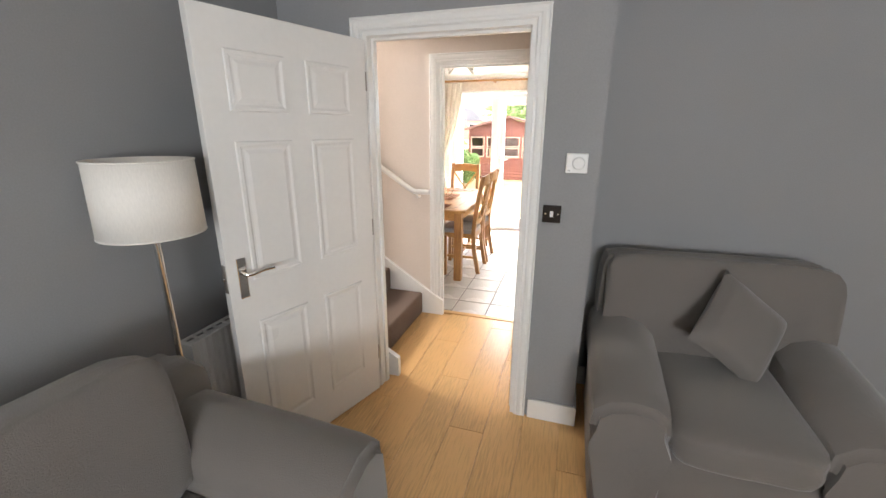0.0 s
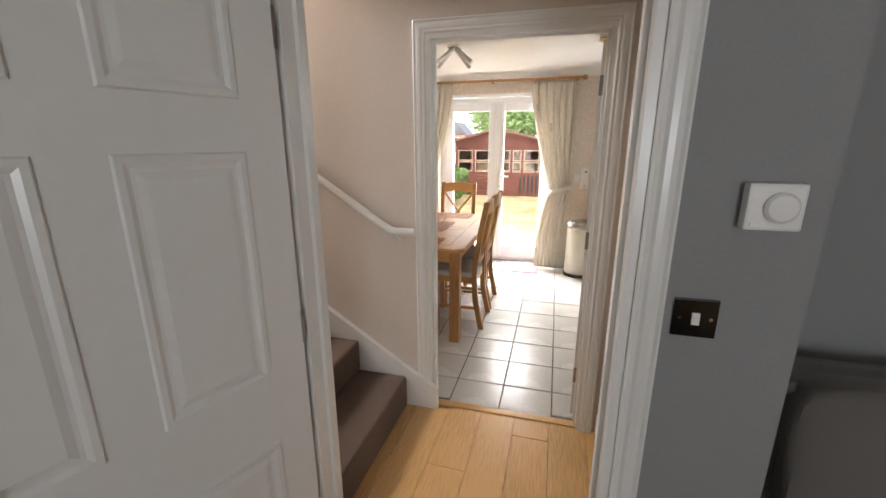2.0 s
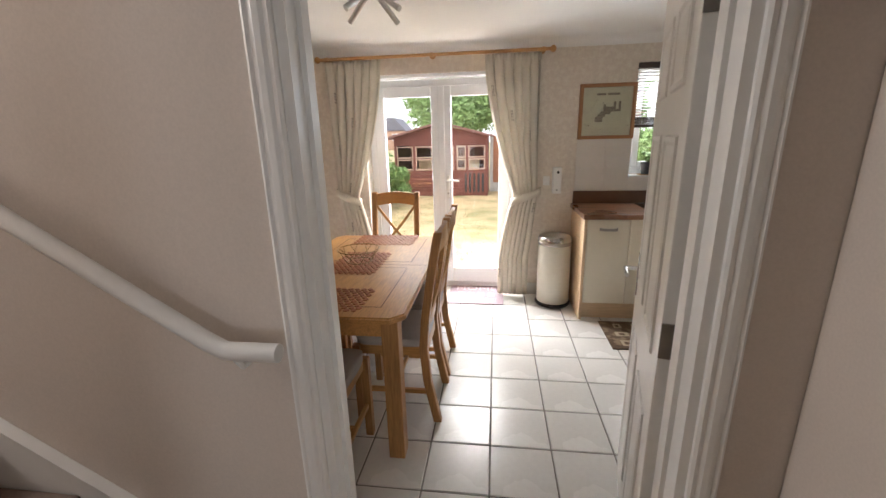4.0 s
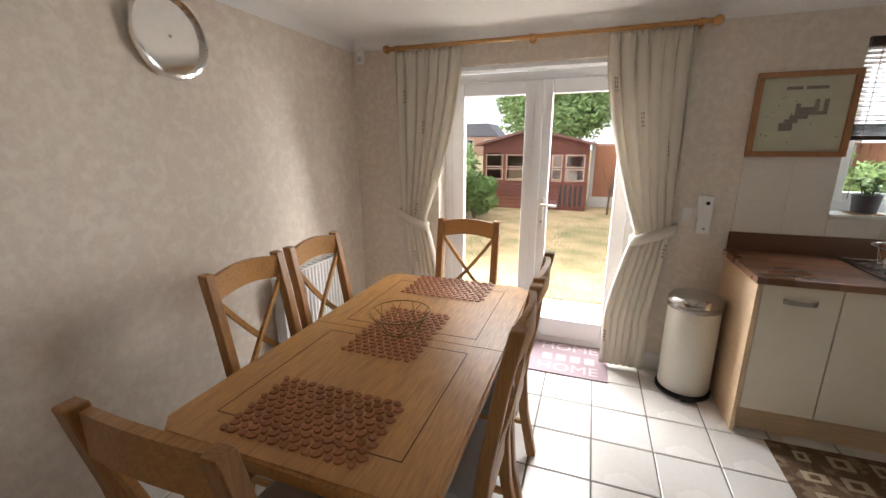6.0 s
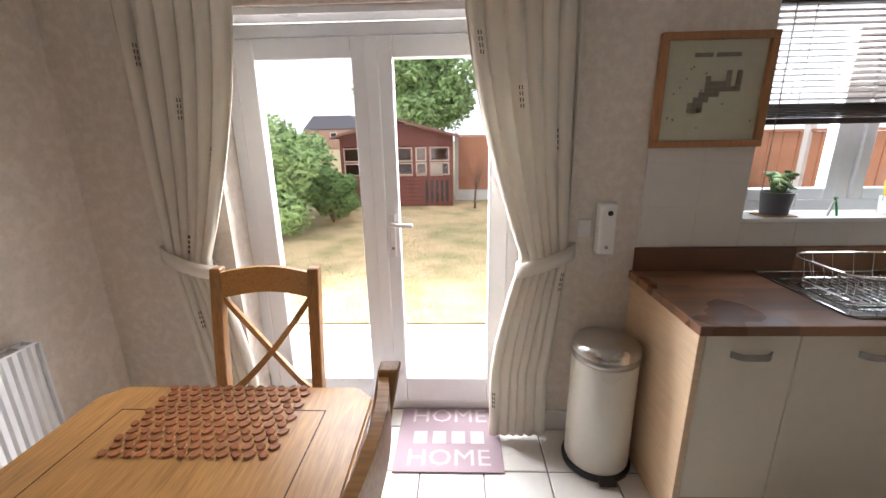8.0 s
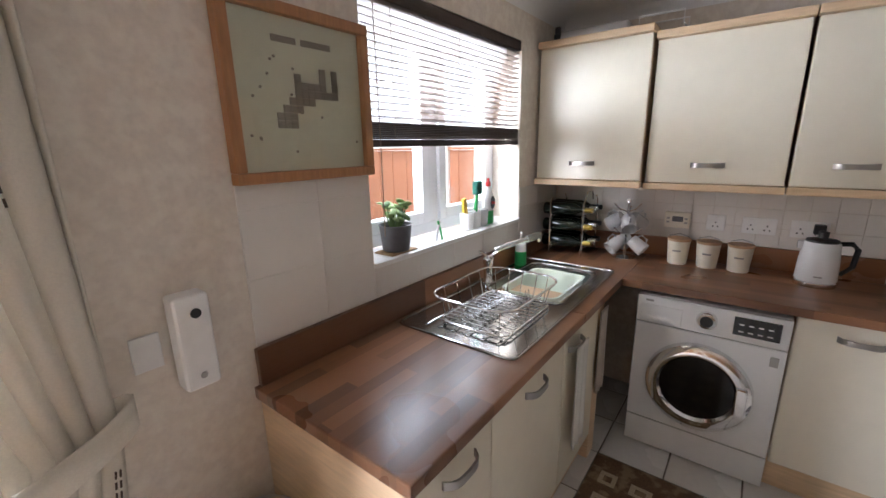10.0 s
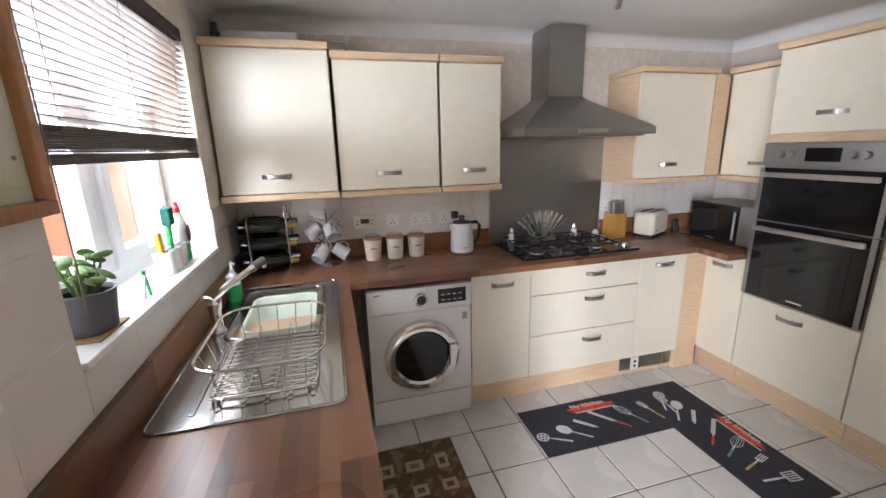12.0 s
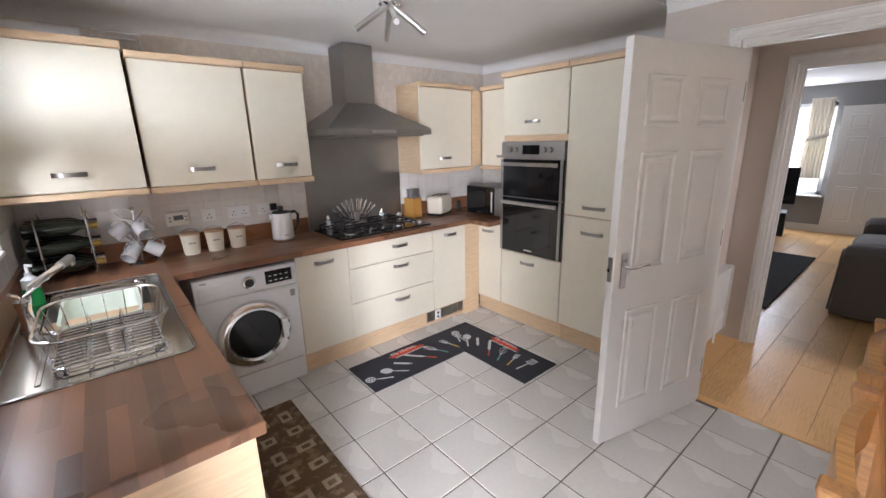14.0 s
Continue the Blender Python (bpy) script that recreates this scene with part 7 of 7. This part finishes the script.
def mug_tree():
    t = thing("mug_tree", pose(2.95, 6.49, 0.9105), "chrome mug tree holding six grey mugs", "mug tree")
    part("base", lathe([(0.07, 0), (0.07, 0.006), (0.01, 0.012)], 28), chrome, t, smooth=True)
    part("stem", cylm((0, 0, 0.01), (0, 0, 0.32), 0.006, n=10), chrome, t)
    part("knob", lathe([(0.004, 0.32), (0.014, 0.33), (0.01, 0.345), (0.001, 0.348)], 14), chrome, t, smooth=True)
    for z, off in ((0.27, 0), (0.14, 60)):
        for k in range(3):
            a = radians(off + 120 * k + 200)
            c, s = math.cos(a), math.sin(a)
            bm = bmesh.new()
            tube(bm, [(0, 0, z), (0.05 * c, 0.05 * s, z + 0.015), (0.085 * c, 0.085 * s, z + 0.045)], 0.004, 8)
            part("peg", bm, chrome, t)
            m = thing("mug", pose(2.95 + 0.085 * c, 6.49 + 0.085 * s, 0.9105 + z - 0.03) @ Matrix.Rotation(a, 4, "Z") @ Matrix.Rotation(radians(125), 4, "Y"), "grey white china mug hanging on the mug tree", "mug", "mugs on the tree")
            part("cup", lathe([(0.028, -0.045), (0.036, -0.042), (0.041, 0.048), (0.038, 0.049), (0.033, -0.036)], 24, Matrix.Translation((0.03, 0, 0))), grey_china, m, smooth=True)
            bm = bmesh.new()
            tube(bm, [(-0.008, 0, 0.03), (-0.03, 0, 0.02), (-0.032, 0, -0.015), (-0.004, 0, -0.03)], 0.005, 8)
            part("ear", bm, grey_china, m, smooth=True)


mug_tree()


def canister(y):
    c = thing("storage_jar", pose(2.985, y, 0.9105), "cream tin storage jar with wooden lid", "storage jar", "jars on the worktop")
    part("tin", lathe([(0.045, 0), (0.047, 0.002), (0.056, 0.128), (0.054, 0.13)], 32), cream_tin, c, smooth=True)
    part("lid", lathe([(0.058, 0.1305), (0.059, 0.134), (0.058, 0.143), (0.001, 0.145)], 32), lid_wood, c, smooth=True)
    bm = bmesh.new()
    tube(bm, [(0, -0.05, 0.128), (0, -0.045, 0.155), (0, 0, 0.168), (0, 0.045, 0.155), (0, 0.05, 0.128)], 0.0025, 6)
    part("wire_loop", bm, dark_steel, c)
    part("caption_bar", boxm(-0.0545, -0.0515, -0.02, 0.02, 0.075, 0.083), pewter, c)


for cy in (6.22, 6.08, 5.94):
    canister(cy)


def kettle():
    k = thing("kettle", pose(2.93, 5.645, 0.9105), "white electric kettle with black grip and chrome base", "kettle")
    part("base", lathe([(0.078, 0), (0.08, 0.004), (0.08, 0.02), (0.075, 0.024)], 36), chrome, k, smooth=True)
    part("jug", lathe([(0.075, 0.0245), (0.077, 0.03), (0.074, 0.12), (0.066, 0.20), (0.062, 0.205)], 36), white_enamel, k, smooth=True)
    part("lid", lathe([(0.061, 0.2055), (0.058, 0.215), (0.02, 0.222), (0.018, 0.225), (0.02, 0.25), (0.002, 0.256)], 28), black_matt, k, smooth=True)
    bm = bmesh.new()
    tube(bm, [(0, -0.055, 0.20), (0, -0.10, 0.205), (0, -0.122, 0.18), (0, -0.115, 0.10), (0, -0.078, 0.06)], 0.011, 10)
    part("grip", bm, black_matt, k, smooth=True)
    part("spout", boxm(-0.018, 0.018, 0.055, 0.085, 0.165, 0.203, 0.008), white_enamel, k)
    part("maker_mark", boxm(-0.0765, -0.074, -0.015, 0.015, 0.05, 0.056), dark_steel, k)


kettle()


def wall_fittings():
    t = thing("heating_timer", pose(KX1 - 0.0085, 6.255, 1.135, 0, 0, -90), "cream heating timer with small grey screen", "timer")
    part("case", boxm(-0.065, 0.065, -0.03, 0, -0.045, 0.045, 0.006), cream_tin, t)
    part("screen", boxm(-0.025, 0.03, -0.0315, -0.0302, -0.008, 0.022), pot_grey, t)
    for x in (-0.045, 0.045):
        for z in (-0.012, 0.01):
            part("key", boxm(x - 0.008, x + 0.008, -0.0318, -0.0302, z - 0.005, z + 0.005), dark_steel, t)
    for y, w in ((6.07, 0.043), (5.88, 0.073), (5.68, 0.073), (4.42, 0.043)):
        s = thing("wall_socket", pose(KX1 - 0.0085, y, 1.135, 0, 0, -90), "white plastic wall socket above the worktop", "socket", "kitchen sockets")
        part("plate", boxm(-w, w, -0.009, 0, -0.043, 0.043, 0.003), white_plastic, s)
        for x in ((0,) if w < 0.05 else (-0.035, 0.035)):
            part("rocker", boxm(x - 0.008, x + 0.008, -0.0125, -0.0092, 0.015, 0.033, 0.002), white_plastic, s)
            for px, pz in ((x, 0.002), (x - 0.011, -0.02), (x + 0.011, -0.02)):
                part("pin_slot", boxm(px - 0.003, px + 0.003, -0.0098, -0.0091, pz - 0.004, pz + 0.004), black_matt, s)
    p = thing("plug", pose(KX1 - 0.018, 5.645, 1.145, 0, 0, -90), "black plug in the kettle socket", "plug")
    part("body", boxm(-0.022, 0.022, -0.04, 0, -0.024, 0.024, 0.006), black_matt, p)


wall_fittings()


def hob_things():
    for y in (5.24, 4.735):
        s = thing("salt_mill", pose(3.045, y, 0.9105), "white and steel condiment mill beside the hob", "salt mill", "mills by the hob")
        part("body", lathe([(0.022, 0), (0.026, 0.004), (0.018, 0.075), (0.017, 0.078)], 22), white_enamel, s, smooth=True)
        part("top", lathe([(0.0165, 0.0785), (0.017, 0.10), (0.01, 0.118), (0.001, 0.121)], 22), chrome, s, smooth=True)
    f = thing("spoon_fan", pose(3.04, 5.00, 0.925, 0, 0, -90), "fan-shaped rack of steel knives behind the hob", "knife rack")
    part("hub", boxm(-0.10, 0.10, -0.03, 0.03, -0.014, 0.02, 0.01), steel, f)
    part("front_plate", boxm(-0.022, 0.022, -0.045, -0.031, 0.0, 0.11, 0.004), steel, f)
    for k in range(10):
        a = radians(-48 + k * 96 / 9)
        part("steel_grip", boxm(-0.009, 0.009, -0.009, 0.009, 0.05, 0.215, 0.005, 2, Matrix.Translation((math.sin(a) * 0.05, 0, 0)) @ Matrix.Rotation(a, 4, "Y")), chrome, f)
    b = thing("knife_block", pose(3.00, 4.42, 0.9105, 0, 0, -80), "honey wood knife block full of steel knives", "knife block")
    part("block", boxm(-0.055, 0.055, -0.06, 0.06, 0, 0.18, 0.004), mat("honey_beech", (0.52, 0.27, 0.06), 0.4, vary=0.1, scale=9, stretch=(10, 10, 1)), b)
    for i in range(5):
        for j in range(2):
            part("grip", boxm(-0.045 + i * 0.022, -0.032 + i * 0.022, -0.035 + j * 0.045, -0.012 + j * 0.045, 0.181, 0.265, 0.005), steel, b)
    t = thing("toaster", pose(2.95, 4.14, 0.9105, 0, 0, -65), "cream two-slice toaster with rounded top", "toaster")
    bm = bmesh.new()
    box(bm, -0.13, 0.13, -0.08, 0.08, 0.015, 0.185, 0.04, 5)
    part("body", bm, cream_tin, t, smooth=True)
    part("base", boxm(-0.12, 0.12, -0.07, 0.07, 0.0, 0.018, 0.004), black_matt, t)
    for y in (-0.03, 0.03):
        part("slot", boxm(-0.09, 0.09, y - 0.012, y + 0.012, 0.184, 0.188), black_matt, t)
    part("lever", boxm(0.131, 0.15, -0.015, 0.015, 0.12, 0.135, 0.004), black_matt, t)
    part("maker_mark", boxm(-0.09, -0.05, -0.0815, -0.0795, 0.05, 0.058), dark_steel, t)
    e = thing("egg_timer", pose(3.03, 4.56, 0.9105), "small white egg-shaped timer", "timer")
    part("shell", lathe([(0.005, 0), (0.02, 0.005), (0.026, 0.025), (0.02, 0.05), (0.002, 0.062)], 22), white_enamel, e, smooth=True)
    p = thing("photo_frame", pose(2.98, 3.86, 0.9105, -10, 0, -60), "small dark wooden photo frame on the worktop", "photo frame")
    part("frame", boxm(-0.06, 0.06, -0.008, 0.008, 0.0, 0.09, 0.003), blind_wood, p)
    part("print", boxm(-0.045, 0.045, -0.0095, -0.0082, 0.014, 0.076), pot_grey, p)
    m = thing("microwave", pose(2.565, 3.93, 0.9105, 0, 0, 180), "silver microwave with black glass door in the corner", "microwave")
    part("case", boxm(-0.23, 0.24, 0.02, 0.36, 0.012, 0.27, 0.006), dark_steel, m)
    part("door", boxm(-0.225, 0.13, 0.0, 0.0195, 0.016, 0.266, 0.004), black_gloss, m, "black glass microwave door")
    part("control_panel", boxm(0.132, 0.238, 0.0, 0.0195, 0.016, 0.266, 0.004), dark_steel, m)
    part("handle", cylm((0.115, -0.02, 0.05), (0.115, -0.02, 0.23), 0.007, n=10), steel, m)
    part("maker_mark", boxm(-0.09, -0.03, -0.0012, -0.0002, 0.03, 0.037), steel, m)
    for x in (-0.2, 0.2):
        for y in (0.05, 0.32):
            part("foot", cylm((x, y, 0), (x, y, 0.013), 0.012, n=10), black_matt, m)


hob_things()


def hung_towel(m, w, length, label, material, seed):
    bm = bmesh.new()
    nx, nz = 14, 18
    vs = [[bm.verts.new(((i / nx - 0.5) * w * (1 - 0.06 * math.sin(j * 0.4)), -0.006 * math.sin(i * 1.1 + seed) * (0.3 + j / nz) - 0.004, -length * j / nz)) for i in range(nx + 1)] for j in range(nz + 1)]
    for j in range(nz):
        for i in range(nx):
            bm.faces.new((vs[j][i], vs[j][i + 1], vs[j + 1][i + 1], vs[j + 1][i]))
    ob = mesh_ob("hand_towel", bm, material, smooth=True)
    ob.modifiers.new("thickness", "SOLIDIFY").thickness = 0.008
    ob.matrix_world = m
    return tagged(ob, label, "towel", "kitchen towels")


hung_towel(pose(1.955, SY - 0.036, 0.795), 0.13, 0.46, "white towel folded over the sink cabinet handle", towel_cloth, 1)
hung_towel(pose(2.30, SY - 0.010, 0.82), 0.11, 0.42, "beige towel hanging beside the washing machine", towel_beige, 2)


def spot_light(m, label):
    """Ceiling fitting with four steel spot tubes on crossed arms."""
    s = thing("ceiling_light", m, label, "ceiling light", "kitchen ceiling lights")
    part("rose", lathe([(0.06, 0), (0.06, -0.02), (0.045, -0.03), (0.002, -0.031)], 28), chrome, s, smooth=True)
    for k in range(4):
        a = radians(45 + 90 * k)
        c, t = math.cos(a), math.sin(a)
        bm = bmesh.new()
        cyl(bm, (0.02 * c, 0.02 * t, -0.03), (0.19 * c, 0.19 * t, -0.15), 0.016, 0.016, 14)
        arm = part("spot_tube", bm, steel, s, smooth=True)
        bm = bmesh.new()
        cyl(bm, (0.19 * c, 0.19 * t, -0.15), (0.192 * c, 0.192 * t, -0.1515), 0.013, 0.013, 12)
        part("lens", bm, white_enamel, arm)


spot_light(pose(1.98, 5.25, CEIL, 0, 0, 20), "chrome four-spot ceiling light over the kitchen")
spot_light(pose(-0.43, 5.50, CEIL, 0, 0, 15), "chrome four-spot ceiling light over the table")


def ceiling_bits():
    d = thing("smoke_alarm", pose(0.76, 5.50, CEIL), "round yellowed smoke alarm on the ceiling", "smoke alarm")
    yellowed = mat("yellowed_plastic", (0.66, 0.50, 0.24), 0.5, vary=0.05)
    part("base", lathe([(0.055, 0), (0.055, -0.012), (0.05, -0.016)], 30), white_plastic, d, smooth=True)
    part("cover", lathe([(0.052, -0.0165), (0.05, -0.035), (0.03, -0.045), (0.002, -0.046)], 30), yellowed, d, smooth=True)
    s = thing("alarm_sensor", pose(-1.62, FY - 0.002, 2.20), "white corner alarm motion detector", "alarm sensor")
    part("case", boxm(-0.028, 0.028, -0.04, 0, -0.05, 0.05, 0.012, 3), white_plastic, s)
    part("eye", boxm(-0.018, 0.018, -0.044, -0.0405, -0.035, 0.0, 0.003), grey_china, s)
    b = thing("storage_tray", pose(2.93, 6.72, 2.1205), "clear plastic tray lying on the wall cabinet", "tray")
    part("tray", boxm(-0.12, 0.12, -0.18, 0.18, 0, 0.055, 0.02, 3), grey_china, b)
    r = thing("wire_stand", pose(2.93, 6.40, 2.1215), "white wire stand on top of the wall cabinets", "wire stand")
    bm = bmesh.new()
    tube(bm, [(-0.08, -0.10, 0.004), (-0.08, -0.10, 0.06), (-0.08, 0.10, 0.06), (-0.08, 0.10, 0.004), (0.08, 0.10, 0.004), (0.08, 0.10, 0.06), (0.08, -0.10, 0.06), (0.08, -0.10, 0.004)], 0.004, 8, closed=True)
    part("wire", bm, white_plastic, r)
    t = thing("torch", pose(2.86, 6.93, 2.1205), "small black torch standing on the wall cabinet", "torch")
    part("barrel", lathe([(0.022, 0), (0.022, 0.05), (0.016, 0.055), (0.016, 0.09), (0.002, 0.092)], 18), black_matt, t, smooth=True)


ceiling_bits()

# ---- floor and wall pieces ----
def lay_floor_tiles():
    g, x_at, y_at = 0.305, 0.83, 5.479
    full = None
    h = g / 2 - 0.0035
    i0, i1 = math.floor((KX0 - x_at) / g), math.ceil((KX1 - x_at) / g)
    for i in range(i0, i1):
        for j in range(math.floor((3.9 - y_at) / g), math.ceil((FY + 0.16 - y_at) / g)):
            x0, x1 = max(x_at + i * g + 0.0035, KX0 + 0.001), min(x_at + (i + 1) * g - 0.0035, KX1 - 0.001)
            y0, y1 = max(y_at + j * g + 0.0035, KY - 0.03 if x0 < 1.06 else 3.90), min(y_at + (j + 1) * g - 0.0035, FY + 0.15)
            if x1 - x0 < 0.02 or y1 - y0 < 0.02:
                continue
            if x1 < FD[0] or x0 > FD[1]:
                y1 = min(y1, FY - 0.001)
            if not (x1 < 0.66 and x0 > -0.15):
                y0 = max(y0, KY + 0.001) if x0 < 1.06 else y0
            if x0 < 1.06 < x1 and y0 < KY:
                x0 = 1.061
            if y1 - y0 < 0.02:
                continue
            if x1 - x0 > 2 * h - 0.001 and y1 - y0 > 2 * h - 0.001 and full:
                ob = new("tile", full)
                ob.parent = kitchen_floor
            else:
                w, d = (x1 - x0) / 2, (y1 - y0) / 2
                ob = part("tile", boxm(-w, w, -d, d, -0.008, 0.0, 0.003, 1), floor_tile, kitchen_floor)
                if x1 - x0 > 2 * h - 0.001 and y1 - y0 > 2 * h - 0.001:
                    full = ob.data
            ob.matrix_basis = pose((x0 + x1) / 2, (y0 + y1) / 2, random.uniform(-0.0005, 0.0005))


def lay_boards():
    w = 0.192
    data = {}
    n = 0
    k = 0
    x = -0.64
    while x < 3.3:
        y = LY0 + 0.02 - 1.2 * ((k * 0.37) % 1.0)
        while y < HY:
            a, b = max(y, LY0 + 0.02), min(y + 1.2, HY + 0.01 if x < HX else NICHE - 0.15)
            if b - a > 0.05:
                key = round(b - a, 2)
                if key not in data:
                    ob = part("plank", boxm(-w / 2 + 0.0008, w / 2 - 0.0008, -(b - a) / 2 + 0.0008, (b - a) / 2 - 0.0008, -0.011, 0.0, 0.0015, 1), oak_floor, oak_base)
                    data[key] = ob.data
                else:
                    ob = new("plank", data[key])
                    ob.parent = oak_base
                ob.matrix_basis = pose(x + w / 2, (a + b) / 2, 0)
                n += 1
            y += 1.2
        x += w
        k += 1


def lay_wall_tiles():
    """Ivory wall tiles above the worktops, bedded in white grout."""
    host = structure("wall_tiling", boxm(0.955, WIN[0] - 0.001, FY - 0.004, FY - 0.0005, 1.026, 1.60), wall_grout, "ivory glazed wall tiles above the worktop", "wall tiles")
    def run(m, u0, u1, v0, v1, tw, th, skip=None):
        u = u0
        while u < u1 - 0.01:
            v = v0
            while v < v1 - 0.01:
                a, b = min(u + tw, u1), min(v + th, v1)
                if not (skip and skip(u, b)):
                    key = (round(a - u, 3), round(b - v, 3))
                    if key not in cache:
                        cache[key] = part("tile", boxm(-(a - u) / 2 + 0.0007, (a - u) / 2 - 0.0007, -0.0058, -0.0012, -(b - v) / 2 + 0.0007, (b - v) / 2 - 0.0007, 0.001, 1), wall_tile, host)
                        ob = cache[key]
                    else:
                        ob = new("tile", cache[key].data)
                        ob.parent = host
                    ob.matrix_basis = m @ Matrix.Translation(((u + a) / 2, 0, (v + b) / 2))
                v += th
            u += tw
    cache = {}
    run(pose(0, FY, 0), 0.955, WIN[0] - 0.002, 1.026, 1.52, 0.25, 0.195)
    run(pose(0, FY, 0), WIN[0], WIN[1], 1.026, 1.138, 0.25, 0.195)
    run(pose(0, FY, 0), WIN[1] + 0.002, KX1 - 0.012, 1.026, 1.335, 0.25, 0.195)
    run(pose(KX1, FY - 0.012, 0, 0, 0, -90), 0.0, 1.61, 1.026, 1.335, 0.10, 0.10)
    run(pose(KX1, 4.475, 0, 0, 0, -90), 0.0, 1.07, 1.026, 1.32, 0.10, 0.10)
    run(pose(KX1, NICHE, 0, 0, 0, 180), 0.012, 0.82, 1.026, 1.32, 0.10, 0.10)


lay_floor_tiles()
lay_boards()
lay_wall_tiles()
